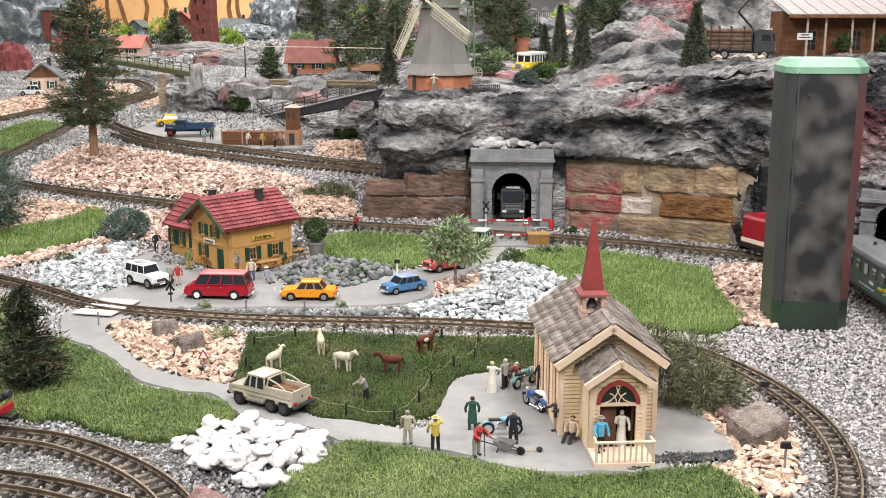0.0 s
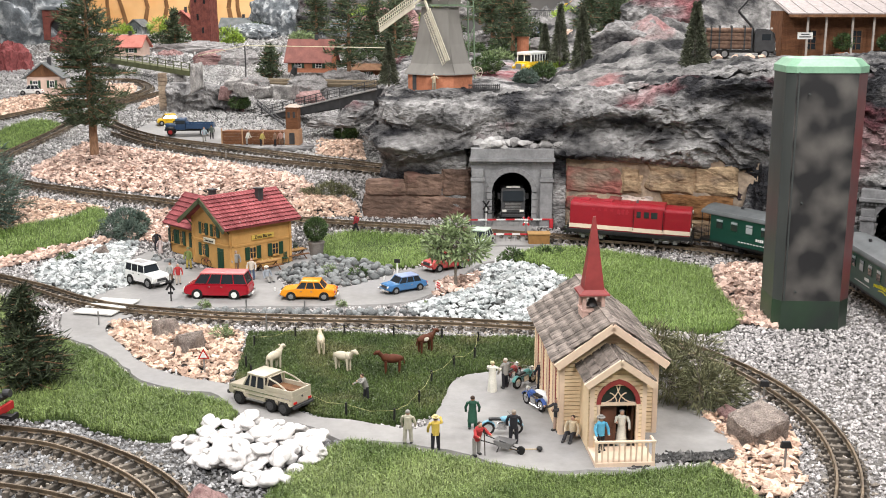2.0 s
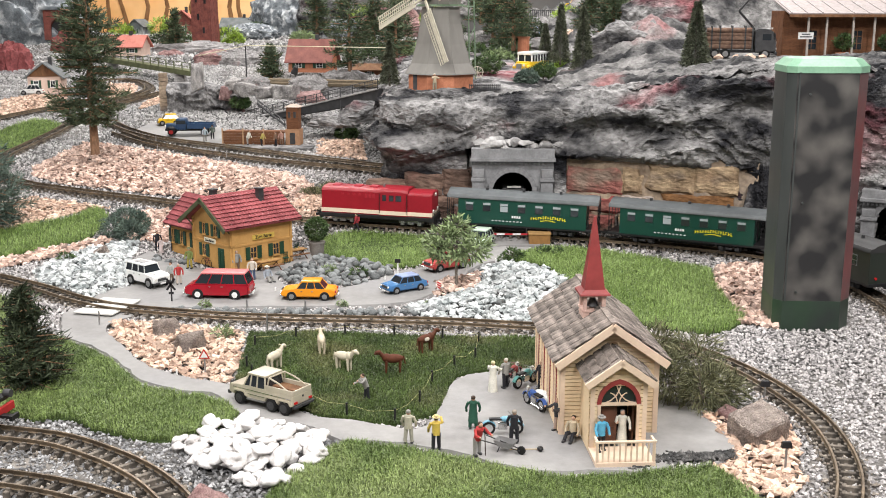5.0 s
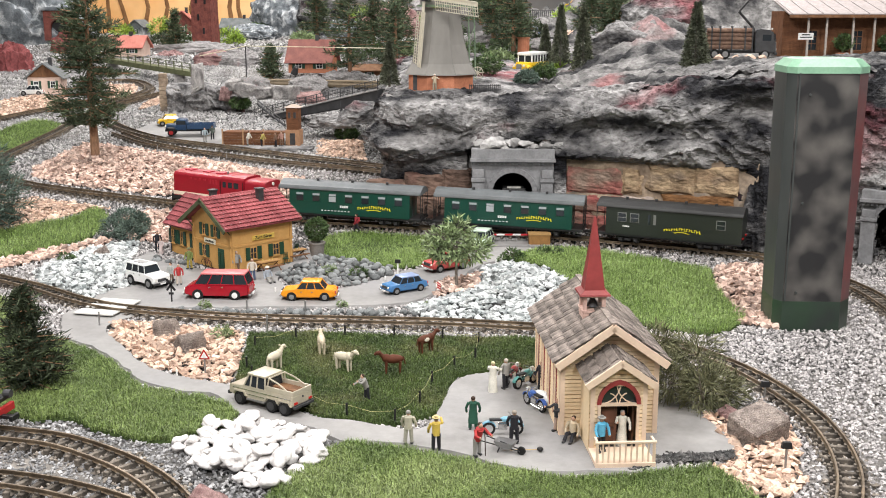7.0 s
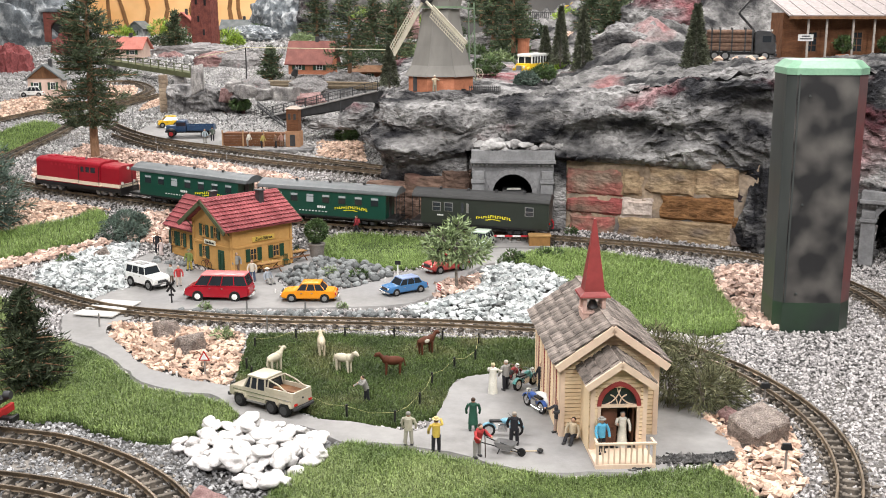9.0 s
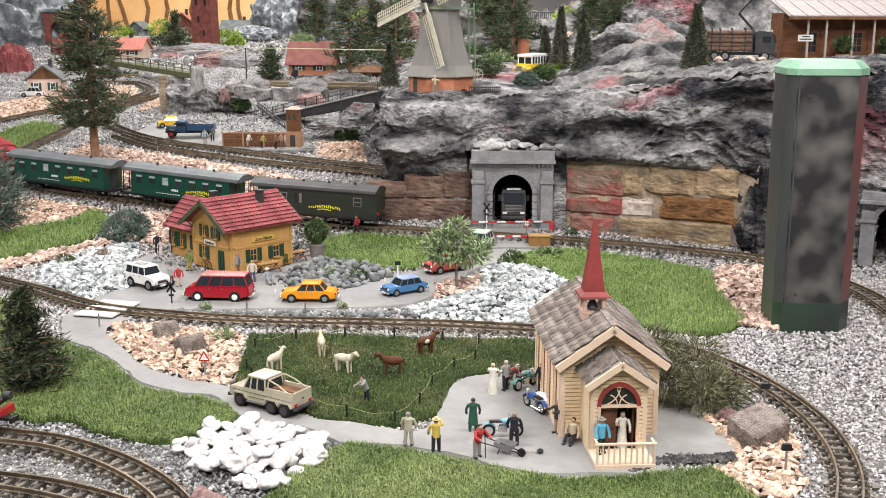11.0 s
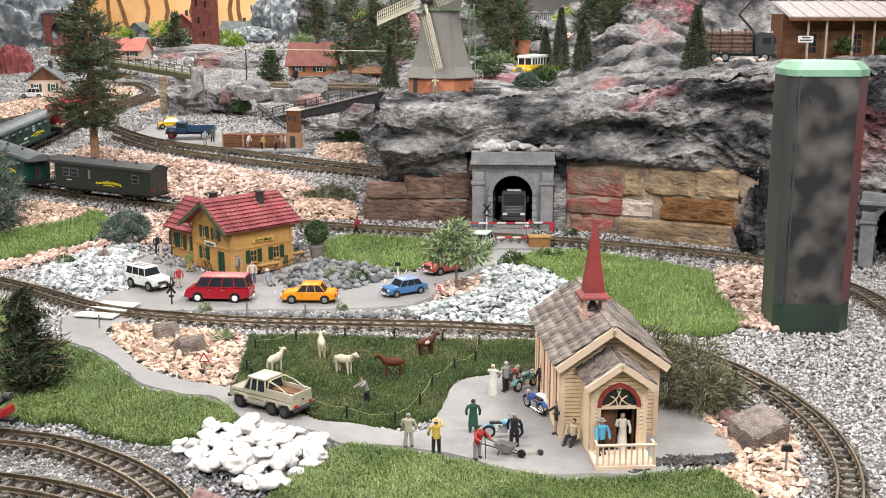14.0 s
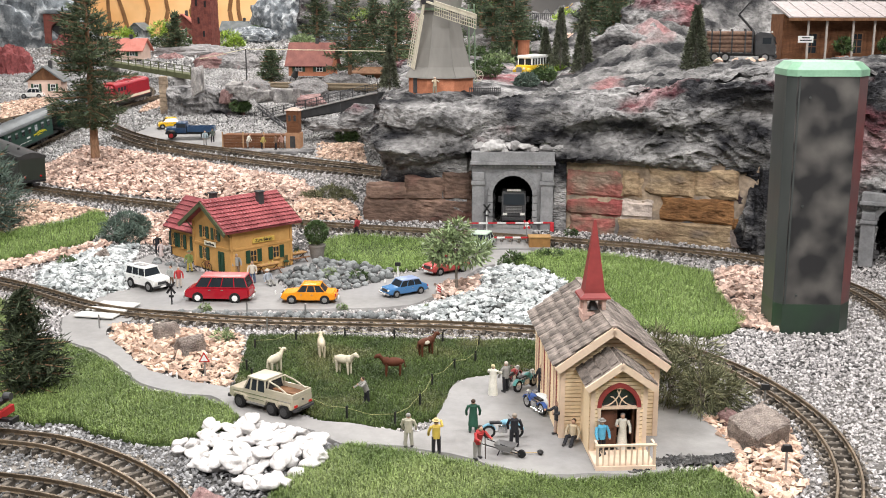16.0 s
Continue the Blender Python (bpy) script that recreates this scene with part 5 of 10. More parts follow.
            rod(bm, (s * (0.002 + 0.016 * (1 - math.cos(q0)) * 1.0), -pl + 0.002, az + 0.020 * math.sin(q0)), (s * (0.002 + 0.016 * (1 - math.cos(q1))), -pl + 0.002, az + 0.020 * math.sin(q1)), 0.0012, 5)
    part("tracery", bm, M_CREAMTRIM, porch, "cream glazing bars")
    bm = B()
    box(bm, a, 0.004, az - 0.012, -a / 2, -pl + 0.012, 0.010, bev=0.001)
    for z in (0.016, 0.054):
        box(bm, a * 0.7, 0.002, 0.030, -a / 2, -pl + 0.0095, z, bev=0.0006)
    part("door", bm, M_BROWNDOOR, porch, "closed brown door leaf")
    bm = B()
    box(bm, 0.004, a, az - 0.012, a - 0.003, -pl + 0.012 + a / 2, 0.010, bev=0.001)
    part("door", bm, M_BROWNDOOR, porch, "open brown door leaf")
    # Black sheet paints the shade inside the half-open doorway.
    bm = B()
    box(bm, 2 * a, 0.003, az, 0, -0.010, 0.008)
    part("dark_interior", bm, M_BLACK, porch)
    ang = math.atan2(pa - pe, pw)
    sl = (pw + 0.012) / math.cos(ang)
    for s in (-1, 1):
        bm = B()
        box(bm, sl, pl + 0.018, 0.005, -sl / 2, 0, 0)
        rf = part("roof", bm, M_SHINGLE, porch, m=T(0, -pl / 2 - 0.009, pa + 0.002, 0, 0, 0 if s < 0 else 180) @ T(0, 0, 0, 0, -math.degrees(ang), 0))
        bm = B()
        box(bm, sl + 0.002, 0.005, 0.012, -sl / 2, (-1 if s < 0 else 1) * (pl / 2 + 0.0105), -0.007)
        part("bargeboard", bm, M_CREAMTRIM, rf)
        # loose rows of shingles, joined to the slope by their own lap
        bm = B()
        r = random.Random(4)
        for i in range(4):
            for j in range(7):
                box(bm, 0.0155, 0.0185, 0.002, -sl + (i + 0.5) * sl / 4, -pl / 2 + (j + 0.5 + 0.3 * (i % 2)) * (pl + 0.01) / 7.3, 0.005 + r.uniform(0, 0.0015), m=None)
        part("shingle_course", bm, M_SHINGLE, rf)
    # deck and balustrade
    bm = B()
    box(bm, 2 * pw + 0.006, 0.075, 0.010, 0.0, -pl - 0.036, 0.0, bev=0.001)
    part("deck", bm, M_CREAMTRIM, porch, "pale boarded porch deck")
    y = -pl - 0.070
    bm = B()
    for s in (-1, 1):
        box(bm, 0.005, 0.005, 0.040, s * pw, y, 0.010, bev=0.0008)
    box(bm, 2 * pw + 0.008, 0.006, 0.004, 0, y, 0.046, bev=0.0008)
    for s in (-1, 1):
        box(bm, 0.004, 0.022, 0.004, s * pw, y + 0.012, 0.046)
    part("handrail", bm, M_CREAMTRIM, porch)
    for k in range(9):
        bm = B()
        cyl(bm, 0.0017, 0.036, -pw + (k + 1) * 2 * pw / 10, y, 0.010, seg=8)
        part("baluster", bm, M_CREAMTRIM, porch)
    # belfry and spire
    by, bz = 0.105, 0.168
    bel = new("belfry")
    bel.parent = c
    bel.matrix_basis = T(-0.016, 0, 0)
    bm = B()
    box(bm, 0.044, 0.044, 0.054, 0, by, bz, bev=0.001)
    base = part("base", bm, M_BELFRY, bel, "pinkish cream boarded base")
    for k in range(6):
        bm = B()
        box(bm, 0.046, 0.046, 0.005, 0, by, bz + 0.001 + k * 0.0088, top=0.965)
        part("board", bm, M_BELFRY, base)
    for sx in (-1, 1):
        for sy in (-1, 1):
            bm = B()
            box(bm, 0.007, 0.007, 0.030, sx * 0.0185, by + sy * 0.0185, bz + 0.054)
            part("post", bm, M_BELFRY, bel)
    bm = B()
    box(bm, 0.048, 0.048, 0.004, 0, by, bz + 0.052)
    box(bm, 0.048, 0.048, 0.004, 0, by, bz + 0.082)
    part("cornice", bm, M_BELFRY, bel)
    bm = B()
    cyl(bm, 0.012, 0.016, 0, by, bz + 0.060, r2=0.005, seg=12)
    part("bell", bm, M_DARK, bel)
    bm = B()
    k0 = [(0.0305, 0.0), (0.0295, 0.003), (0.020, 0.010), (0.0022, 0.152)]
    rings = []
    for r0, z in k0:
        rings.append([bm.verts.new((sx * r0, by + sy * r0, bz + 0.086 + z)) for sx, sy in ((-1, -1), (1, -1), (1, 1), (-1, 1))])
    for q0, q1 in zip(rings, rings[1:]):
        for k in range(4):
            bm.faces.new((q0[k], q0[(k + 1) % 4], q1[(k + 1) % 4], q1[k]))
    bm.faces.new(rings[-1])
    bm.faces.new(rings[0][::-1])
    part("spire", bm, M_CHURCHRED, bel, "slim four-sided red spire")
    return c


church()


def pantiles(parent, L, sl, m, rows=9):
    """Overlapping courses of long tiles, each course a part."""
    for i in range(rows):
        bm = B()
        n = int(L / 0.011)
        step = L / n
        for j in range(n):
            x = -L / 2 + (j + 0.5) * step
            prism(bm, [(x - step / 2, 0), (x - step * 0.25, 0.0022), (x + step * 0.15, 0.0022), (x + step / 2, 0)], 0, sl / rows * 1.12)
        for v in bm.verts:
            if v.co.y < 0.001:
                v.co.z += 0.0042
        part("tile_course", bm, M_TILE, parent, m=m @ T(0, i * sl / rows, 0.0))


def shuttered(parent, m, w=0.022, h=0.036):
    g = pane_window(parent, m, w, h, M_OCHRE, (1, 1))
    for s in (-1, 1):
        bm = B()
        box(bm, w * 0.62, 0.003, h * 1.05, s * (w * 0.5 + w * 0.33), -0.002, -h * 0.02, bev=0.0006)
        part("shutter", bm, M_SHUTTER, g, "dark green shutter")
    bm = B()
    box(bm, w * 1.2, 0.006, 0.002, 0, -0.002, -0.003)
    part("sill", bm, M_OCHRE, g)
    return g


def inn():
    z0 = 0.006
    h = thing("inn", T(-0.655, 3.232, z0, 0, 0, 45) @ Matrix.Scale(1.075, 4), "ochre country inn with red tile roof and green shutters", "house")
    D, Wd, he, ha = 0.215, 0.200, 0.142, 0.206
    bm = B()
    prism(bm, [(0, 0), (0, he), (Wd / 2, ha), (Wd, he), (Wd, 0)], 0, D, m=T(0, 0, 0, 0, 0, 90) @ Matrix.Diagonal((1, -1, 1, 1)))
    body = part("main_wall", bm, M_OCHRE, h)
    bm = B()
    box(bm, 0.13, 0.175, 0.112, 0.095, Wd + 0.0875, 0)
    wing = part("wing_wall", bm, M_OCHRE, h)
    strips = [("string_course", D + 0.004, 0.003, 0.006, D / 2, -0.001, 0.072), ("string_course", 0.003, Wd + 0.004, 0.006, -0.001, Wd / 2, 0.072)]
    strips += [("corner_board", 0.003, 0.008, he, -0.001, y, 0) for y in (0.006, Wd - 0.004)] + [("corner_board", 0.008, 0.003, he, x, -0.001, 0) for x in (0.006, D - 0.004)]
    for nm, *dims in strips:
        bm = B()
        box(bm, *dims)
        part(nm, bm, M_OCHRE, body)
    # gable side: openings look towards -x
    G = lambda y, z: T(-0.001, y, z, 0, 0, -90)
    for y in (0.075, 0.135):
        shuttered(body, G(y, 0.095), 0.020, 0.034)
    shuttered(body, G(0.138, 0.030))
    bm = B()
    box(bm, 0.030, 0.003, 0.062, 0, 0, 0.002, bev=0.0006)
    box(bm, 0.011, 0.002, 0.05, -0.007, -0.002, 0.006)
    box(bm, 0.011, 0.002, 0.05, 0.007, -0.002, 0.006)
    part("door", bm, M_SHUTTER, body, "green panelled door", m=G(0.052, 0.0))
    # right wall: openings look towards -y
    for x in (0.075, 0.155):
        shuttered(body, T(x, -0.001, 0.030), 0.024, 0.036)
    for m, wd in ((T(0.110, -0.003, 0.093), 0.078), (T(-0.003, 0.105, 0.080, 0, 0, -90), 0.058)):
        bm = B()
        box(bm, wd, 0.003, 0.014, 0, 0, -0.007, bev=0.0005)
        sg = part("sign", bm, M_SIGN if wd < 0.07 else M_SIGNYELLOW, body, "cream name board" if wd < 0.07 else "yellow name board", m=m)
        tm = text_mesh("Zum Bären", wd * 0.17)
        part("sign_lettering", tm, M_BLACK, sg, m=T(0, -0.0022, 0.0, 90, 0, 0))
    bm = B()
    box(bm, 0.008, 0.004, 0.012, 0.02, -0.003, 0.04)
    part("letter_box", bm, M_STEEL, body)
    for y in (0.24, 0.31, 0.36):
        shuttered(wing, T(0.030 - 0.001, y, 0.032, 0, 0, -90), 0.020, 0.042)
    # main roof: ridge along x
    over = 0.022
    ang = math.atan2(ha - he, Wd / 2)
    sl = (Wd / 2 + over) / math.cos(ang)
    Lr = D + 0.058
    for s in (-1, 1):
        bm = B()
        box(bm, Lr, sl, 0.005, 0, sl / 2, -0.005)
        m = T(D / 2 - 0.004, Wd / 2, ha + 0.004, 0, 0, 0 if s < 0 else 180) @ T(0, 0, 0, math.degrees(ang), 0, 0) @ T(0, -sl, 0)
        rf = part("roof", bm, M_TILE, h, m=m)
        pantiles(rf, Lr, sl, T(), 9)
        for e in (-1, 1):
            bm = B()
            box(bm, 0.004, sl + 0.004, 0.012, e * (Lr / 2 + 0.002), sl / 2, -0.012)
            part("bargeboard", bm, M_OLIVETRIM, rf, "olive bargeboard")
    bm = B()
    cyl(bm, 0.0035, Lr, D / 2 - 0.004, Wd / 2, ha + 0.005, ax="x", seg=8)
    part("ridge_tile", bm, M_TILE, h)
    # struts under the gable overhang
    bm = B()
    for y in (0.004, Wd - 0.004):
        rod(bm, (0, y, he - 0.03), (-0.028, y, he + 0.004), 0.002)
    rod(bm, (0, Wd / 2, ha - 0.02), (-0.028, Wd / 2, ha - 0.004), 0.002)
    part("strut", bm, M_OLIVETRIM, h)
    # wing roof: ridge along y
    wz, wa = 0.112, 0.178
    ang = math.atan2(wa - wz, 0.065)
    sl = (0.065 + 0.02) / math.cos(ang)
    for s in (-1, 1):
        bm = B()
        box(bm, 0.205, sl, 0.005, 0, sl / 2, -0.005)
        m = T(0.095, Wd + 0.085, wa, 0, 0, -90 if s < 0 else 90) @ T(0, 0, 0, math.degrees(ang), 0, 0) @ T(0, -sl, 0)
        rf = part("roof", bm, M_TILE, h, m=m)
        pantiles(rf, 0.205, sl, T(), 7)
    bm = B()
    prism(bm, [(-0.065, 0.112), (0, 0.176), (0.065, 0.112)], Wd + 0.165, Wd + 0.175, m=T(0.095, 0, 0))
    part("wing_gable", bm, M_OCHRE, h)
    # chimneys and gutter pipe
    for x, y, z in ((0.15, Wd / 2 - 0.035, 0.182), (0.095, Wd + 0.03, 0.165)):
        bm = B()
        box(bm, 0.018, 0.018, 0.040, x, y, z, bev=0.001)
        box(bm, 0.024, 0.024, 0.005, x, y, z + 0.038, bev=0.001)
        part("chimney", bm, M_DARK, h, "dark brick chimney")
    bm = B()
    rod(bm, (0.026, Wd + 0.172, 0.0), (0.026, Wd + 0.172, 0.10), 0.002)
    rod(bm, (0.026, Wd + 0.172, 0.10), (0.012, Wd + 0.172, 0.108), 0.002)
    part("downpipe", bm, M_DARK, h)
    return h


inn()

# ---- the windmill ----
MILL = T(-0.012, 4.43, 0.478)
mill = thing("windmill", MILL, "tapered grey windmill on an orange brick base with white lattice sails", "windmill")


def ngon_tower(levels, n=8, turn=22.5):
    bm = B()
    rings = []
    for r, z in levels:
        rings.append([bm.verts.new((r * math.cos(radians(turn + k * 360 / n)), r * math.sin(radians(turn + k * 360 / n)), z)) for k in range(n)])
    for q0, q1 in zip(rings, rings[1:]):
        for k in range(n):
            bm.faces.new((q0[k], q0[(k + 1) % n], q1[(k + 1) % n], q1[k]))
    bm.faces.new(rings[-1])
    bm.faces.new(rings[0][::-1])
    return bm


part("brick_base", ngon_tower([(0.140, -0.07), (0.140, 0.078)]), M_BRICK, mill, "orange brick base")
part("skirt", ngon_tower([(0.156, 0.072), (0.154, 0.077), (0.128, 0.115), (0.105, 0.19), (0.088, 0.27), (0.079, 0.335)]), M_MILLGREY, mill, "flared grey clad tower")
for k in range(8):
    bm = B()
    a = radians(22.5 + k * 45)
    lv = [(0.154, 0.077), (0.128, 0.115), (0.105, 0.19), (0.088, 0.27), (0.079, 0.335)]
    for (r0, z0), (r1, z1) in zip(lv, lv[1:]):
        rod(bm, (r0 * math.cos(a), r0 * math.sin(a), z0), (r1 * math.cos(a), r1 * math.sin(a), z1), 0.0018, 5)
    part("corner_batten", bm, M_MILLGREY, mill)
bm = B()
cyl(bm, 0.095, 0.008, 0, 0, 0.338, seg=16)
part("gallery", bm, M_MILLGREEN, mill, "sage green gallery ring")
part("cap", ngon_tower([(0.082, 0.346), (0.088, 0.38), (0.075, 0.43), (0.045, 0.465), (0.01, 0.48)], 12), M_MILLGREY, mill)
bm = B()
box(bm, 0.016, 0.004, 0.06, -0.098, -0.092, 0.012, m=T(0, 0, 0, 0, 0, -3))
part("door", bm, M_DARK, mill)
for x in (0.0, 0.055):
    bm = B()
    cyl(bm, 0.014, 0.006, 0.02 + x * 1.3, -0.126 + x * 0.06, 0.012, ax="y", seg=14)
    part("cellar_arch", bm, M_BLACK, mill)
bm = B()
box(bm, 0.016, 0.12, 0.006, 0.115, 0.0, 0.335, m=T(0, 0, 0, 0, 0, -15))
for x, y in ((0.112, 0.06), (0.135, 0.065)):
    rod(bm, (x, y, 0.36), (x * 1.08, y + 0.08, 0.04), 0.0035)
rod(bm, (0.112, 0.08, 0.2), (0.142, 0.09, 0.26), 0.002)
part("tail_beam", bm, M_MILLGREEN, mill, "sage green tail beams")
bm = B()
for k in range(8):
    a = k * math.pi / 4
    rod(bm, (0.15, 0.02, 0.075), (0.15 + 0.024 * math.cos(a), 0.02, 0.075 + 0.024 * math.sin(a)), 0.0011, 5)
    rod(bm, (0.15 + 0.024 * math.cos(a), 0.02, 0.075 + 0.024 * math.sin(a)), (0.15 + 0.024 * math.cos(a + 0.785), 0.02, 0.075 + 0.024 * math.sin(a + 0.785)), 0.0014, 5)
part("winding_wheel", bm, M_SAIL, mill)

SAIL_HUB = T(-0.062, -0.105, 0.372, 0, 0, -41)
SAIL_START = 31
SAILS = new("sails")
SAILS.parent = mill
SAILS["label"] = "four white lattice sails on a hub"
bm = B()
cyl(bm, 0.014, 0.04, 0, 0.01, 0, ax="y", seg=12)
part("hub", bm, M_DARK, SAILS)
bm = B()
cyl(bm, 0.007, 0.13, 0, 0.07, 0, ax="y", seg=10)
part("wind_shaft", bm, M_DARK, SAILS)
for k in range(4):
    g = T(0, 0, 0, 0, k * 90, 0)
    bm = B()
    box(bm, 0.008, 0.008, 0.27, 0, -0.004, 0.0, m=g)
    part("stock", bm, M_SAIL, SAILS)
    pitch = g @ T(0, -0.004, 0, 0, 0, 16)
    bm = B()
    for j in range(19):
        box(bm, 0.044, 0.002, 0.0022, 0.022, 0, 0.055 + j * 0.0119, m=pitch)
    for x in (0.013, 0.028, 0.043):
        box(bm, 0.0022, 0.0026, 0.217, x, 0, 0.055, m=pitch)
    part("lattice", bm, M_SAIL, SAILS, "white lattice frame")
    bm = B()
    box(bm, 0.014, 0.003, 0.22, -0.008, 0, 0.054, m=pitch)
    part("wind_board", bm, M_SAIL, SAILS)

# ---- road vehicles ----
def wheel(parent, x, y, r, w, side, hub=None):
    g = new("wheel")
    g.parent = parent
    g.matrix_basis = T(x, y, r)
    bm = B()
    cyl(bm, r, w, ax="y", seg=20)
    bmesh.ops.bevel(bm, geom=[e for e in bm.edges if abs(e.verts[0].co.y - e.verts[1].co.y) < 1e-6], offset=r * 0.12, segments=2, affect="EDGES")
    part("tyre", bm, M_RUBBER, g)
    bm = B()
    cyl(bm, r * 0.62, w * 0.5, 0, side * w * 0.30, 0, ax="y", seg=16)
    cyl(bm, r * 0.22, w * 0.3, 0, side * w * 0.50, 0, ax="y", seg=10)
    part("rim", bm, hub or M_STEEL, g)


def car(name, m, label, L, W, body_mat, side, cabin, wheels, r, category="car", glass_h=None, roof_mat=None, trim=M_CHROME, hub=None, group="", bars=2, round_lamps=True):
    """side: outline of the lower body in x and z; cabin: (x rear, x front) at the belt and at the roof, with belt and roof heights."""
    c = thing(name, m, label, category, group)
    bm = B()
    prism(bm, side, -W / 2, W / 2, bev=min(0.004, L * 0.02))
    part("body", bm, body_mat, c, smooth=True)
    x0, x1, u0, u1, zb, zr = cabin
    wt, wb = W * 0.76, W * 0.93
    bm = B()
    lo = [bm.verts.new(p) for p in ((x0, -wb / 2, zb), (x1, -wb / 2, zb), (x1, wb / 2, zb), (x0, wb / 2, zb))]
    up = [bm.verts.new(p) for p in ((u0, -wt / 2, zr - 0.003), (u1, -wt / 2, zr - 0.003), (u1, wt / 2, zr - 0.003), (u0, wt / 2, zr - 0.003))]
    bm.faces.new(up)
    for k in range(4):
        bm.faces.new((lo[k], lo[(k + 1) % 4], up[(k + 1) % 4], up[k]))
    part("window_band", bm, M_GLASS, c, "dark side windows")
    bm = B()
    box(bm, u1 - u0 + 0.006, wt + 0.004, 0.0045, (u0 + u1) / 2, 0, zr - 0.004, bev=0.0018)
    part("roof", bm, roof_mat or body_mat, c, smooth=True)
    # pillars
    bm = B()
    t = L * 0.007
    for s in (-1, 1):
        ends = [((x0, s * wb / 2, zb), (u0, s * wt / 2, zr - 0.002)), ((x1, s * wb / 2, zb), (u1, s * wt / 2, zr - 0.002))]
        for k in range(bars):
            f = (k + 1) / (bars + 1)
            ends.append(((x0 + (x1 - x0) * f, s * wb / 2, zb), (u0 + (u1 - u0) * f, s * wt / 2, zr - 0.002)))
        for a, b in ends:
            rod(bm, a, b, t, 6)
        rod(bm, (x0, s * wb / 2, zb), (x1, s * wb / 2, zb), t * 0.8, 6)
    part("window_frame", bm, body_mat, c)
    # bumpers, lights, arches
    front, rear = max(p[0] for p in side), min(p[0] for p in side)
    zl = r * 0.9
    for e, x in ((1, front), (-1, rear)):
        bm = B()
        box(bm, 0.005, W * 1.0, 0.006, x + e * 0.002, 0, zl, bev=0.0015)
        part("bumper", bm, trim, c)
        for s in (-1, 1):
            bm = B()
            if e > 0:
                if round_lamps:
                    cyl(bm, L * 0.022, 0.004, x - 0.001, s * W * 0.36, zl + 0.016, ax="x", seg=12)
                else:
                    box(bm, 0.004, W * 0.16, 0.008, x - 0.001, s * W * 0.37, zl + 0.011, bev=0.001)
                part("headlight", bm, M_LAMPGLASS, c)
            else:
                box(bm, 0.003, W * 0.13, 0.007, x, s * W * 0.40, zl + 0.012, bev=0.0008)
                part("tail_light", bm, M_TAIL, c)
        bm = B()
        box(bm, 0.002, W * 0.3, 0.006, x + e * 0.0055, 0, zl)
        part("number_plate", bm, M_WHITEP, c)
    bm = B()
    box(bm, 0.003, W * 0.5, 0.010, front - 0.0005, 0, zl + 0.010, bev=0.0005)
    part("grille", bm, M_DARK, c)
    for x in wheels:
        for s in (-1, 1):
            bm = B()
            cyl(bm, r * 1.18, 0.003, x, s * (W / 2 - 0.0008), r, ax="y", seg=20)
            part("wheel_arch", bm, M_BLACK, c)
            wheel(c, x, s * (W / 2 - 0.0035), r, 0.011, s, hub)
    bm = B()
    for s in (-1, 1):
        box(bm, 0.006, 0.0015, 0.002, (x0 + x1) / 2 - 0.004, s * (W / 2 + 0.0005), zb - 0.008)
        box(bm, 0.006, 0.0015, 0.002, (x0 + x1) / 2 + L * 0.17, s * (W / 2 + 0.0005), zb - 0.008)
    part("door_handle", bm, trim, c)
    return c


def sedan_side(L, z0, zb, nose, tail):
    h = L / 2
    return [(-h, z0), (-h, tail), (-h + 0.004, zb - 0.002), (-h * 0.55, zb), (h * 0.42, zb), (h - 0.006, nose), (h, nose - 0.008), (h, z0), (h * 0.8, z0 - 0.004), (-h * 0.8, z0 - 0.004)]


P_TAXI, P_BLUE, P_CORAL = paint("orange_car_paint", (0.80, 0.30, 0.015), 0.25), paint("sky_blue_car_paint", (0.065, 0.19, 0.40), 0.25), paint("coral_car_paint", (0.50, 0.075, 0.07), 0.28)
P_BUSRED, P_WHITE, P_SAND, P_PALEBLUE = paint("red_van_paint", (0.36, 0.010, 0.022), 0.25), paint("white_car_paint", (0.80, 0.80, 0.78), 0.3), mat("sand_metallic_paint", (0.52, 0.47, 0.37), (0.45, 0.41, 0.32), 30, 0.35, 0.25, fine=0.06), paint("lilac_blue_roof", (0.30, 0.38, 0.58), 0.3)
P_NAVY, P_YELLOW, P_MINT = paint("navy_truck_paint", (0.02, 0.055, 0.12), 0.35), paint("yellow_paint", (0.80, 0.50, 0.02), 0.3), paint("pale_mint_paint", (0.55, 0.66, 0.55), 0.3)
# Paler, pinker red for the minibus roof.
P_ROOFRED = paint("pinkish_red_van_roof", (0.58, 0.15, 0.15), 0.35)

R0 = 0.006
car("sedan_car", T(-0.379, 2.936, R0, 0, 0, 178) @ Matrix.Scale(0.93, 4), "orange sedan car parked on the station road", 0.165, 0.066, P_TAXI, sedan_side(0.165, 0.014, 0.036, 0.032, 0.028),
    (-0.052, 0.036, -0.034, 0.018, 0.035, 0.058), (0.050, -0.050), 0.0125, group="cars on the station road")
car("sedan_car", T(-0.115, 3.018, R0, 0, 0, 214) @ Matrix.Scale(0.8, 4), "sky blue sedan car with a pale roof on the station road", 0.165, 0.066, P_BLUE, sedan_side(0.165, 0.014, 0.036, 0.033, 0.030),
    (-0.060, 0.038, -0.046, 0.020, 0.035, 0.059), (0.052, -0.050), 0.0125, roof_mat=P_PALEBLUE, group="cars on the station road")
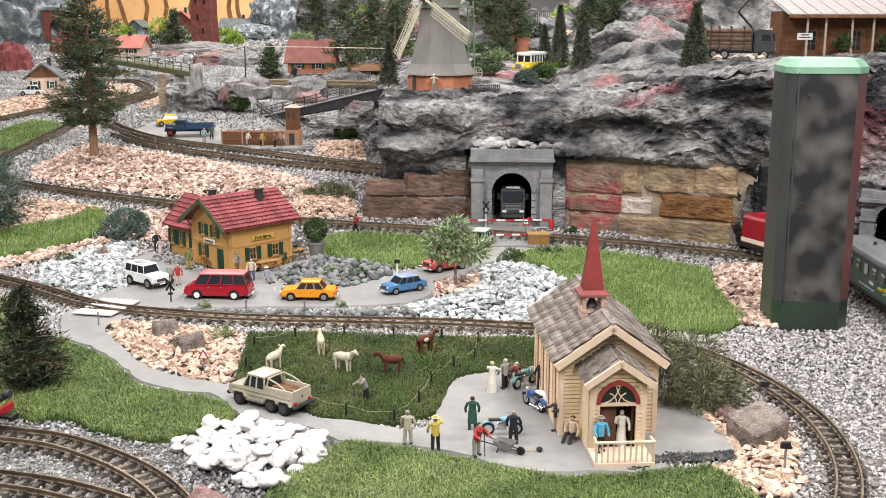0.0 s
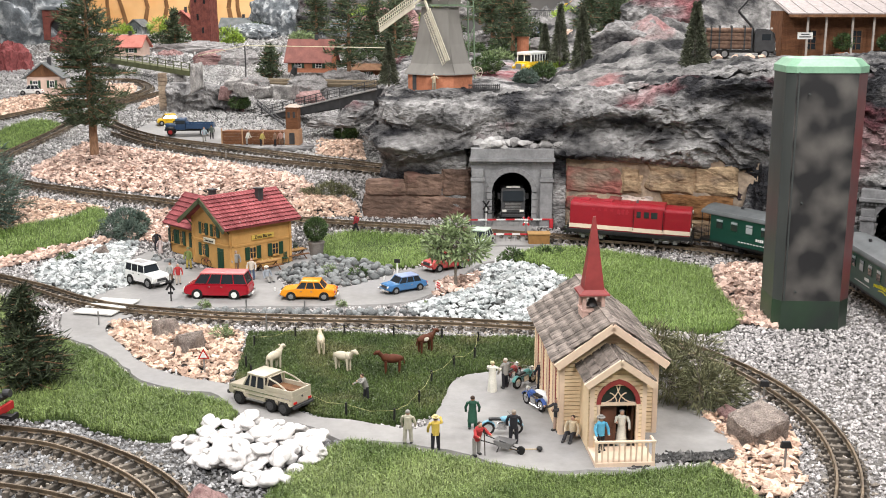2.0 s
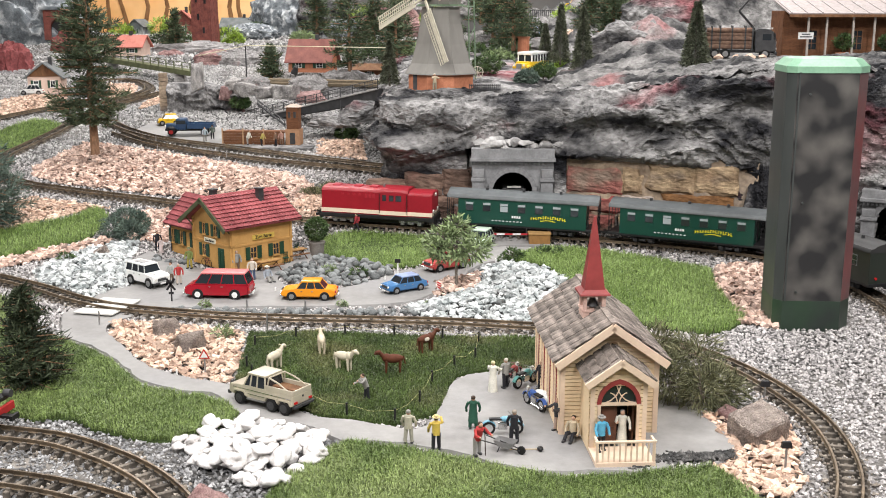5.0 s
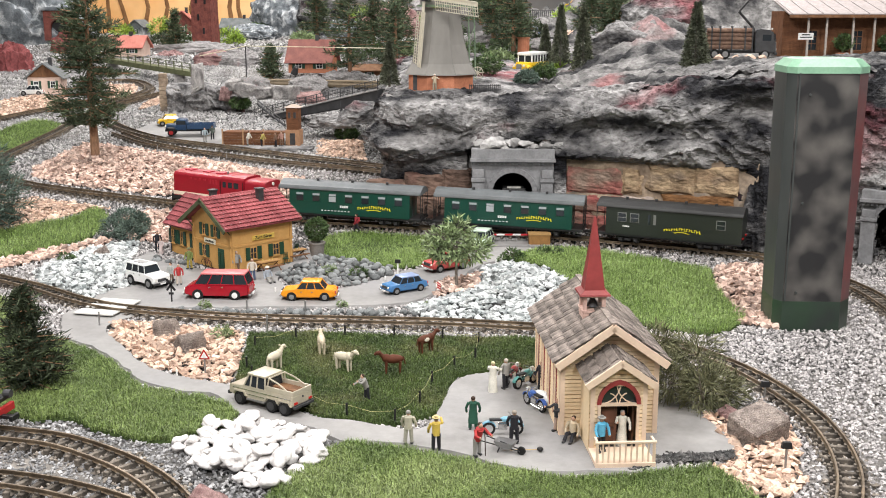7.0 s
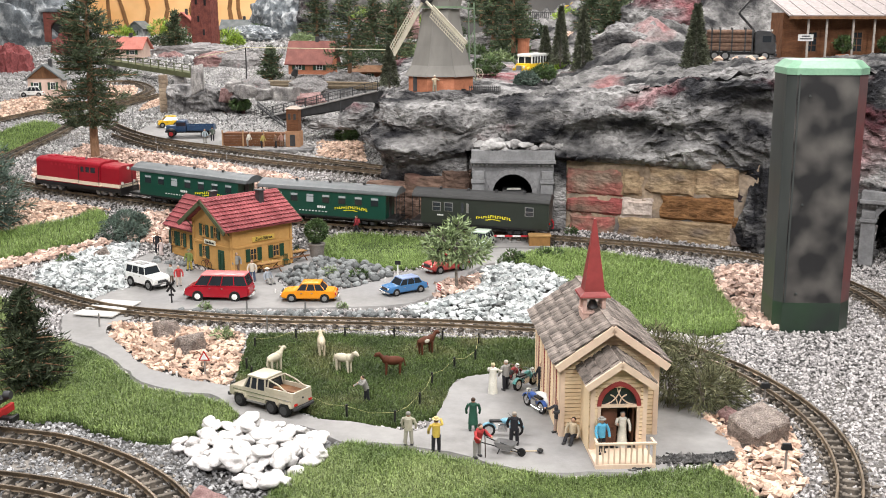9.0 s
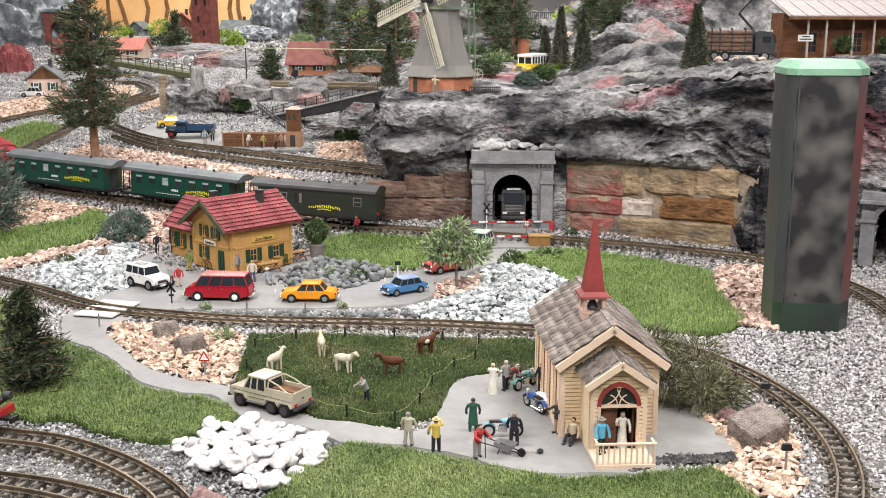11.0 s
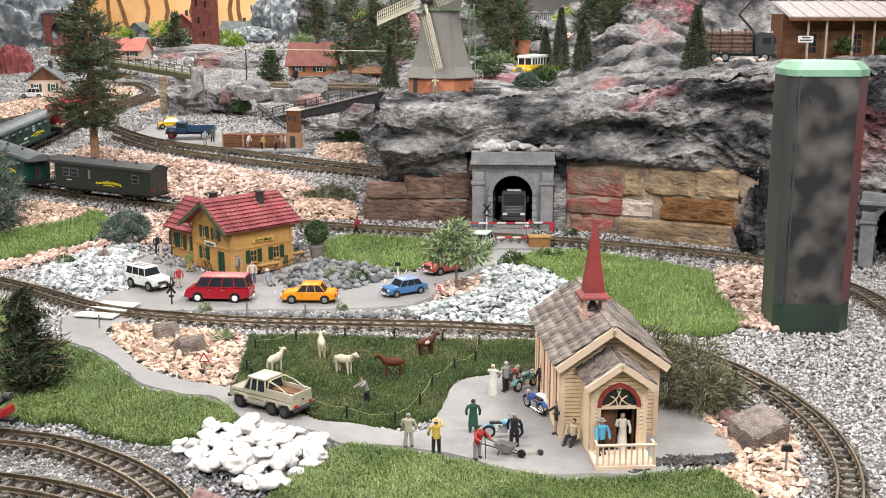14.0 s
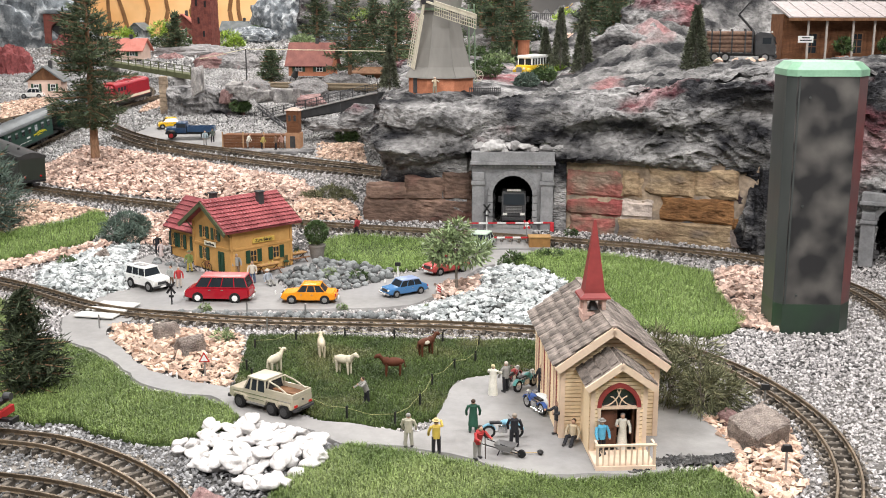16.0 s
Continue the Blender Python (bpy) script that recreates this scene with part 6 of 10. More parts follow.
car("hatchback_car", T(0.006, 3.290, R0, 0, 0, 216) @ Matrix.Scale(0.96, 4), "coral red hatchback car behind the small tree", 0.150, 0.066, P_CORAL, sedan_side(0.150, 0.014, 0.036, 0.031, 0.031),
    (-0.066, 0.034, -0.052, 0.014, 0.035, 0.062), (0.046, -0.046), 0.0125, group="cars on the station road")
car("sedan_car", T(0.125, 3.613, R0, 0, 0, 250), "pale mint sedan car waiting at the level crossing", 0.150, 0.066, P_MINT, sedan_side(0.150, 0.014, 0.036, 0.031, 0.031),
    (-0.060, 0.034, -0.046, 0.014, 0.035, 0.060), (0.046, -0.046), 0.0125, group="cars on the station road")
car("minibus", T(-0.637, 2.955, R0, 0, 0, 176), "red minibus with a pinkish roof on the station road", 0.185, 0.070, P_BUSRED,
    [(-0.0925, 0.014), (-0.0925, 0.040), (-0.088, 0.044), (0.062, 0.044), (0.088, 0.036), (0.0925, 0.030), (0.0925, 0.014), (0.07, 0.011), (-0.07, 0.011)],
    (-0.089, 0.064, -0.078, 0.042, 0.043, 0.074), (0.054, -0.052), 0.0135, "van", roof_mat=P_ROOFRED, bars=3, group="cars on the station road", hub=M_WHITEP)


def offroader():
    c = car("offroad_car", T(-0.878, 3.090, R0, 0, 0, -38) @ Matrix.Scale(0.82, 4), "white boxy off-road car parked on the station road", 0.165, 0.074, P_WHITE,
            [(-0.0825, 0.020), (-0.0825, 0.052), (0.020, 0.052), (0.030, 0.050), (0.078, 0.048), (0.0825, 0.044), (0.0825, 0.020), (0.06, 0.018), (-0.06, 0.018)],
            (-0.081, 0.030, -0.079, 0.020, 0.051, 0.080), (0.052, -0.050), 0.0175, "off-road car", trim=M_DARK, bars=2)
    bm = B()
    box(bm, 0.05, 0.03, 0.002, -0.03, 0, 0.0805)
    part("sunroof", bm, M_STEEL, c, "grey glass sunroof")
    bm = B()
    cyl(bm, 0.017, 0.010, -0.089, 0, 0.045, ax="x", seg=18)
    part("spare_wheel", bm, M_RUBBER, c)
    bm = B()
    box(bm, 0.03, 0.04, 0.002, 0.055, 0, 0.0495, bev=0.0005)
    part("bonnet_panel", bm, P_WHITE, c)
    return c


offroader()


def pickup():
    c = thing("pickup_truck", T(-0.357, 2.094, 0.006, 0, 0, 147) @ Matrix.Scale(0.74, 4), "sand-coloured three-axle pickup truck with an empty cargo bed", "pickup truck")
    L, W = 0.235, 0.080
    h = L / 2
    bm = B()
    prism(bm, [(-h, 0.030), (-h, 0.058), (-0.018, 0.058), (-0.018, 0.056), (0.055, 0.058), (0.062, 0.057), (0.112, 0.054), (h, 0.050), (h, 0.028), (0.09, 0.022), (-0.10, 0.022)], -W / 2, W / 2, bev=0.002)
    part("body", bm, P_SAND, c, smooth=True)
    bm = B()
    box(bm, 0.094, W - 0.012, 0.003, -0.066, 0, 0.0565)
    bed = part("cargo_bed", bm, M_WOOD, c, "brown timber bed floor")
    bm = B()
    for s in (-1, 1):
        box(bm, 0.098, 0.004, 0.014, -0.067, s * (W / 2 - 0.003), 0.057, bev=0.001)
    box(bm, 0.004, W - 0.004, 0.014, -h + 0.003, 0, 0.057, bev=0.001)
    part("bed_wall", bm, P_SAND, c)
    bm = B()
    box(bm, 0.08, 0.012, 0.008, -0.066, 0.012, 0.059)
    part("timber_plank", bm, M_WOOD, bed)
    x0, x1, zb, zr, wb, wt = -0.016, 0.062, 0.057, 0.090, W * 0.95, W * 0.82
    bm = B()
    lo = [bm.verts.new(p) for p in ((x0, -wb / 2, zb), (x1, -wb / 2, zb), (x1, wb / 2, zb), (x0, wb / 2, zb))]
    up = [bm.verts.new(p) for p in ((x0 + 0.004, -wt / 2, zr), (x1 - 0.016, -wt / 2, zr), (x1 - 0.016, wt / 2, zr), (x0 + 0.004, wt / 2, zr))]
    for k in range(4):
        bm.faces.new((lo[k], lo[(k + 1) % 4], up[(k + 1) % 4], up[k]))
    part("window_band", bm, M_GLASS, c)
    bm = B()
    box(bm, 0.066, wt + 0.006, 0.006, 0.017, 0, zr - 0.001, bev=0.002)
    part("roof", bm, P_SAND, c, smooth=True)
    bm = B()
    for s in (-1, 1):
        for xa, xb in ((x0, x0 + 0.004), (x0 + 0.03, x0 + 0.03), (x0 + 0.055, x0 + 0.052), (x1, x1 - 0.016)):
            rod(bm, (xa, s * wb / 2, zb), (xb, s * wt / 2, zr), 0.0026, 6)
    part("window_frame", bm, P_SAND, c)
    bm = B()
    for s in (-1, 1):
        pts = [(-0.022, s * 0.036, 0.060), (-0.026, s * 0.032, 0.092), (-0.060, s * 0.034, 0.084), (-0.100, s * 0.036, 0.066)]
        for a, b in zip(pts, pts[1:]):
            rod(bm, a, b, 0.0022, 8)
    rod(bm, (-0.026, -0.032, 0.092), (-0.026, 0.032, 0.092), 0.0022, 8)
    part("roll_bar", bm, P_SAND, c, "sand-coloured tubular roll bar")
    for x in (0.075, -0.042, -0.088):
        for s in (-1, 1):
            wheel(c, x, s * (W / 2 - 0.001), 0.0195, 0.016, s, M_DARK)
            bm = B()
            prism(bm, [(x - 0.026, 0.030), (x - 0.020, 0.043), (x + 0.020, 0.043), (x + 0.026, 0.030), (x + 0.021, 0.030), (x + 0.016, 0.039), (x - 0.016, 0.039), (x - 0.021, 0.030)], s * (W / 2 - 0.002), s * (W / 2 + 0.006))
            part("wheel_flare", bm, P_SAND, c)
    for s in (-1, 1):
        bm = B()
        box(bm, 0.065, 0.008, 0.004, 0.016, s * (W / 2 + 0.002), 0.020, bev=0.001)
        part("side_step", bm, M_STEEL, c)
        for z in (0.034, 0.046):
            bm = B()
            box(bm, L * 0.9, 0.0012, 0.002, -0.004, s * (W / 2 + 0.0008), z)
            part("rubbing_strip", bm, M_CHROME, c)
        bm = B()
        box(bm, 0.003, 0.012, 0.006, -h - 0.001, s * 0.030, 0.034)
        part("tail_light", bm, M_TAIL, c)
        bm = B()
        cyl(bm, 0.006, 0.004, h, s * 0.028, 0.042, ax="x")
        part("headlight", bm, M_LAMPGLASS, c)
    bm = B()
    box(bm, 0.010, W, 0.008, -h - 0.002, 0, 0.022, bev=0.002)
    box(bm, 0.010, W, 0.010, h + 0.002, 0, 0.022, bev=0.002)
    part("bumper", bm, M_DARK, c)
    bm = B()
    box(bm, 0.002, 0.024, 0.006, -h - 0.008, 0, 0.024)
    part("number_plate", bm, M_DARK, c)
    bm = B()
    cyl(bm, 0.003, 0.002, -h - 0.001, 0, 0.050, ax="x", seg=10)
    part("badge", bm, M_DARK, c)
    return c


pickup()


def lorry():
    c = thing("lorry", T(-1.259, 5.320, land(5.4), 0, 0, 184), "old navy blue bonneted lorry beside the loading dock", "lorry")
    bm = B()
    box(bm, 0.23, 0.05, 0.010, 0, 0, 0.022)
    part("chassis", bm, M_BLACK, c)
    bm = B()
    box(bm, 0.055, 0.052, 0.030, 0.085, 0, 0.028, bev=0.006)
    part("bonnet", bm, P_NAVY, c, smooth=True)
    bm = B()
    box(bm, 0.050, 0.070, 0.055, 0.035, 0, 0.028, bev=0.006)
    part("cab", bm, P_NAVY, c, smooth=True)
    bm = B()
    box(bm, 0.046, 0.072, 0.018, 0.036, 0, 0.056)
    part("window_band", bm, M_GLASS, c)
    bm = B()
    box(bm, 0.13, 0.078, 0.004, -0.058, 0, 0.034)
    for s in (-1, 1):
        box(bm, 0.13, 0.003, 0.024, -0.058, s * 0.038, 0.036)
    box(bm, 0.003, 0.078, 0.024, -0.122, 0, 0.036)
    box(bm, 0.003, 0.078, 0.03, 0.006, 0, 0.036)
    part("bed", bm, P_NAVY, c)
    for x in (0.085, -0.075):
        for s in (-1, 1):
            wheel(c, x, s * 0.034, 0.017, 0.012, s, colour((0.35, 0.03, 0.03)))
    for s in (-1, 1):
        bm = B()
        ball(bm, 0.022, 0.010, 0.010, 0.085, s * 0.034, 0.036, sub=2)
        part("mudguard", bm, M_BLACK, c)
        bm = B()
        cyl(bm, 0.006, 0.006, 0.112, s * 0.024, 0.046, ax="x")
        part("headlight", bm, M_LAMPGLASS, c)
    return c


lorry()
car("small_car", T(-1.425, 5.568, land(5.568) + 0.005, 0, 0, 200), "small yellow car parked behind the lorry", 0.11, 0.06, P_YELLOW, sedan_side(0.11, 0.014, 0.034, 0.031, 0.03), (-0.05, 0.03, -0.036, 0.012, 0.034, 0.056), (0.034, -0.034), 0.0115)
car("small_car", T(-2.438, 6.426, land(6.42), 0, 0, 176), "small white rounded car beside the far cottage", 0.145, 0.062, P_WHITE, sedan_side(0.145, 0.014, 0.036, 0.030, 0.026), (-0.060, 0.032, -0.036, 0.012, 0.035, 0.062), (0.046, -0.046), 0.013)


def box_truck_front(m, label, logs):
    """A heavy black truck; with logs on its bed, or the cab and a dark box."""
    c = thing("timber_truck" if logs else "heavy_truck", m, label, "truck")
    L = 0.30
    bm = B()
    box(bm, L, 0.05, 0.012, 0, 0, 0.024)
    part("chassis", bm, M_BLACK, c)
    bm = B()
    prism(bm, [(0.062, 0.028), (0.062, 0.118), (0.074, 0.128), (0.130, 0.122), (0.147, 0.074), (0.150, 0.028)], -0.044, 0.044, bev=0.004)
    part("cab", bm, M_DARK, c, smooth=True)
    bm = B()
    prism(bm, [(0.134, 0.113), (0.149, 0.077), (0.150, 0.077), (0.136, 0.114)], -0.038, 0.038, m=T(0.0015, 0, 0))
    part("windscreen", bm, M_GLASS, c)
    for s in (-1, 1):
        bm = B()
        box(bm, 0.036, 0.002, 0.026, 0.110, s * 0.0445, 0.078)
        part("side_window", bm, M_GLASS, c)
        bm = B()
        box(bm, 0.004, 0.010, 0.022, 0.142, s * 0.052, 0.085, bev=0.001)
        part("mirror", bm, M_BLACK, c)
        bm = B()
        box(bm, 0.003, 0.016, 0.008, 0.150, s * 0.032, 0.038)
        part("headlight", bm, M_LAMPGLASS, c)
    for k in range(5):
        bm = B()
        box(bm, 0.004, 0.060, 0.003, 0.1495, 0, 0.046 + k * 0.0055)
        part("grille_bar", bm, M_STEEL, c)
    bm = B()
    box(bm, 0.010, 0.086, 0.012, 0.150, 0, 0.018, bev=0.002)
    part("bumper", bm, M_DARK, c)
    bm = B()
    box(bm, 0.004, 0.05, 0.007, 0.132, 0, 0.124)
    part("roof_sign", bm, M_LAMPGLASS, c)
    for x in (0.105, -0.060, -0.105):
        for s in (-1, 1):
            wheel(c, x, s * 0.038, 0.020, 0.014, s, M_STEEL)
    if logs:
        r = random.Random(2)
        for row in range(5):
            for k in range(4):
                bm = B()
                cyl(bm, r.uniform(0.0085, 0.0105), 0.185, -0.045 + r.uniform(-0.006, 0.006), -0.033 + k * 0.021 + 0.005 * (row % 2), 0.050 + row * 0.0175, ax="x", seg=10)
                part("log", bm, mat("log_bark", (0.22, 0.14, 0.10), (0.13, 0.08, 0.06), 60, 0.8, fine=0.3) if row == k == 0 else bpy.data.materials["log_bark"], c)
        for x in (-0.12, -0.085, -0.035, 0.02, 0.05):
            for s in (-1, 1):
                bm = B()
                box(bm, 0.006, 0.005, 0.105, x, s * 0.047, 0.034)
                part("stake", bm, M_DARK, c)
        bm = B()
        rod(bm, (0.055, 0, 0.036), (0.055, 0, 0.13), 0.006)
        rod(bm, (0.055, 0, 0.13), (-0.01, 0.0, 0.20), 0.005)
        rod(bm, (-0.01, 0, 0.20), (0.04, 0, 0.26), 0.004)
        part("loading_crane", bm, M_BLACK, c, "black folding crane arm")
    else:
        bm = B()
        box(bm, 0.19, 0.086, 0.085, -0.045, 0, 0.038, bev=0.002)
        part("box_body", bm, M_DARK, c)
    return c


box_truck_front(T(1.286, 4.750, 0.597, 0, 0, -12), "black timber truck loaded with logs on the plateau", True)
box_truck_front(T(0.262, 4.03, 0.04, 0, 0, -92), "black heavy truck waiting inside the tunnel mouth", False)


def old_bus():
    c = thing("old_bus", T(0.449, 5.600, 0.487, 0, 0, -120), "yellow and white bonneted vintage bus", "bus")
    bm = B()
    box(bm, 0.24, 0.080, 0.040, -0.02, 0, 0.020, bev=0.008)
    part("body", bm, P_YELLOW, c, smooth=True)
    bm = B()
    box(bm, 0.05, 0.054, 0.030, 0.115, 0, 0.022, bev=0.008)
    part("bonnet", bm, P_YELLOW, c, smooth=True)
    bm = B()
    box(bm, 0.205, 0.076, 0.034, -0.03, 0, 0.060)
    part("window_band", bm, M_GLASS, c)
    bm = B()
    box(bm, 0.220, 0.082, 0.016, -0.028, 0, 0.092, bev=0.007)
    part("roof", bm, P_WHITE, c, smooth=True)
    bm = B()
    for s in (-1, 1):
        for k in range(7):
            box(bm, 0.005, 0.003, 0.036, -0.128 + k * 0.033, s * 0.039, 0.058)
    for y in (-0.037, 0, 0.037):
        box(bm, 0.003, 0.005, 0.036, 0.073, y, 0.058)
    part("window_frame", bm, P_WHITE, c)
    for x in (0.105, -0.09):
        for s in (-1, 1):
            wheel(c, x, s * 0.036, 0.018, 0.012, s, P_WHITE)
            bm = B()
            ball(bm, 0.026, 0.010, 0.014, x, s * 0.038, 0.032, sub=2)
            part("mudguard", bm, P_YELLOW, c, smooth=True)
    bm = B()
    box(bm, 0.004, 0.03, 0.026, 0.141, 0, 0.026, bev=0.003)
    part("radiator", bm, M_STEEL, c)
    for s in (-1, 1):
        bm = B()
        cyl(bm, 0.006, 0.006, 0.138, s * 0.026, 0.044, ax="x")
        part("headlight", bm, M_LAMPGLASS, c)
    return c


old_bus()
car("blue_van", T(0.672, 7.600, 0.607, 0, 0, 185), "pale blue flatbed van among the far trees", 0.26, 0.09, P_PALEBLUE, [(-0.13, 0.02), (-0.13, 0.05), (0.13, 0.05), (0.13, 0.02)], (0.02, 0.12, 0.03, 0.11, 0.05, 0.09), (0.08, -0.08), 0.018, "van")
car("small_car", T(0.997, 8.400, 0.820, 0, 0, 176), "small bright yellow car on the far road", 0.15, 0.065, P_YELLOW, sedan_side(0.15, 0.014, 0.036, 0.032, 0.028), (-0.052, 0.036, -0.034, 0.018, 0.035, 0.058), (0.046, -0.046), 0.013)


def steam_engine():
    """Only the front of it reaches into view."""
    c = thing("steam_locomotive", T(-0.972, 1.955, 0.020, 0, 0, -9), "black steam locomotive with red wheels and buffer beam", "locomotive")
    bm = B()
    cyl(bm, 0.034, 0.20, 0, 0, 0.080, ax="x", seg=24)
    part("boiler", bm, M_BLACK, c, smooth=True)
    bm = B()
    cyl(bm, 0.035, 0.012, 0.103, 0, 0.080, ax="x", seg=24)
    cyl(bm, 0.022, 0.006, 0.112, 0, 0.080, ax="x", seg=20)
    part("smokebox_door", bm, M_DARK, c)
    bm = B()
    cyl(bm, 0.011, 0.045, 0.075, 0, 0.108, r2=0.014)
    part("chimney", bm, M_BLACK, c)
    bm = B()
    box(bm, 0.24, 0.084, 0.008, 0, 0, 0.044, bev=0.001)
    part("running_plate", bm, M_BLACK, c)
    bm = B()
    box(bm, 0.008, 0.094, 0.015, 0.124, 0, 0.022, bev=0.001)
    part("buffer_beam", bm, colour((0.40, 0.03, 0.03)), c, "red buffer beam")
    for s in (-1, 1):
        bm = B()
        cyl(bm, 0.008, 0.014, 0.126, s * 0.030, 0.058, ax="x", seg=14)
        part("lamp", bm, M_DARK, c)
        bm = B()
        cyl(bm, 0.012, 0.045, 0.070, s * 0.040, 0.032, ax="x", seg=14)
        part("cylinder", bm, M_BLACK, c)
        for x in (0.08, 0.02, -0.04, -0.09):
            bm = B()
            cyl(bm, 0.019, 0.006, x, s * 0.026, 0.019, ax="y", seg=20)
            part("wheel", bm, colour((0.35, 0.03, 0.03)), c)
        bm = B()
        rod(bm, (0.08, s * 0.034, 0.022), (-0.06, s * 0.034, 0.016), 0.002)
        part("coupling_rod", bm, M_STEEL, c)
    bm = B()
    box(bm, 0.07, 0.088, 0.085, -0.11, 0, 0.048, bev=0.002)
    part("cab", bm, M_BLACK, c)
    bm = B()
    cyl(bm, 0.009, 0.012, 0.118, 0, 0.128, ax="x", seg=14)
    part("top_lamp", bm, M_STEEL, c)
    coupler(c, 0.126, 1)
    return c


steam_engine()

# ---- trees and shrubs ----
M_NEEDLE = mat("pine_needle", (0.11, 0.14, 0.078), (0.042, 0.058, 0.036), 20, 0.6, fine=0.2, spread=0.5, island=True)
M_NEEDLEDARK = mat("dark_shrub_needle", (0.06, 0.075, 0.042), (0.022, 0.03, 0.018), 20, 0.6, fine=0.2, spread=0.6, island=True)
M_BLUENEEDLE = mat("blue_grey_needle", (0.14, 0.185, 0.15), (0.07, 0.10, 0.085), 20, 0.6, fine=0.2, spread=0.5, island=True)
M_FIR = mat("model_fir_flock", (0.14, 0.15, 0.10), (0.06, 0.068, 0.047), 30, 0.8, fine=0.3, spread=0.6, island=True)
M_LEAF = mat("box_leaf", (0.095, 0.15, 0.05), (0.032, 0.058, 0.02), 30, 0.5, fine=0.2, spread=0.55, island=True)
M_LEAFPALE = mat("grey_green_leaf", (0.27, 0.34, 0.17), (0.15, 0.20, 0.09), 30, 0.5, fine=0.2, spread=0.5, island=True)
M_LEAFBRIGHT = mat("yellow_green_leaf", (0.33, 0.44, 0.07), (0.18, 0.28, 0.04), 30, 0.5, fine=0.2, spread=0.5, island=True)
M_LEAFDRY = mat("dry_heather_leaf", (0.20, 0.20, 0.115), (0.07, 0.075, 0.04), 30, 0.7, fine=0.2, spread=0.55, island=True)
M_BARK = mat("orange_pine_bark", (0.34, 0.20, 0.12), (0.17, 0.10, 0.065), 40, 0.85, fine=0.35, bump=0.8, stretch=(1, 1, 0.3))
M_GREYBARK = mat("grey_bark", (0.24, 0.21, 0.18), (0.13, 0.11, 0.095), 40, 0.85, fine=0.3, bump=0.6)
M_TERRACOTTA = mat("grey_planter", (0.24, 0.22, 0.20), (0.17, 0.155, 0.145), 30, 0.7, fine=0.2)


def unit(n):
    v = rng.normal(0, 1, (n, 3))
    return v / np.linalg.norm(v, axis=1)[:, None]


def needles(base, d, length, width):
    """Thin pointed leaves: one kite of two triangles each."""
    n = len(base)
    side = np.cross(d, unit(n))
    side /= np.linalg.norm(side, axis=1)[:, None] + 1e-9
    L, w = np.broadcast_to(length, n)[:, None], np.broadcast_to(width, n)[:, None]
    v = np.stack([base, base + d * L * 0.5 + side * w / 2, base + d * L, base + d * L * 0.5 - side * w / 2], 1)
    k = np.arange(n)[:, None] * 4
    return v.reshape(-1, 3), np.concatenate([k + [[0, 1, 2]], k + [[0, 2, 3]]])


def tufts(centres, out, per, length, width, spread):
    """Bunches of needles about each twig end; out: the twigs' directions."""
    c = np.repeat(centres, per, 0)
    o = np.repeat(out, per, 0)
    d = o + unit(len(c)) * spread
    d /= np.linalg.norm(d, axis=1)[:, None]
    back = rng.uniform(0, 1, len(c))[:, None] * np.repeat(np.linalg.norm(out, axis=1), per)[:, None]
    return needles(c - o * back * 0.05, d, length * rng.uniform(0.6, 1.3, len(c)), width * rng.uniform(0.7, 1.3, len(c)))


def trunk(parent, h, r0, r1, material, lean=0.02, name="trunk"):
    bm = B()
    r = random.Random(int(h * 1000))
    p = Vector((0, 0, -0.01))
    n = 7
    for k in range(n):
        q = Vector((r.uniform(-1, 1) * lean * h * 0.3, r.uniform(-1, 1) * lean * h * 0.3, (k + 1) * h / n))
        rod(bm, p, q, r0 + (r1 - r0) * k / n, 9, r2=r0 + (r1 - r0) * (k + 1) / n)
        p = q
    return part(name, bm, material, parent, smooth=True)


def limbs(parent, ends, r, material):
    bm = B()
    for a, b in ends:
        rod(bm, a, b, r, 5, r2=r * 0.3)
    tagged(part("limb", bm, material, parent), kind="stuff")


def conifer(m, h, rad, label, bare=0.3, layers=16, per=9, nl=0.028, nw=0.0035, needle=M_NEEDLE, bark=M_BARK, tr=0.016, droop=-0.1, name="pine_tree", dense=1.0, group=""):
    t = thing(name, m, label, "tree", group)
    trunk(t, h * 0.97, tr, tr * 0.25, bark)
    ends, cs, ds = [], [], []
    for k in range(layers):
        f = k / (layers - 1)
        z = h * (bare + (1 - bare) * f)
        rr = rad * (math.sin(min(1, (1 - f) * 1.25 + 0.10) * math.pi / 2)) * rng.uniform(0.75, 1.12)
        for j in range(int(rng.integers(4, 7))):
            a = rng.uniform(0, 2 * math.pi)
            L = rr * rng.uniform(0.6, 1.1)
            d = np.array([math.cos(a), math.sin(a), droop + 0.35 * f])
            s = np.array([0, 0, z])
            e = s + d * L
            ends.append((s, e))
            n = max(4, int(L / 0.012 * dense))
            for u in np.linspace(0.22, 1, n):
                side = np.array([-d[1], d[0], 0]) * rng.uniform(-0.42, 0.42) * (1.15 - u) * L * 1.6
                cs.append(s + d * L * u + side + [0, 0, rng.uniform(-0.006, 0.012)])
                ds.append(d * 0.8 + np.sign(rng.uniform(-1, 1)) * np.array([-d[1], d[0], 0]) * 0.5 + [0, 0, 0.35])
    limbs(t, ends, tr * 0.28, bark)
    v, f = tufts(np.array(cs), np.array(ds), per, nl, nw, 0.75)
    part("crown", raw_mesh("crown", v, f), needle, t)
    return t


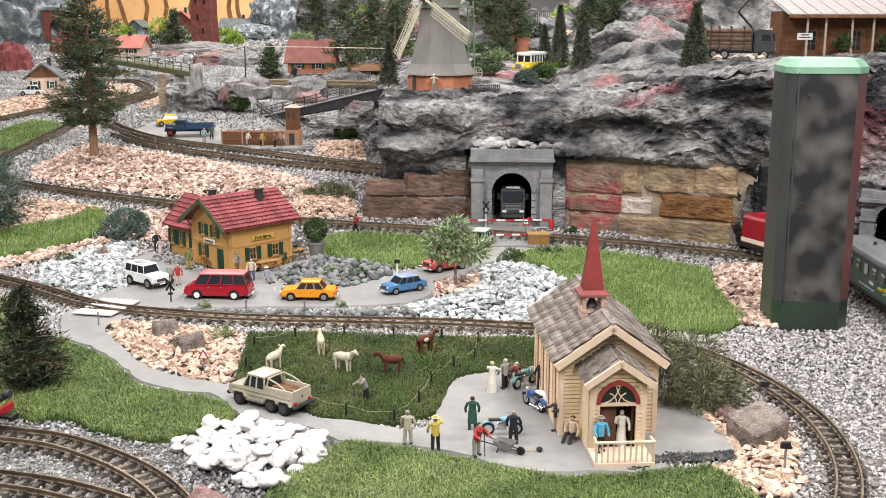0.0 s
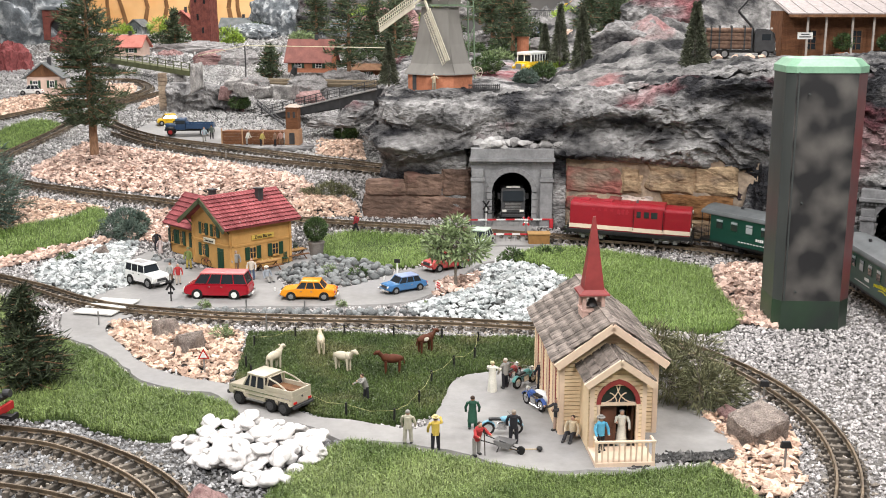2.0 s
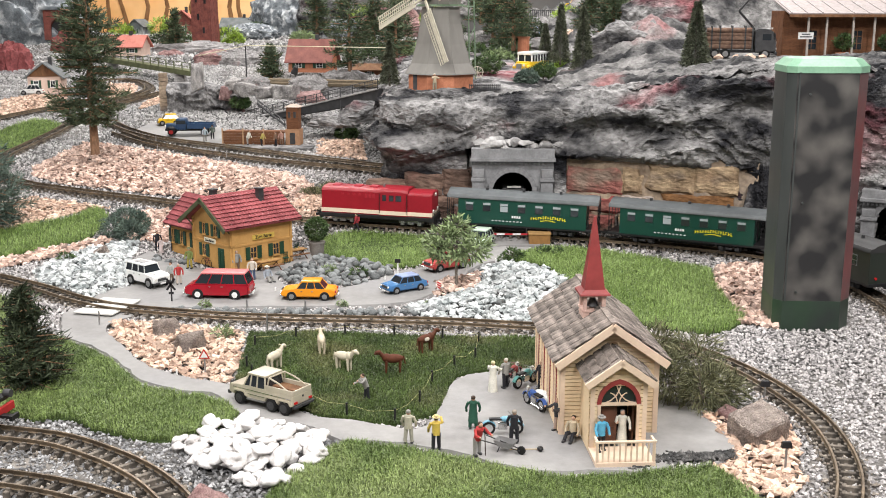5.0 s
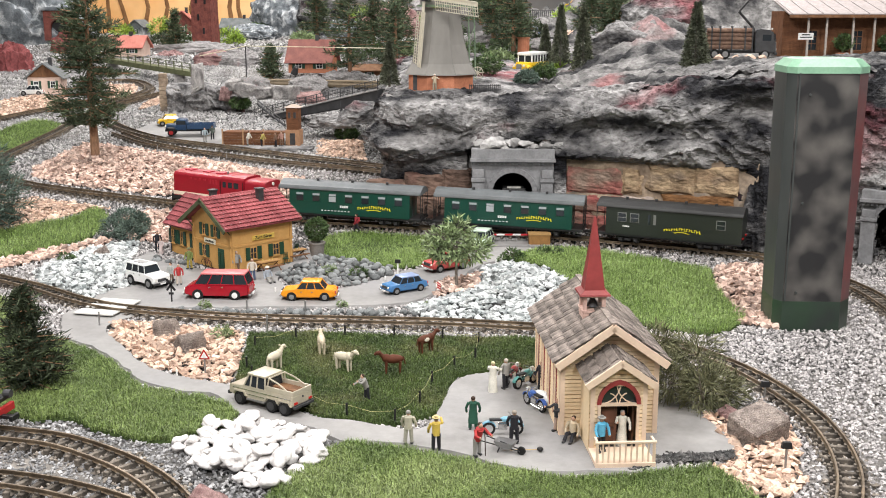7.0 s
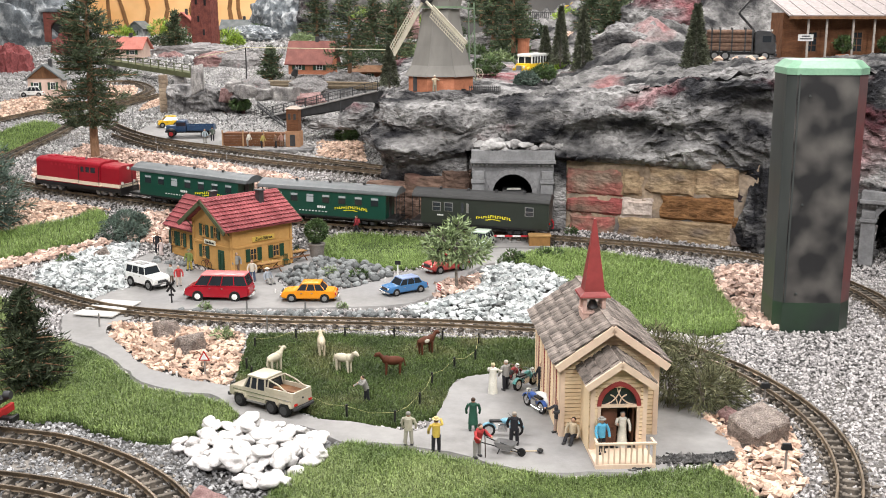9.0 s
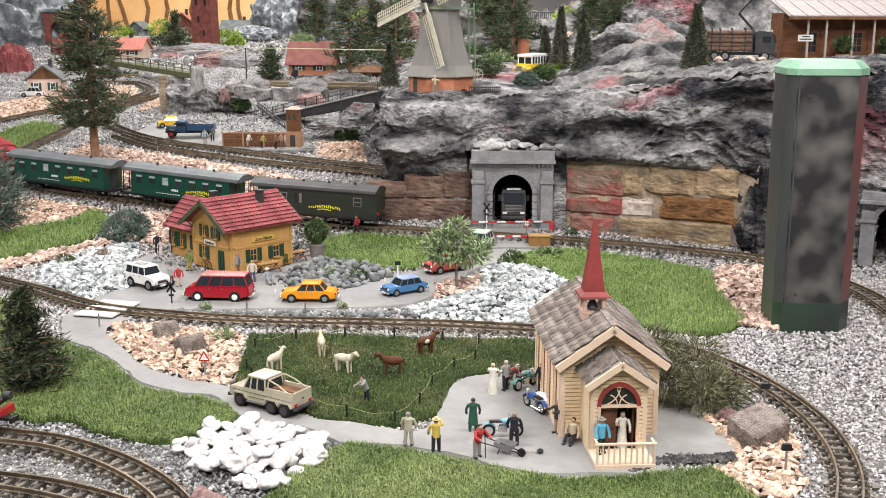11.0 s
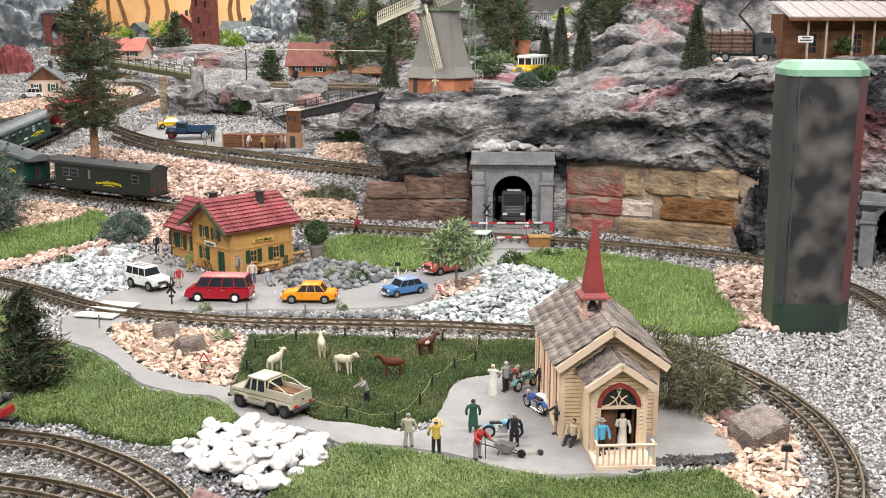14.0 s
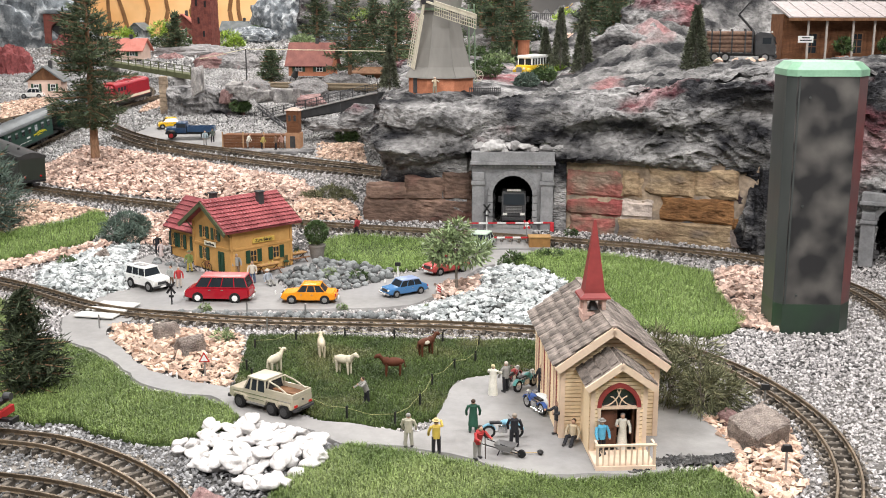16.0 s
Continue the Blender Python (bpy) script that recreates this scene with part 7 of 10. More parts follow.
def model_fir(m, h, rad, label, group="model firs", material=M_FIR):
    """A tiered bottle-brush fir on a short stem."""
    t = thing("fir_tree", m, label, "tree", group)
    trunk(t, h * 0.9, 0.005, 0.002, M_GREYBARK, 0.0)
    n = 9000
    tiers = 14
    k = rng.integers(0, tiers, n)
    f = k / tiers
    u = rng.uniform(0.1, 1, n) ** 0.6
    a = rng.uniform(0, 2 * np.pi, n)
    r = rad * (1 - f) ** 0.95 * u * (1 + 0.14 * np.sin(a * 7 + k))
    z = h * (0.08 + 0.92 * f) - 0.25 * r + rng.normal(0, h * 0.022, n)
    c = np.stack([r * np.cos(a), r * np.sin(a), z], 1)
    d = np.stack([np.cos(a), np.sin(a), np.full(n, -0.15)], 1) + unit(n) * 0.5
    d /= np.linalg.norm(d, axis=1)[:, None]
    v, tr = needles(c, d, rad * 0.20 * rng.uniform(0.7, 1.4, n), rad * 0.075)
    part("crown", raw_mesh("crown", v, tr), material, t)
    return t


def leaf_ball(m, label, blobs, n, leaf, material, stem=None, name="shrub", category="shrub", bark=M_GREYBARK, open_=0.55, group=""):
    """blobs: (x, y, z, rx, ry, rz) lobes of the crown; leaves near their skins, twigs inside."""
    t = thing(name, m, label, category, group)
    top = max(b[2] for b in blobs)
    if stem:
        trunk(t, stem[0], stem[1], stem[1] * 0.5, bark)
    ends = [((0, 0, (stem[0] * 0.8 if stem else 0)), (b[0], b[1], b[2])) for b in blobs]
    cs, ds = [], []
    per = max(1, n // len(blobs))
    for b in blobs:
        d = unit(per)
        k = rng.uniform(open_, 1.05, per) ** 0.5
        wob = 1 + 0.22 * np.sin(d[:, 0] * 7 + b[0] * 50) * np.sin(d[:, 2] * 6 + 1)
        p = np.array(b[:3]) + d * np.array(b[3:]) * (k * wob)[:, None]
        keep = p[:, 2] > 0.002
        cs.append(p[keep])
        ds.append(d[keep])
        for _ in range(5):
            q = unit(1)[0] * np.array(b[3:]) * 0.9 + np.array(b[:3])
            ends.append(((b[0], b[1], max(0, b[2] - b[5] * 0.5)), (q[0], q[1], max(0.004, q[2]))))
    limbs(t, ends, 0.0022, bark)
    c, d = np.concatenate(cs), np.concatenate(ds)
    d = d + unit(len(d)) * 0.8
    d /= np.linalg.norm(d, axis=1)[:, None]
    v, f = needles(c, d, leaf[0] * rng.uniform(0.6, 1.3, len(c)), leaf[1])
    part("crown", raw_mesh("crown", v, f), material, t)
    return t


# the large pine behind the station, and its neighbours at the table's edge
conifer(T(-1.572, 4.820, land(4.8)), 0.80, 0.205, "tall model pine with an orange trunk and dark needles", bare=0.24, layers=22, per=12, nl=0.030, nw=0.0042, tr=0.021, dense=1.15)
conifer(T(-1.648, 3.869, land(3.95)), 0.30, 0.16, "bushy dark blue-green conifer at the track", bare=0.02, layers=14, per=12, needle=M_BLUENEEDLE, tr=0.012, name="conifer", nl=0.034)
conifer(T(-0.895, 2.203, 0.0), 0.215, 0.085, "upright dark shrub conifer on the grass bank", bare=0.03, layers=18, per=14, needle=M_NEEDLEDARK, tr=0.008, name="conifer", nl=0.022, nw=0.0028, dense=1.2)
leaf_ball(T(-1.134, 3.705, 0.012), "low blue-green juniper shrubs beside the track", [(-0.03, 0.03, 0.035, 0.05, 0.04, 0.035), (0.03, 0.0, 0.030, 0.045, 0.04, 0.032), (0.0, 0.06, 0.06, 0.05, 0.04, 0.035), (0.05, 0.05, 0.05, 0.03, 0.03, 0.03)], 5200, (0.017, 0.003), M_BLUENEEDLE)
leaf_ball(T(-0.463, 4.259, 0.025), "dry heather clump at the foot of the rock", [(-0.06, 0, 0.03, 0.05, 0.04, 0.045), (0.0, 0.02, 0.045, 0.055, 0.04, 0.05), (0.06, 0, 0.04, 0.05, 0.04, 0.045)], 4200, (0.020, 0.003), M_LEAFDRY)
leaf_ball(T(0.520, 2.075, 0.0) @ Matrix.Scale(0.98, 4), "wiry heather shrub behind the church", [(-0.05, 0.04, 0.055, 0.05, 0.05, 0.055), (0.01, 0.0, 0.05, 0.055, 0.05, 0.05), (0.06, 0.03, 0.035, 0.045, 0.045, 0.04), (0.0, 0.07, 0.09, 0.06, 0.05, 0.055), (-0.07, 0.10, 0.10, 0.04, 0.04, 0.06)], 5600, (0.024, 0.0024), M_LEAFDRY, open_=0.05)
leaf_ball(T(0.037, 3.063, 0.004), "small grey-green tree with a slim trunk", [(0, 0, 0.13, 0.05, 0.045, 0.045), (-0.06, 0, 0.125, 0.035, 0.035, 0.022), (0.06, 0.01, 0.125, 0.04, 0.04, 0.022), (0.0, 0.02, 0.175, 0.035, 0.03, 0.032), (-0.035, 0, 0.155, 0.04, 0.03, 0.02), (0.04, -0.01, 0.105, 0.05, 0.04, 0.02), (-0.03, 0, 0.105, 0.045, 0.035, 0.018)], 1500, (0.026, 0.0062), M_LEAFPALE, (0.15, 0.005), "small_tree", "tree", open_=0.2)
if True:
    pot = thing("potted_tree", T(-0.422, 3.487, 0.006), "clipped box ball in a grey round planter", "potted plant")
    bm = B()
    cyl(bm, 0.021, 0.042, 0, 0, 0, r2=0.027, seg=24)
    cyl(bm, 0.029, 0.005, 0, 0, 0.040, seg=24)
    part("planter", bm, M_TERRACOTTA, pot, smooth=True)
    bm = B()
    cyl(bm, 0.003, 0.03, 0, 0, 0.044)
    part("stem", bm, M_GREYBARK, pot)
    n = 2600
    d = unit(n)
    v, f = needles(np.array([0, 0, 0.088]) + d * (0.026 + 0.010 * rng.uniform(0, 1, n))[:, None], (d + unit(n) * 0.9) * 0.7, 0.009, 0.004)
    part("crown", raw_mesh("crown", v, f), M_LEAF, pot)
for x, y, s, mt in ((-1.229, 3.397, 0.022, M_LEAF), (-0.264, 3.201, 0.022, M_LEAF), (-0.357, 3.229, 0.020, M_LEAFPALE), (0.224, 3.430, 0.026, M_LEAF), (0.195, 3.397, 0.018, M_LEAF), (0.334, 3.514, 0.020, M_LEAF), (0.562, 3.238, 0.008, M_LEAF),
                    (-0.659, 2.848, 0.014, M_LEAFPALE), (-0.283, 2.861, 0.012, M_LEAFPALE), (-0.555, 2.563, 0.022, M_LEAFPALE), (0.456, 3.789, 0.018, M_LEAF), (0.381, 3.514, 0.016, M_LEAF), (-0.045, 2.861, 0.01, M_LEAFPALE)):
    leaf_ball(T(x, y, land(y) + 0.002), "small green tuft among the stones", [(0, 0, s * 0.6, s, s * 0.8, s * 0.75), (s * 0.7, 0, s * 0.4, s * 0.6, s * 0.6, s * 0.5)], 420, (s * 0.55, s * 0.16), mt, group="tufts")

# firs and trees on the plateau
FIRS = [(1.039, 4.500, 0.553, 0.29, 0.062), (0.663, 5.200, 0.501, 0.33, 0.056), (0.588, 5.500, 0.540, 0.30, 0.050), (0.530, 5.700, 0.539, 0.20, 0.042), (-0.230, 4.600, 0.495, 0.19, 0.042), (1.095, 6.000, 0.715, 0.30, 0.085), (1.218, 6.200, 0.706, 0.24, 0.070), (1.775, 6.300, 0.672, 0.24, 0.075), (1.919, 6.400, 0.670, 0.26, 0.070)]
for x, y, z, h, r in FIRS:
    model_fir(T(x, y, z), h, r, "slender dark model fir on the rock plateau")
# broad trees in the background
for x, y, z, h, r, lb in ((-0.570, 6.600, 0.437, 0.52, 0.17, "broad dark pine among the far houses"), (0.432, 6.900, 0.608, 0.42, 0.15, "dark conifer on the plateau behind the bus"), (1.061, 6.600, 0.616, 0.36, 0.13, "dark conifer on the plateau above the bus"),
                          (-2.013, 8.200, 0.501, 0.30, 0.12, "dark green conifer beside the brick tower"), (-1.099, 6.900, 0.385, 0.20, 0.09, "feathery grey-green conifer by the far track"), (-0.321, 7.400, 0.613, 0.34, 0.14, "dark conifer behind the windmill"),
                          (0.265, 7.800, 0.721, 0.30, 0.13, "dark conifer behind the windmill"), (-0.513, 8.000, 0.597, 0.34, 0.15, "dark conifer among the far rocks"), (-0.971, 8.400, 0.630, 0.36, 0.15, "dark conifer among the far rocks"),
                          (1.081, 7.600, 0.684, 0.34, 0.14, "dark conifer on the plateau above the bus"), (-2.928, 8.600, 0.407, 0.4, 0.16, "dark conifer before the far rock"), (0.402, 6.300, 0.592, 0.36, 0.14, "dark conifer on the plateau behind the bus"), (0.318, 7.000, 0.650, 0.34, 0.13, "dark conifer on the plateau behind the bus"),
                          (0.926, 6.000, 0.640, 0.32, 0.12, "dark conifer on the plateau above the bus"), (-0.282, 6.400, 0.520, 0.34, 0.12, "dark conifer behind the windmill"), (0.93, 6.900, 0.66, 0.34, 0.13, "dark conifer at the far viaduct")):
    conifer(T(x, y, z - 0.01), h, r, lb, bare=0.12, layers=13, per=7, nl=0.036, nw=0.006, tr=0.014)
for x, y, z, s, mt, lb in ((0.198, 5.000, 0.469, 0.060, M_LEAF, "round model tree beside the windmill"), (0.362, 4.750, 0.453, 0.042, M_BLUENEEDLE, "flat-topped little pine on the rock edge"), (0.445, 4.850, 0.474, 0.044, M_LEAF, "round little tree on the rock edge"),
                           (-1.119, 5.900, 0.286, 0.05, M_LEAF, "dense green bush on the rocks"), (-0.484, 5.272, 0.19, 0.05, M_LEAF, "low green bush under the rock")):
    k = s * 0.55 if s < 0.05 else s
    leaf_ball(T(x, y, z - 0.005), lb, [(0, 0, s * 1.75, s, s, s * 0.62), (s * 0.5, 0, s * 1.5, s * 0.7, s * 0.7, s * 0.5), (-s * 0.5, 0, s * 1.5, s * 0.7, s * 0.7, s * 0.5)] if "bush" not in lb else [(0, 0, s * 0.6, s, s * 0.8, s * 0.7), (s * 0.6, 0, s * 0.5, s * 0.6, s * 0.6, s * 0.5)],
              2600, (0.012, 0.005), mt, (s * 1.6, 0.005) if "bush" not in lb else None, "small_tree" if "bush" not in lb else "shrub", "tree" if "bush" not in lb else "shrub", open_=0.5)
for x, y, z, s in ((-1.700, 8.600, 0.530, 0.13), (-2.743, 9.300, 0.574, 0.11), (-2.370, 9.200, 0.604, 0.13), (0.329, 8.200, 0.791, 0.12), (-0.074, 7.600, 0.704, 0.1), (-0.653, 8.800, 0.711, 0.12), (0.890, 8.000, 0.699, 0.12)):
    leaf_ball(T(x, y, z - 0.01), "bright yellow-green feathery bush by the far rocks", [(0, 0, s * 0.5, s * 0.8, s * 0.6, s * 0.6), (s * 0.5, 0, s * 0.35, s * 0.5, s * 0.5, s * 0.4)], 1300, (0.035, 0.008), M_LEAFBRIGHT, open_=0.3)
# ---- loose stones, one by one ----
def lump(seed, sub=3, rough=0.3, squash=0.75, facet=False):
    r = random.Random(seed)
    bm = B()
    bmesh.ops.create_icosphere(bm, subdivisions=sub, radius=1)
    o = Vector((seed * 3.1, seed, 0))
    for v in bm.verts:
        k = 1 + rough * noise.noise(v.co * 0.9 + o)
        if facet:
            for n in range(16):
                q = random.Random(seed * 10 + n)
                a = Vector((q.uniform(-1, 1), q.uniform(-1, 1), q.uniform(-0.5, 1))).normalized()
                dd = v.co.dot(a) - 0.60
                if dd > 0:
                    v.co -= a * dd
            k = 1 + 0.05 * noise.fractal(v.co * 4 + o, 1, 2, 4)
        v.co *= k
        v.co.z *= squash
        v.co.y *= r.uniform(0.78, 0.82)
    me = bpy.data.meshes.new("stone")
    bm.to_mesh(me)
    bm.free()
    if not facet:
        me.shade_smooth()
    return me


def loose(name, me_list, material, spots, label, category, group=""):
    """spots: x, y, size, lift."""
    ms = []
    for me in me_list:
        c = me.copy()
        c.materials.clear()
        c.materials.append(material)
        ms.append(c)
    for k, (x, y, s, up) in enumerate(spots):
        r = random.Random(k * 7 + len(spots))
        o = new(name, ms[k % len(ms)])
        o.matrix_basis = Matrix.Translation((x, y, land(y) + up + s * 0.55)) @ T(0, 0, 0, r.uniform(-14, 14), r.uniform(-14, 14), r.uniform(0, 360)) @ Matrix.Diagonal((s, s, s, 1))
        tagged(o, label, category, group)


ROUND = [lump(k, 3, 0.32, 0.72) for k in range(6)]
FLAT = [lump(k + 60, 3, 0.75, 0.52) for k in range(9)]
FACET = [lump(k + 30, 3, 0.25, 0.8, True) for k in range(6)]
# heap of white pebbles
HEAP = [(-0.512, 1.881), (-0.454, 1.984), (-0.398, 2.013), (-0.312, 2.002), (-0.258, 1.949), (-0.209, 1.867), (-0.240, 1.779), (-0.274, 1.699), (-0.317, 1.695), (-0.379, 1.744), (-0.452, 1.804)]
spots = []
r = random.Random(11)
lo, hi = np.array(HEAP).min(0), np.array(HEAP).max(0)
cen = np.array(HEAP).mean(0)
for k in range(900):
    p = (r.uniform(lo[0], hi[0]), r.uniform(lo[1], hi[1]))
    if not inside(HEAP, np.array([p]))[0]:
        continue
    s = r.uniform(0.012, 0.024)
    if all((p[0] - q[0]) ** 2 + (p[1] - q[1]) ** 2 > (s + q[2]) ** 2 * 0.62 for q in spots):
        spots.append((*p, s, 0.0))
more = []
for k in range(500):
    p = (cen[0] + r.gauss(0, 0.06), cen[1] + r.gauss(0, 0.045))
    if inside(HEAP, np.array([p]))[0]:
        s = r.uniform(0.013, 0.023)
        if all((p[0] - q[0]) ** 2 + (p[1] - q[1]) ** 2 > (s + q[2]) ** 2 * 0.75 for q in more):
            more.append((*p, s, 0.011))
loose("white_pebble", FLAT, M_PEBBLE, spots + more[:26], "smooth white marble pebble in a heap", "pebble", "heap of white pebbles")
# round river stones by the station road and along the front line
spots = []
BANK = [(-0.509, 3.215), (-0.472, 3.303), (-0.391, 3.463), (-0.263, 3.381), (-0.167, 3.289), (-0.160, 3.215), (-0.212, 3.145), (-0.305, 3.051), (-0.423, 3.063), (-0.483, 3.131)]
lo, hi = np.array(BANK).min(0), np.array(BANK).max(0)
for k in range(1200):
    p = (r.uniform(lo[0], hi[0]), r.uniform(lo[1], hi[1]))
    if inside(BANK, np.array([p]))[0]:
        s = r.uniform(0.009, 0.016)
        if all((p[0] - q[0]) ** 2 + (p[1] - q[1]) ** 2 > (s + q[2]) ** 2 * 0.6 for q in spots):
            spots.append((*p, s, r.uniform(0, 0.008)))
EDGE = resample(spline([(-0.744, 2.814), (-0.587, 2.797), (-0.403, 2.793), (-0.250, 2.787), (-0.098, 2.793), (-0.036, 2.775)], 8), 0.011)
for q in EDGE:
    for _ in range(2):
        s = r.uniform(0.008, 0.014)
        p = (q[0] + r.uniform(-0.01, 0.01), q[1] + r.uniform(-0.022, 0.022))
        if all((p[0] - u[0]) ** 2 + (p[1] - u[1]) ** 2 > (s + u[2]) ** 2 * 0.6 for u in spots):
            spots.append((*p, s, 0.0))
for p, n in (((-0.925, 3.430), 6), ((-0.863, 3.367), 5), ((-1.086, 3.674), 4), ((-1.128, 3.613), 4)):
    for _ in range(n):
        spots.append((p[0] + r.uniform(-0.03, 0.03), p[1] + r.uniform(-0.03, 0.03), r.uniform(0.008, 0.014), 0.0))
loose("river_stone", ROUND, M_RIVER, spots[:290], "rounded dark grey river stone beside the road", "stone", "river stones")
def chunk(seed, material, loose_=1.0):
    """A broken block: the hull of scattered corners, its faces roughened."""
    r = random.Random(seed)
    bm = B()
    for sx in (-1, 1):
        for sy in (-1, 1):
            for sz in (-1, 1):
                for _ in range(2):
                    j = 0.42 * loose_
                    bm.verts.new((sx * r.uniform(0.95 - j, 1), sy * r.uniform(0.9 - j, 1), sz * r.uniform(0.75 - j, 0.8)))
    bmesh.ops.convex_hull(bm, input=bm.verts)
    bmesh.ops.delete(bm, geom=[v for v in bm.verts if not v.link_faces], context="VERTS")
    bmesh.ops.bevel(bm, geom=bm.edges[:], offset=0.05, segments=1, affect="EDGES")
    bmesh.ops.triangulate(bm, faces=bm.faces)
    bmesh.ops.subdivide_edges(bm, edges=[e for e in bm.edges if e.calc_length() > 0.3], cuts=3, use_grid_fill=True)
    bmesh.ops.triangulate(bm, faces=bm.faces)
    o = Vector((seed * 1.3, seed * 0.7, 0))
    for v in bm.verts:
        v.co += v.co.normalized() * 0.06 * noise.fractal(v.co * 3 + o, 0.9, 2.1, 4)
    me = bpy.data.meshes.new("boulder")
    bm.to_mesh(me)
    bm.free()
    me.materials.append(material)
    return me


# boulders
for x, y, s, mt, lb in ((-0.695, 2.572, 0.070, M_GRANITE, "grey granite boulder on the stone bank"), (-0.605, 2.455, 0.078, M_GRANITE, "brownish granite boulder on the stone bank"), (-1.130, 3.463, 0.058, M_GRANITE, "pale granite boulder among white chips"), (0.600, 1.925, 0.074, M_GRANITE, "squared pale granite boulder beside the track"),
                       (0.574, 2.031, 0.036, M_PINKROCK, "dark reddish boulder under the shrub"), (-0.379, 1.584, 0.070, M_PINKROCK, "pink boulder at the table's edge"), (-1.151, 3.367, 0.03, M_GRANITE, "pale granite boulder among white chips")):
    o = new("boulder", chunk(int(abs(x * 370 + y * 110)), mt, 0.25 if "squared" in lb else 1.6))
    o.matrix_basis = Matrix.Translation((x, y, land(y) + s * 0.24)) @ T(0, 0, 0, 14, -12, 28 if "squared" in lb else (x * 700) % 360) @ Matrix.Diagonal((s * 0.62, s * 0.55, s * 0.62, 1))
    tagged(o, lb, "boulder")


# ---- figurines: plain painted shapes ----
def figurine(x, y, turn, top, legs, label, kind="stand", hair=(0.06, 0.04, 0.03), z=None, h=0.067, hat=None, arms=(15, 15), prop=None):
    ms = [colour(top), colour(legs), M_SKIN, colour(hair), colour(hat or hair), M_DARK]
    bm = B()
    u = h / 0.067
    up = 0.0
    if kind == "sit":
        up = -0.022
        for s in (-1, 1):
            rod(bm, (s * 0.005, 0, 0.010), (s * 0.006, -0.017, 0.014), 0.0042, 8, 1)
            rod(bm, (s * 0.006, -0.017, 0.014), (s * 0.007, -0.026, 0.003), 0.0035, 8, 1)
            box(bm, 0.005, 0.010, 0.004, s * 0.007, -0.028, 0, mi=5, bev=0.001)
    elif kind == "robe":
        cyl(bm, 0.0105, 0.036, 0, 0, 0, r2=0.0075, seg=14, mi=0)
    else:
        w = 0.010 if kind == "walk" else 0.002
        for s in (-1, 1):
            rod(bm, (s * 0.0045, 0, 0.034), (s * 0.006, s * w, 0.004), 0.0043, 8, 1, r2=0.0032)
            box(bm, 0.005, 0.010, 0.004, s * 0.006, s * w - 0.002, 0, mi=5, bev=0.001)
    if kind == "coat":
        cyl(bm, 0.010, 0.026, 0, 0, 0.014, r2=0.0075, seg=12, mi=0)
    lean = 0.009 if kind == "bend" else 0.0
    rod(bm, (0, 0, 0.031 + up), (0, -lean, 0.0545 + up), 0.0072, 10, 0, r2=0.0078)
    ball(bm, 0.0092, 0.0058, 0.005, 0, -lean, 0.0535 + up, mi=0, sub=2)
    for s, a in zip((-1, 1), arms):
        sh = Vector((s * 0.0095, -lean, 0.054 + up))
        el = sh + Vector((s * 0.004, -0.012 * math.sin(radians(a)), -0.012 * math.cos(radians(a))))
        ha = el + Vector((-s * 0.001, -0.012 * math.sin(radians(a * 1.8)), -0.011 * math.cos(radians(a * 1.8))))
        rod(bm, sh, el, 0.0028, 7, 0)
        rod(bm, el, ha, 0.0024, 7, 0)
        ball(bm, 0.0022, 0.0022, 0.0026, *ha, mi=2)
    ball(bm, 0.0043, 0.0048, 0.0056, 0, -lean * 1.2, 0.0620 + up, mi=2, sub=2)
    ball(bm, 0.0047, 0.0048, 0.0042, 0, 0.0012 - lean * 1.2, 0.0640 + up, mi=3, sub=2)
    if hat:
        cyl(bm, 0.0078, 0.0012, 0, -lean, 0.0650 + up, mi=4)
        cyl(bm, 0.0046, 0.004, 0, -lean, 0.0655 + up, r2=0.0040, mi=4)
    if prop == "tool":
        rod(bm, (0.012, -0.010, 0.0), (0.006, -0.016, 0.055), 0.0010, 5, 4)
    if prop == "pack":
        box(bm, 0.011, 0.007, 0.015, 0, 0.009, 0.040, mi=0, bev=0.002)
    for v in bm.verts:
        v.co *= u
    zz = land(y) + 0.006 if z is None else z
    o = part("figurine", bm, ms, smooth=True, m=T(x, y, zz, 0, 0, turn))
    return tagged(o, label, "figurine")


WHITE_, BLACK_, DGREEN, RED_, BLUE_, YEL, GREY_, BEIGE, BROWN_ = (0.7, 0.68, 0.6), (0.03, 0.03, 0.035), (0.03, 0.09, 0.06), (0.42, 0.05, 0.05), (0.08, 0.22, 0.42), (0.62, 0.45, 0.10), (0.30, 0.29, 0.27), (0.60, 0.50, 0.36), (0.20, 0.13, 0.09)
figurine(0.330, 1.867, 0, WHITE_, WHITE_, "painted figurine in a long white robe on the church porch", "robe", GREY_, z=0.014, arms=(60, 20))
figurine(0.287, 1.836, 20, (0.12, 0.42, 0.62), BLACK_, "figurine in a sky blue shirt on the church porch", hat=GREY_, z=0.014)
figurine(0.105, 2.174, 160, WHITE_, WHITE_, "figurine in a long cream robe before the church", "robe", (0.55, 0.5, 0.3), arms=(50, 50))
figurine(0.133, 2.193, -140, GREY_, BLACK_, "figurine in a grey jacket before the church", hair=(0.5, 0.45, 0.4))
figurine(0.057, 1.963, 180, DGREEN, DGREEN, "figurine in a long dark green coat", "coat")
figurine(0.061, 1.836, 30, RED_, GREY_, "figurine in a red shirt sweeping with a broom", "bend", prop="tool", arms=(50, 50))
figurine(0.132, 1.889, 170, BLACK_, BLACK_, "figurine in black clothes by the motorcycle", hair=(0.35, 0.3, 0.25))
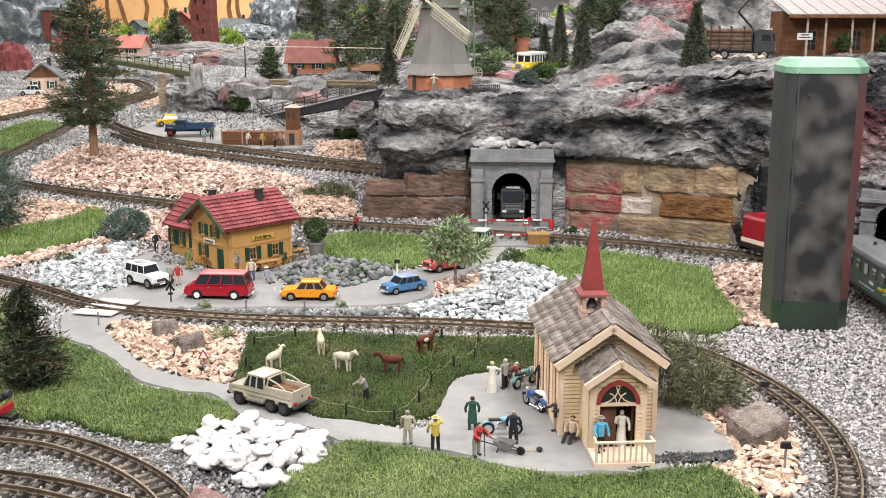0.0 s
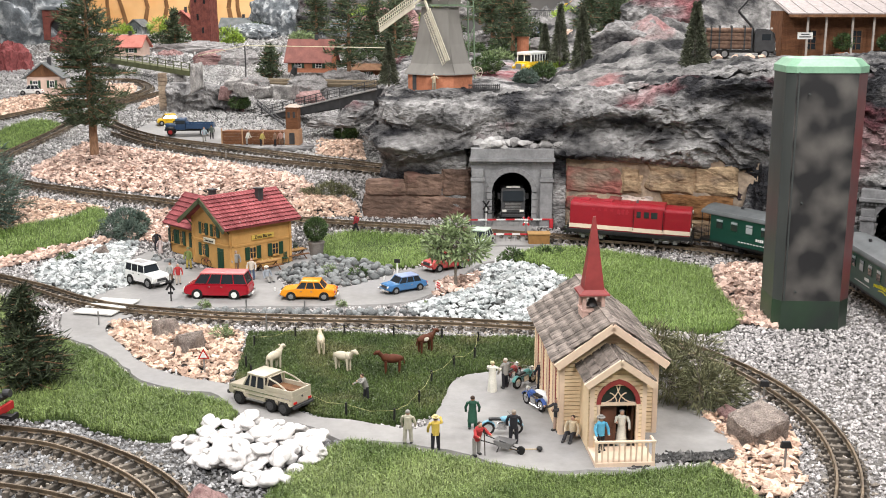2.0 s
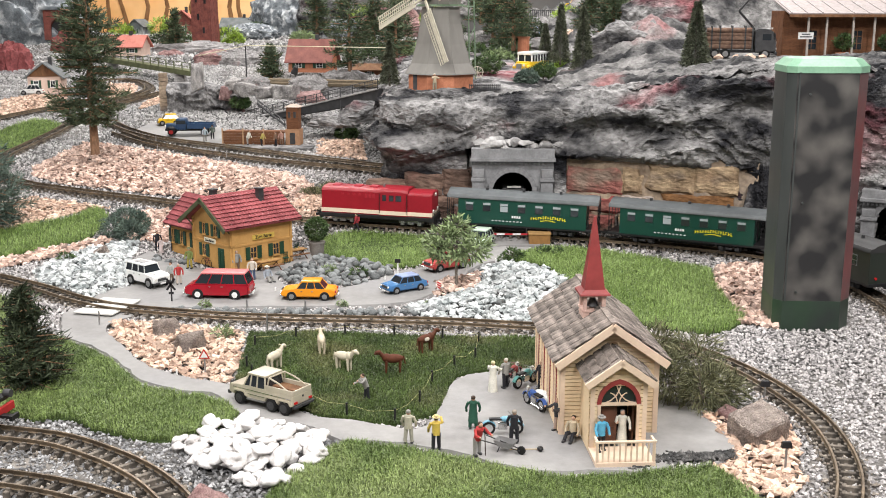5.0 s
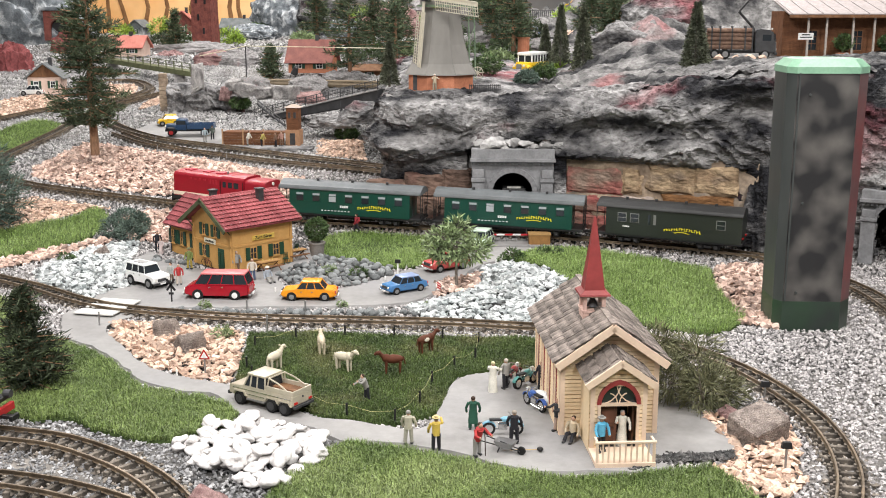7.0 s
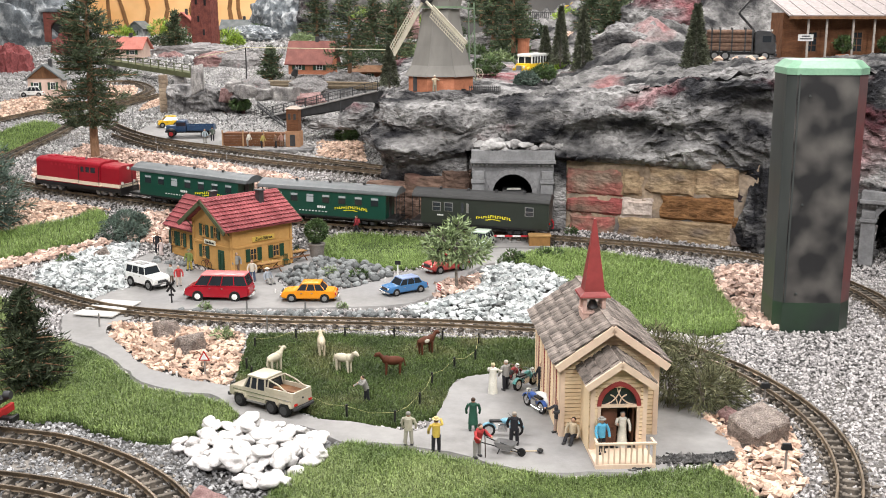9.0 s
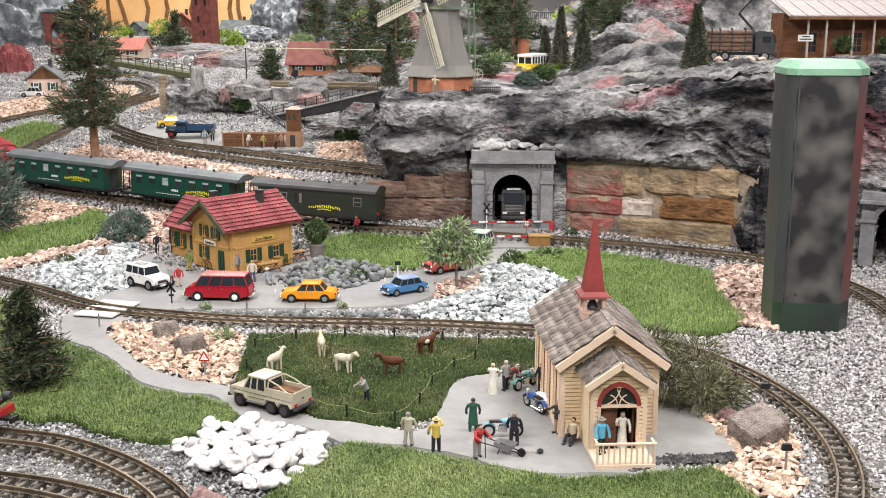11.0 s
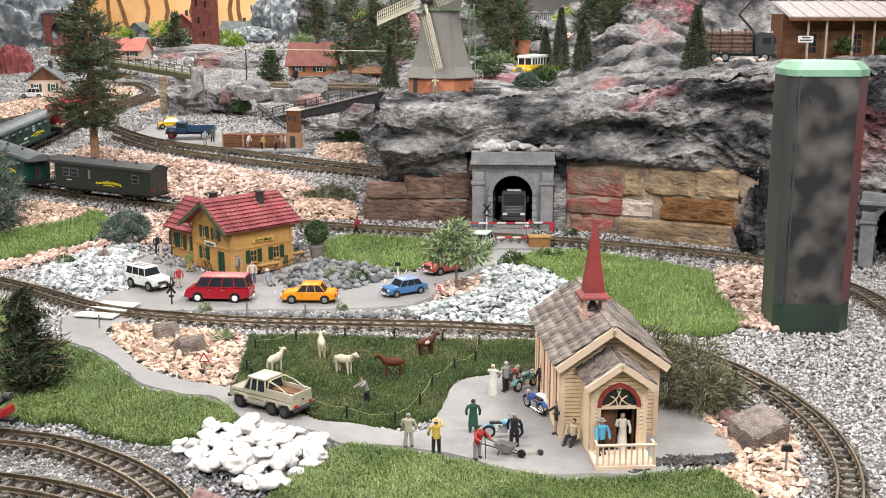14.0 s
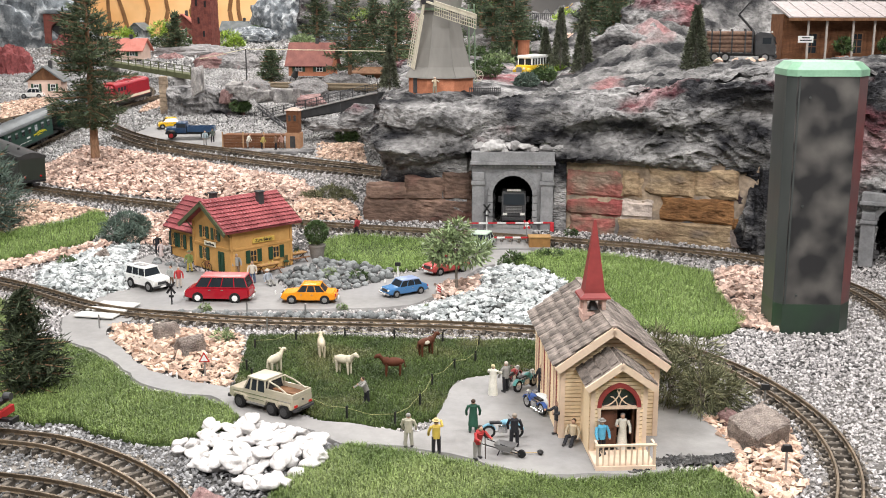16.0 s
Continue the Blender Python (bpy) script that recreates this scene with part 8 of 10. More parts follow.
figurine(0.209, 2.178, -60, BLACK_, BLACK_, "figurine in a black suit leaning at the church wall")
figurine(0.220, 1.949, -60, (0.05, 0.05, 0.055), (0.45, 0.33, 0.27), "figurine in a black dress beside the church corner", hair=(0.12, 0.06, 0.03), arms=(60, 60))
figurine(0.246, 1.916, -30, BEIGE, BLACK_, "figurine sitting on the ground beside the porch", "sit")
figurine(-0.066, 1.889, 170, (0.48, 0.45, 0.36), (0.42, 0.40, 0.33), "figurine in pale work clothes on the path", hair=GREY_, prop="tool")
figurine(-0.014, 1.857, 190, YEL, BLACK_, "figurine in a yellow shirt and straw hat on the path", hat=(0.65, 0.52, 0.25), arms=(70, 20))
figurine(-0.161, 2.127, -60, GREY_, BLACK_, "figurine in grey clothes bending in the paddock", "bend", z=0.004, h=0.058, arms=(40, 70))
figurine(-0.577, 3.145, 0, (0.62, 0.56, 0.48), (0.08, 0.11, 0.18), "figurine in a pale shirt before the inn", hair=BROWN_)
figurine(-0.643, 3.244, 20, GREY_, BROWN_, "figurine in a grey jacket by the inn's bench", hair=GREY_)
figurine(-0.530, 3.131, 40, (0.35, 0.38, 0.42), GREY_, "figurine sitting on the kerb with a pale cap", "sit", hat=WHITE_)
figurine(-0.800, 3.289, -20, (0.20, 0.24, 0.08), (0.38, 0.30, 0.07), "figurine in olive and mustard work clothes at the inn", hair=GREY_, hat=(0.2, 0.2, 0.1))
figurine(-0.968, 3.547, 30, BLACK_, BLACK_, "figurine in dark clothes behind the white car")
figurine(-0.948, 3.514, -10, (0.6, 0.5, 0.48), RED_, "figurine in pink and red behind the white car", "robe", h=0.05)
figurine(-0.786, 3.090, 20, RED_, (0.55, 0.48, 0.42), "figurine with a red bag on the station road", hair=(0.5, 0.45, 0.4), h=0.062)
figurine(-0.814, 3.111, -30, (0.4, 0.42, 0.4), BROWN_, "figurine in grey on the station road", h=0.062)
figurine(-0.312, 3.770, -90, (0.30, 0.04, 0.05), BLACK_, "hiker figurine in dark red walking beside the track", "walk", prop="pack")
MILLMAN = (-0.036, 4.280, 0.490)
figurine(MILLMAN[0], MILLMAN[1], 20, BEIGE, (0.35, 0.32, 0.24), "figurine carrying a tray before the windmill", z=MILLMAN[2], hair=WHITE_, arms=(60, 60))
for p, t, c1_, c2_, lb in (((-1.145, 5.139), 30, (0.35, 0.42, 0.45), GREY_, "figurine in grey blue at the loading dock"), ((-1.119, 5.188), 200, (0.10, 0.12, 0.10), BLACK_, "figurine in dark clothes at the loading dock"),
                           ((-0.929, 5.070), 80, WHITE_, GREY_, "figurine in a white shirt carrying at the dock"), ((-0.859, 5.047), 80, (0.45, 0.38, 0.12), BLACK_, "figurine in a mustard shirt at the dock"),
                           ((-0.790, 5.036), -70, BROWN_, BLACK_, "figurine in brown clothes at the dock"), ((-0.767, 5.059), -30, (0.42, 0.25, 0.2), BROWN_, "figurine in a brown coat at the dock")):
    figurine(*p, t, c1_, c2_, lb, "bend" if "carrying" in lb or "mustard" in lb else "stand", z=land(p[1]) + 0.018)
p = (1.205, 5.900, 0.710)
figurine(p[0], p[1], 60, (0.7, 0.66, 0.55), BROWN_, "figurine in a pale shirt on the rock crest", "bend", z=p[2])
p = (1.518, 4.850, 0.608)
figurine(p[0], p[1], 0, (0.75, 0.55, 0.03), (0.7, 0.5, 0.03), "figurine in yellow work clothes by the timber station", z=p[2], hat=(0.75, 0.55, 0.03))


# ---- animals of the paddock ----
def calf(x, y, turn, c, label, h=0.048, patch=None):
    a = thing("toy_calf", T(x, y, 0.006, 0, 0, turn), label, "toy animal", "paddock animals")
    mt = colour(c)
    bm = B()
    ball(bm, h * 0.50, h * 0.20, h * 0.22, 0, 0, h * 0.68, sub=3)
    ball(bm, h * 0.22, h * 0.18, h * 0.22, h * 0.32, 0, h * 0.72, sub=2)
    rod(bm, (h * 0.40, 0, h * 0.74), (h * 0.62, 0, h * 0.95), h * 0.13, 10, r2=h * 0.09)
    part("body", bm, mt, a, smooth=True)
    bm = B()
    ball(bm, h * 0.17, h * 0.10, h * 0.11, h * 0.70, 0, h * 0.98, m=None, sub=2)
    ball(bm, h * 0.08, h * 0.07, h * 0.07, h * 0.83, 0, h * 0.93, sub=2)
    for s in (-1, 1):
        ball(bm, h * 0.03, h * 0.08, h * 0.045, h * 0.62, s * h * 0.14, h * 1.04)
    part("head", bm, mt, a, smooth=True)
    for sx in (-0.32, 0.32):
        for sy in (-0.11, 0.11):
            bm = B()
            rod(bm, (h * sx, h * sy, h * 0.6), (h * (sx + 0.02), h * sy, 0), h * 0.075, 8, r2=h * 0.045)
            part("leg", bm, mt, a)
    bm = B()
    rod(bm, (-h * 0.48, 0, h * 0.80), (-h * 0.56, 0, h * 0.42), h * 0.028, 6)
    part("tail", bm, mt, a)
    if patch:
        bm = B()
        ball(bm, h * 0.16, h * 0.03, h * 0.10, -h * 0.05, -h * 0.185, h * 0.70, sub=2)
        part("patch", bm, colour(patch), a)
    return a


calf(-0.290, 2.437, 100, (0.58, 0.50, 0.37), "cream toy calf standing on the grass")
calf(-0.227, 2.314, -30, (0.60, 0.54, 0.42), "cream toy calf grazing with a lowered head")
calf(-0.383, 2.314, 60, (0.58, 0.52, 0.40), "cream toy calf behind the pickup")
calf(-0.043, 2.445, 40, (0.10, 0.038, 0.022), "brown toy foal with a white mark", patch=(0.7, 0.65, 0.55))
calf(-0.113, 2.295, 184, (0.10, 0.035, 0.02), "brown toy calf with white patches", patch=(0.7, 0.65, 0.55))

# ---- paddock fence ----
fence = thing("paddock_fence", T(), "paddock fence of black posts with a yellow cord", "fence")
FP = [(-0.458, 2.490), (-0.368, 2.563), (-0.247, 2.582), (-0.123, 2.572), (-0.003, 2.549), (0.085, 2.525), (0.074, 2.396), (0.025, 2.338), (-0.025, 2.232), (-0.050, 2.107), (-0.097, 2.002), (-0.195, 2.037), (-0.280, 2.101), (-0.449, 2.334), (-0.427, 2.269)]
bm = B()
cyl(bm, 0.0024, 0.030, 0, 0, 0.0, seg=8)
fp = part("post", bm, M_BLACK, fence)
for k, p in enumerate(FP):
    o = fp if k == 0 else new("post", fp.data)
    o.parent = fence
    o.matrix_basis = T(p[0], p[1], 0.002, 2 * math.sin(k * 3), 2 * math.cos(k * 5), 0)
bm = B()
for a, b in zip(FP[:13], FP[1:13]):
    mid = Vector(((a[0] + b[0]) / 2, (a[1] + b[1]) / 2, 0.020))
    rod(bm, (*a, 0.028), mid, 0.0003, 4)
    rod(bm, mid, (*b, 0.028), 0.0003, 4)
part("cord", bm, colour((0.55, 0.52, 0.25)), fence)


# ---- signs and posts ----
def pole(name, x, y, h, label, top=None, c=M_STEEL, category="sign", z=None, turn=0):
    t = thing(name, T(x, y, (land(y) if z is None else z), 0, 0, turn), label, category)
    bm = B()
    cyl(bm, 0.0022, h, 0, 0, -0.003, seg=8)
    part("post", bm, c, t)
    if top:
        for nm, b, mt in top(h):
            part(nm, b, mt, t)
    return t


def tri_sign(h):
    a, b = B(), B()
    prism(a, [(-0.013, h - 0.006), (0.013, h - 0.006), (0, h + 0.018)], -0.004, -0.0025)
    prism(b, [(-0.0085, h - 0.003), (0.0085, h - 0.003), (0, h + 0.012)], -0.0048, -0.0040)
    return [("red_triangle", a, colour((0.5, 0.04, 0.03))), ("white_field", b, M_WHITEP)]


def cross_sign(h):
    a = B()
    for s in (-1, 1):
        box(a, 0.040, 0.002, 0.006, 0, -0.003, 0, m=T(0, 0, h, 0, s * 55, 0) @ T(0, 0, -0.003))
    box(a, 0.014, 0.002, 0.006, 0, -0.003, h - 0.028)
    return [("crossbuck", a, M_BLACK)]


def white_cross(h):
    a, b = B(), B()
    for s in (-1, 1):
        box(a, 0.036, 0.002, 0.006, 0, -0.003, 0, m=T(0, 0, h, 0, s * 55, 0) @ T(0, 0, -0.003))
        for e in (-1, 1):
            box(b, 0.009, 0.0024, 0.0062, e * 0.0135, -0.003, 0, m=T(0, 0, h, 0, s * 55, 0) @ T(0, 0, -0.0031))
    return [("crossbuck", a, M_WHITEP), ("red_tip", b, colour((0.5, 0.03, 0.04)))]


def board_sign(h):
    a = B()
    box(a, 0.018, 0.003, 0.012, 0, -0.003, h - 0.004, bev=0.0005)
    return [("board", a, M_BLACK)]


def cap_lamp(h):
    a = B()
    box(a, 0.020, 0.010, 0.012, 0, 0, h - 0.003, bev=0.001, top=0.7)
    return [("hood", a, M_BLACK)]


pole("warning_sign", -0.536, 2.295, 0.045, "red and white warning triangle on a thin post", tri_sign)
pole("crossing_sign", -0.761, 2.902, 0.055, "black crossbuck sign beside the level crossing", cross_sign, M_BLACK)
pole("board_sign", -0.141, 3.201, 0.050, "small black board on a white post", board_sign, M_WHITEP)
pole("track_lamp", 0.655, 2.076, 0.055, "black hooded track lamp on a grey post", cap_lamp)
pole("track_lamp", 0.605, 1.773, 0.050, "black hooded track lamp on a grey post", cap_lamp)
for x, y, h in ((-0.447, 2.611, 0.052), (-0.374, 2.797, 0.040), (-0.536, 2.820, 0.036), (-0.434, 2.930, 0.03), (-0.891, 2.670, 0.045), (-0.974, 3.012, 0.032), (-0.488, 3.012, 0.02), (0.167, 3.350, 0.028), (-0.178, 3.145, 0.02), (-0.651, 2.203, 0.014), (-0.597, 2.283, 0.02)):
    pole("marker_post", x, y, h, "thin pale marker post beside the line", None, M_STEEL if h > 0.03 else M_WHITEP, "post")
for x, y, h in ((-1.324, 4.948, 0.05), (-1.084, 4.690, 0.05), (-1.860, 5.234, 0.04), (-1.615, 5.595, 0.10), (-1.390, 5.175, 0.04), (-0.984, 4.841, 0.035)):
    pole("marker_post", x, y, h, "thin pale marker post beside the far line", None, M_STEEL, "post")
t = thing("hazard_board", T(-0.015, 3.012, 0.006, 0, 0, 10), "red and white striped hazard board at the bend", "sign")
bm = B()
box(bm, 0.010, 0.002, 0.024, 0, 0, 0.004)
part("board", bm, M_WHITEP, t)
for k in range(3):
    bm = B()
    box(bm, 0.012, 0.0012, 0.0035, 0, -0.0016, 0, m=T(0, 0, 0.009 + k * 0.007, 0, 35, 0))
    part("stripe", bm, colour((0.5, 0.04, 0.04)), t)


# ---- level crossing barriers ----
def barrier(x, y, L, turn, label, z=0.02):
    t = thing("crossing_barrier", T(x, y, land(y), 0, 0, turn), label, "barrier", "level crossing barriers")
    bm = B()
    box(bm, 0.014, 0.014, 0.034, 0, 0, 0, bev=0.002)
    part("pedestal", bm, colour((0.5, 0.04, 0.05)), t)
    n = 9
    for k in range(n):
        bm = B()
        box(bm, L / n, 0.0035, 0.0055, (k + 0.5) * L / n, 0, 0.030)
        part("boom_stripe", bm, M_WHITEP if k % 2 else colour((0.5, 0.04, 0.05)), t)
    for k in range(14):
        bm = B()
        rod(bm, ((k + 0.7) * L / 14.5, 0, 0.030), ((k + 0.7) * L / 14.5, 0, 0.004), 0.0006, 4)
        part("hanger", bm, M_STEEL, t)
    bm = B()
    box(bm, L * 0.94, 0.0016, 0.0016, L / 2, 0, 0.004)
    part("lower_bar", bm, M_WHITEP, t)
    return t


barrier(0.393, 3.835, 0.30, 182, "red and white lowered barrier before the tunnel")
barrier(0.351, 3.661, 0.25, 180, "red and white lowered barrier on the road side")
pole("crossing_cross", 0.290, 3.686, 0.072, "red and white crossbuck at the level crossing", white_cross)
pole("crossing_sign", 0.156, 3.835, 0.085, "black crossbuck beside the portal", cross_sign, M_WHITEP)
t = thing("timber_box", T(0.331, 3.638, 0.004, 0, 0, 0), "small brown timber box beside the crossing", "box")
bm = B()
box(bm, 0.072, 0.045, 0.042, 0, 0, 0, bev=0.001)
part("body", bm, colour((0.30, 0.16, 0.06)), t)
bm = B()
box(bm, 0.078, 0.05, 0.005, 0, 0, 0.042, bev=0.001)
part("lid", bm, colour((0.40, 0.24, 0.10)), t)
bm = B()
box(bm, 0.26, 0.07, 0.010, 0, 0, 0, bev=0.002)
tagged(part("crossing_slab", bm, M_ROAD, m=T(0.237, 3.638, 0.004)), "grey concrete slab of the level crossing", "crossing", kind="structure")
for off in (-0.055, 0.0, 0.055):
    bm = B()
    box(bm, 0.115, 0.034 if off == 0 else 0.045, 0.004, 0, off, 0.014, bev=0.001)
    tagged(part("crossing_board", bm, M_LIGHTROAD, m=T(-0.917, 2.826, -0.004, 0, 0, -13)), "pale boards of the level crossing between the rails", "crossing", kind="structure")


# ---- beer-garden tables, motorcycles, barrow ----
def picnic(x, y, turn):
    t = thing("picnic_table", T(x, y, 0.006, 0, 0, turn), "brown timber picnic table with benches before the inn", "table", "picnic tables")
    bm = B()
    box(bm, 0.075, 0.026, 0.003, 0, 0, 0.028)
    part("tabletop", bm, colour((0.42, 0.24, 0.10)), t)
    for s in (-1, 1):
        bm = B()
        box(bm, 0.075, 0.010, 0.003, 0, s * 0.026, 0.016)
        part("bench", bm, M_WOOD, t)
        bm = B()
        rod(bm, (s * 0.028, -0.028, 0), (s * 0.028, 0.010, 0.028), 0.0018)
        rod(bm, (s * 0.028, 0.028, 0), (s * 0.028, -0.010, 0.028), 0.0018)
        part("trestle", bm, M_WOOD, t)
    for k in range(3):
        bm = B()
        cyl(bm, 0.002, 0.006, -0.02 + k * 0.018, 0.003 * (-1) ** k, 0.031)
        part("mug", bm, colour((0.6, 0.45, 0.15)), t)


picnic(-0.548, 3.274, 42)
picnic(-0.486, 3.430, 42)
for x, y in ((-0.508, 3.367), (-0.491, 3.514)):
    t = thing("garden_chair", T(x, y, 0.006, 0, 0, 30), "dark green slatted garden chair by the tables", "chair", "garden chairs")
    bm = B()
    box(bm, 0.018, 0.016, 0.002, 0, 0, 0.016)
    part("seat", bm, M_SHUTTER, t)
    bm = B()
    for k in range(5):
        box(bm, 0.002, 0.0015, 0.018, -0.008 + k * 0.004, 0.008, 0.017)
    part("backrest", bm, M_SHUTTER, t)
    for sx in (-1, 1):
        for sy in (-1, 1):
            bm = B()
            rod(bm, (sx * 0.008, sy * 0.007, 0), (sx * 0.008, sy * 0.007, 0.017), 0.0009, 5)
            part("leg", bm, M_SHUTTER, t)


def motorcycle(x, y, turn, c, label, sidecar=None):
    t = thing("motorcycle", T(x, y, 0.006, 0, 0, turn), label, "motorcycle", "motorcycles")
    mt = colour(c, 0.3)
    for e in (-1, 1):
        g = new("wheel")
        g.parent = t
        bm = B()
        cyl(bm, 0.0130, 0.005, e * 0.027, 0, 0.013, ax="y", seg=20)
        part("tyre", bm, M_RUBBER, g)
        bm = B()
        cyl(bm, 0.0085, 0.0056, e * 0.027, 0, 0.013, ax="y", seg=16)
        part("rim", bm, M_CHROME, g)
        bm = B()
        prism(bm, [(e * 0.027 + 0.0150 * math.cos(a), 0.013 + 0.0150 * math.sin(a)) for a in np.linspace(0.3, 2.8, 8)] + [(e * 0.027 + 0.0135 * math.cos(a), 0.013 + 0.0135 * math.sin(a)) for a in np.linspace(2.8, 0.3, 8)], -0.004, 0.004)
        part("mudguard", bm, mt, t)
    bm = B()
    ball(bm, 0.012, 0.0055, 0.006, 0.006, 0, 0.031, sub=2)
    part("fuel_tank", bm, mt, t, smooth=True)
    bm = B()
    box(bm, 0.024, 0.010, 0.004, -0.014, 0, 0.029, bev=0.0015)
    part("saddle", bm, M_BLACK, t)
    bm = B()
    box(bm, 0.018, 0.010, 0.014, 0, 0, 0.010, bev=0.002)
    rod(bm, (-0.03, 0.007, 0.009), (0.005, 0.007, 0.009), 0.0016)
    part("engine", bm, M_CHROME, t)
    bm = B()
    for s in (-1, 1):
        rod(bm, (0.027, s * 0.004, 0.013), (0.017, s * 0.004, 0.038), 0.0012)
        rod(bm, (0.017, s * 0.003, 0.038), (0.011, s * 0.014, 0.041), 0.0010)
    part("fork", bm, M_CHROME, t)
    bm = B()
    cyl(bm, 0.0045, 0.006, 0.023, 0, 0.035, ax="x")
    part("headlight", bm, M_LAMPGLASS, t)
    if sidecar:
        bm = B()
        ball(bm, 0.034, 0.012, 0.012, 0.004, -0.026, 0.018, sub=3)
        part("sidecar", bm, colour(sidecar, 0.3), t, smooth=True)
        bm = B()
        cyl(bm, 0.011, 0.005, -0.004, -0.040, 0.011, ax="y", seg=18)
        part("sidecar_wheel", bm, M_RUBBER, t)


motorcycle(0.150, 2.232, 60, (0.35, 0.05, 0.05), "red motorcycle parked beside the church")
motorcycle(0.177, 2.209, 48, (0.10, 0.30, 0.28), "teal motorcycle parked beside the church")
motorcycle(0.186, 2.076, 118, (0.06, 0.14, 0.45), "blue motorcycle with a white sidecar", (0.75, 0.76, 0.76))
motorcycle(0.113, 1.935, 2, (0.20, 0.42, 0.55), "pale blue touring motorcycle before the church")
t = thing("wheelbarrow", T(0.114, 1.853, 0.006, 0, 0, -28), "grey metal wheelbarrow with black handles", "wheelbarrow")
bm = B()
box(bm, 0.026, 0.018, 0.012, 0, 0, 0.010, bev=0)
for v in bm.verts:
    if v.co.z > 0.015:
        v.co.x *= 1.5
        v.co.y *= 1.4
for f in list(bm.faces):
    if all(v.co.z > 0.015 for v in f.verts):
        bm.faces.remove(f)
tub = part("tub", bm, M_STEEL, t)
tub.data.materials[0] = M_STEEL
bm = B()
for s in (-1, 1):
    rod(bm, (0.030, s * 0.004, 0.008), (-0.045, s * 0.013, 0.018), 0.0012)
    rod(bm, (-0.008, s * 0.009, 0.010), (-0.012, s * 0.010, 0), 0.0011)
part("handle", bm, M_BLACK, t)
bm = B()
cyl(bm, 0.008, 0.004, 0.032, 0, 0.008, ax="y")
part("wheel", bm, M_RUBBER, t)
t = thing("broom", T(0.152, 1.853, 0.008, 0, 0, 2), "broom with a long pale handle lying on the ground", "broom")
bm = B()
rod(bm, (-0.03, 0, 0.002), (0.022, 0, 0.002), 0.0010)
part("handle", bm, colour((0.5, 0.38, 0.22)), t)
bm = B()
ball(bm, 0.006, 0.008, 0.004, 0.026, 0, 0.003, sub=2)
part("head", bm, M_BLACK, t)
t = thing("bicycle", T(-0.753, 3.319, 0.006, 0, 0, -45), "old bicycle leaning at the inn's wall", "bicycle")
for e in (-1, 1):
    bm = B()
    for k in range(14):
        a0, a1 = k * math.pi / 7, (k + 1) * math.pi / 7
        rod(bm, (e * 0.017 + 0.0115 * math.cos(a0), 0, 0.0115 + 0.0115 * math.sin(a0)), (e * 0.017 + 0.0115 * math.cos(a1), 0, 0.0115 + 0.0115 * math.sin(a1)), 0.0009, 5)
    part("wheel", bm, M_RUBBER, t)
bm = B()
for a, b in (((-0.017, 0.0115), (-0.004, 0.026)), ((-0.004, 0.026), (0.012, 0.026)), ((0.017, 0.0115), (0.011, 0.030)), ((-0.004, 0.026), (0.0, 0.010)), ((0.0, 0.010), (0.012, 0.026))):
    rod(bm, (a[0], 0, a[1]), (b[0], 0, b[1]), 0.0009, 5)
part("frame", bm, colour((0.25, 0.08, 0.06)), t)

# ---- the far left: dock, ramp, cottages, bridge, rocks ----
M_PALEROCK = mat("pale_layered_rock", (0.40, 0.385, 0.375), (0.20, 0.19, 0.19), 10, 0.85, fine=0.35, bump=0.9, c3=(0.42, 0.24, 0.23), scale3=3.5, c3lo=0.62, bdist=0.01)
M_CLIFF = mat("weathered_cliff_plaster", (0.33, 0.32, 0.315), (0.04, 0.039, 0.041), 14, 0.85, fine=0.5, bump=1.0, bscale=60, bdist=0.014, c3=(0.32, 0.13, 0.13), scale3=6, c3lo=0.60, detail=10)
M_BRIGHTROCK = mat("pale_split_rock", (0.58, 0.55, 0.53), (0.26, 0.245, 0.24), 1.6, 0.8, fine=0.35, bump=0.8, bscale=10, bdist=0.05, detail=8, spread=0.12)
M_REDROCK = mat("dull_red_rock", (0.26, 0.075, 0.075), (0.15, 0.05, 0.05), 12, 0.85, fine=0.3, bump=0.9)
M_BLUEROCK = mat("grey_blue_rock", (0.20, 0.22, 0.235), (0.09, 0.10, 0.11), 8, 0.8, fine=0.35, bump=0.9, c3=(0.55, 0.57, 0.58), scale3=6)
M_PLANK = mat("red_brown_plank", (0.19, 0.088, 0.045), (0.125, 0.056, 0.03), 40, 0.7, fine=0.25, stretch=(0.2, 1, 1))


def crag(x, y, z, sx, sy, sz, label, material, seed=0, name="rock", sharp=0.35):
    bm = B()
    bmesh.ops.create_icosphere(bm, subdivisions=5 if max(sx, sz) > 0.11 else 4, radius=1)
    o = Vector((seed * 5.3, seed * 1.7, seed))
    for v in bm.verts:
        k = noise.ridged_multi_fractal(v.co * 1.2 + o, 1.0, 2.1, 4, 1.0, 2.0) - 0.9
        c = noise.cell(v.co * 2.2 + o) * 0.10
        v.co *= 1 + sharp * k * 0.6 + c + 0.05 * noise.fractal(v.co * 7 + o, 1, 2, 4)
        if v.co.z < -0.3:
            v.co.z = -0.3
    ob = part(name, bm, material, smooth=True, m=Matrix.Translation((x, y, z + sz * 0.25)) @ Matrix.Diagonal((sx, sy, sz, 1)))
    return tagged(ob, label, "rock")


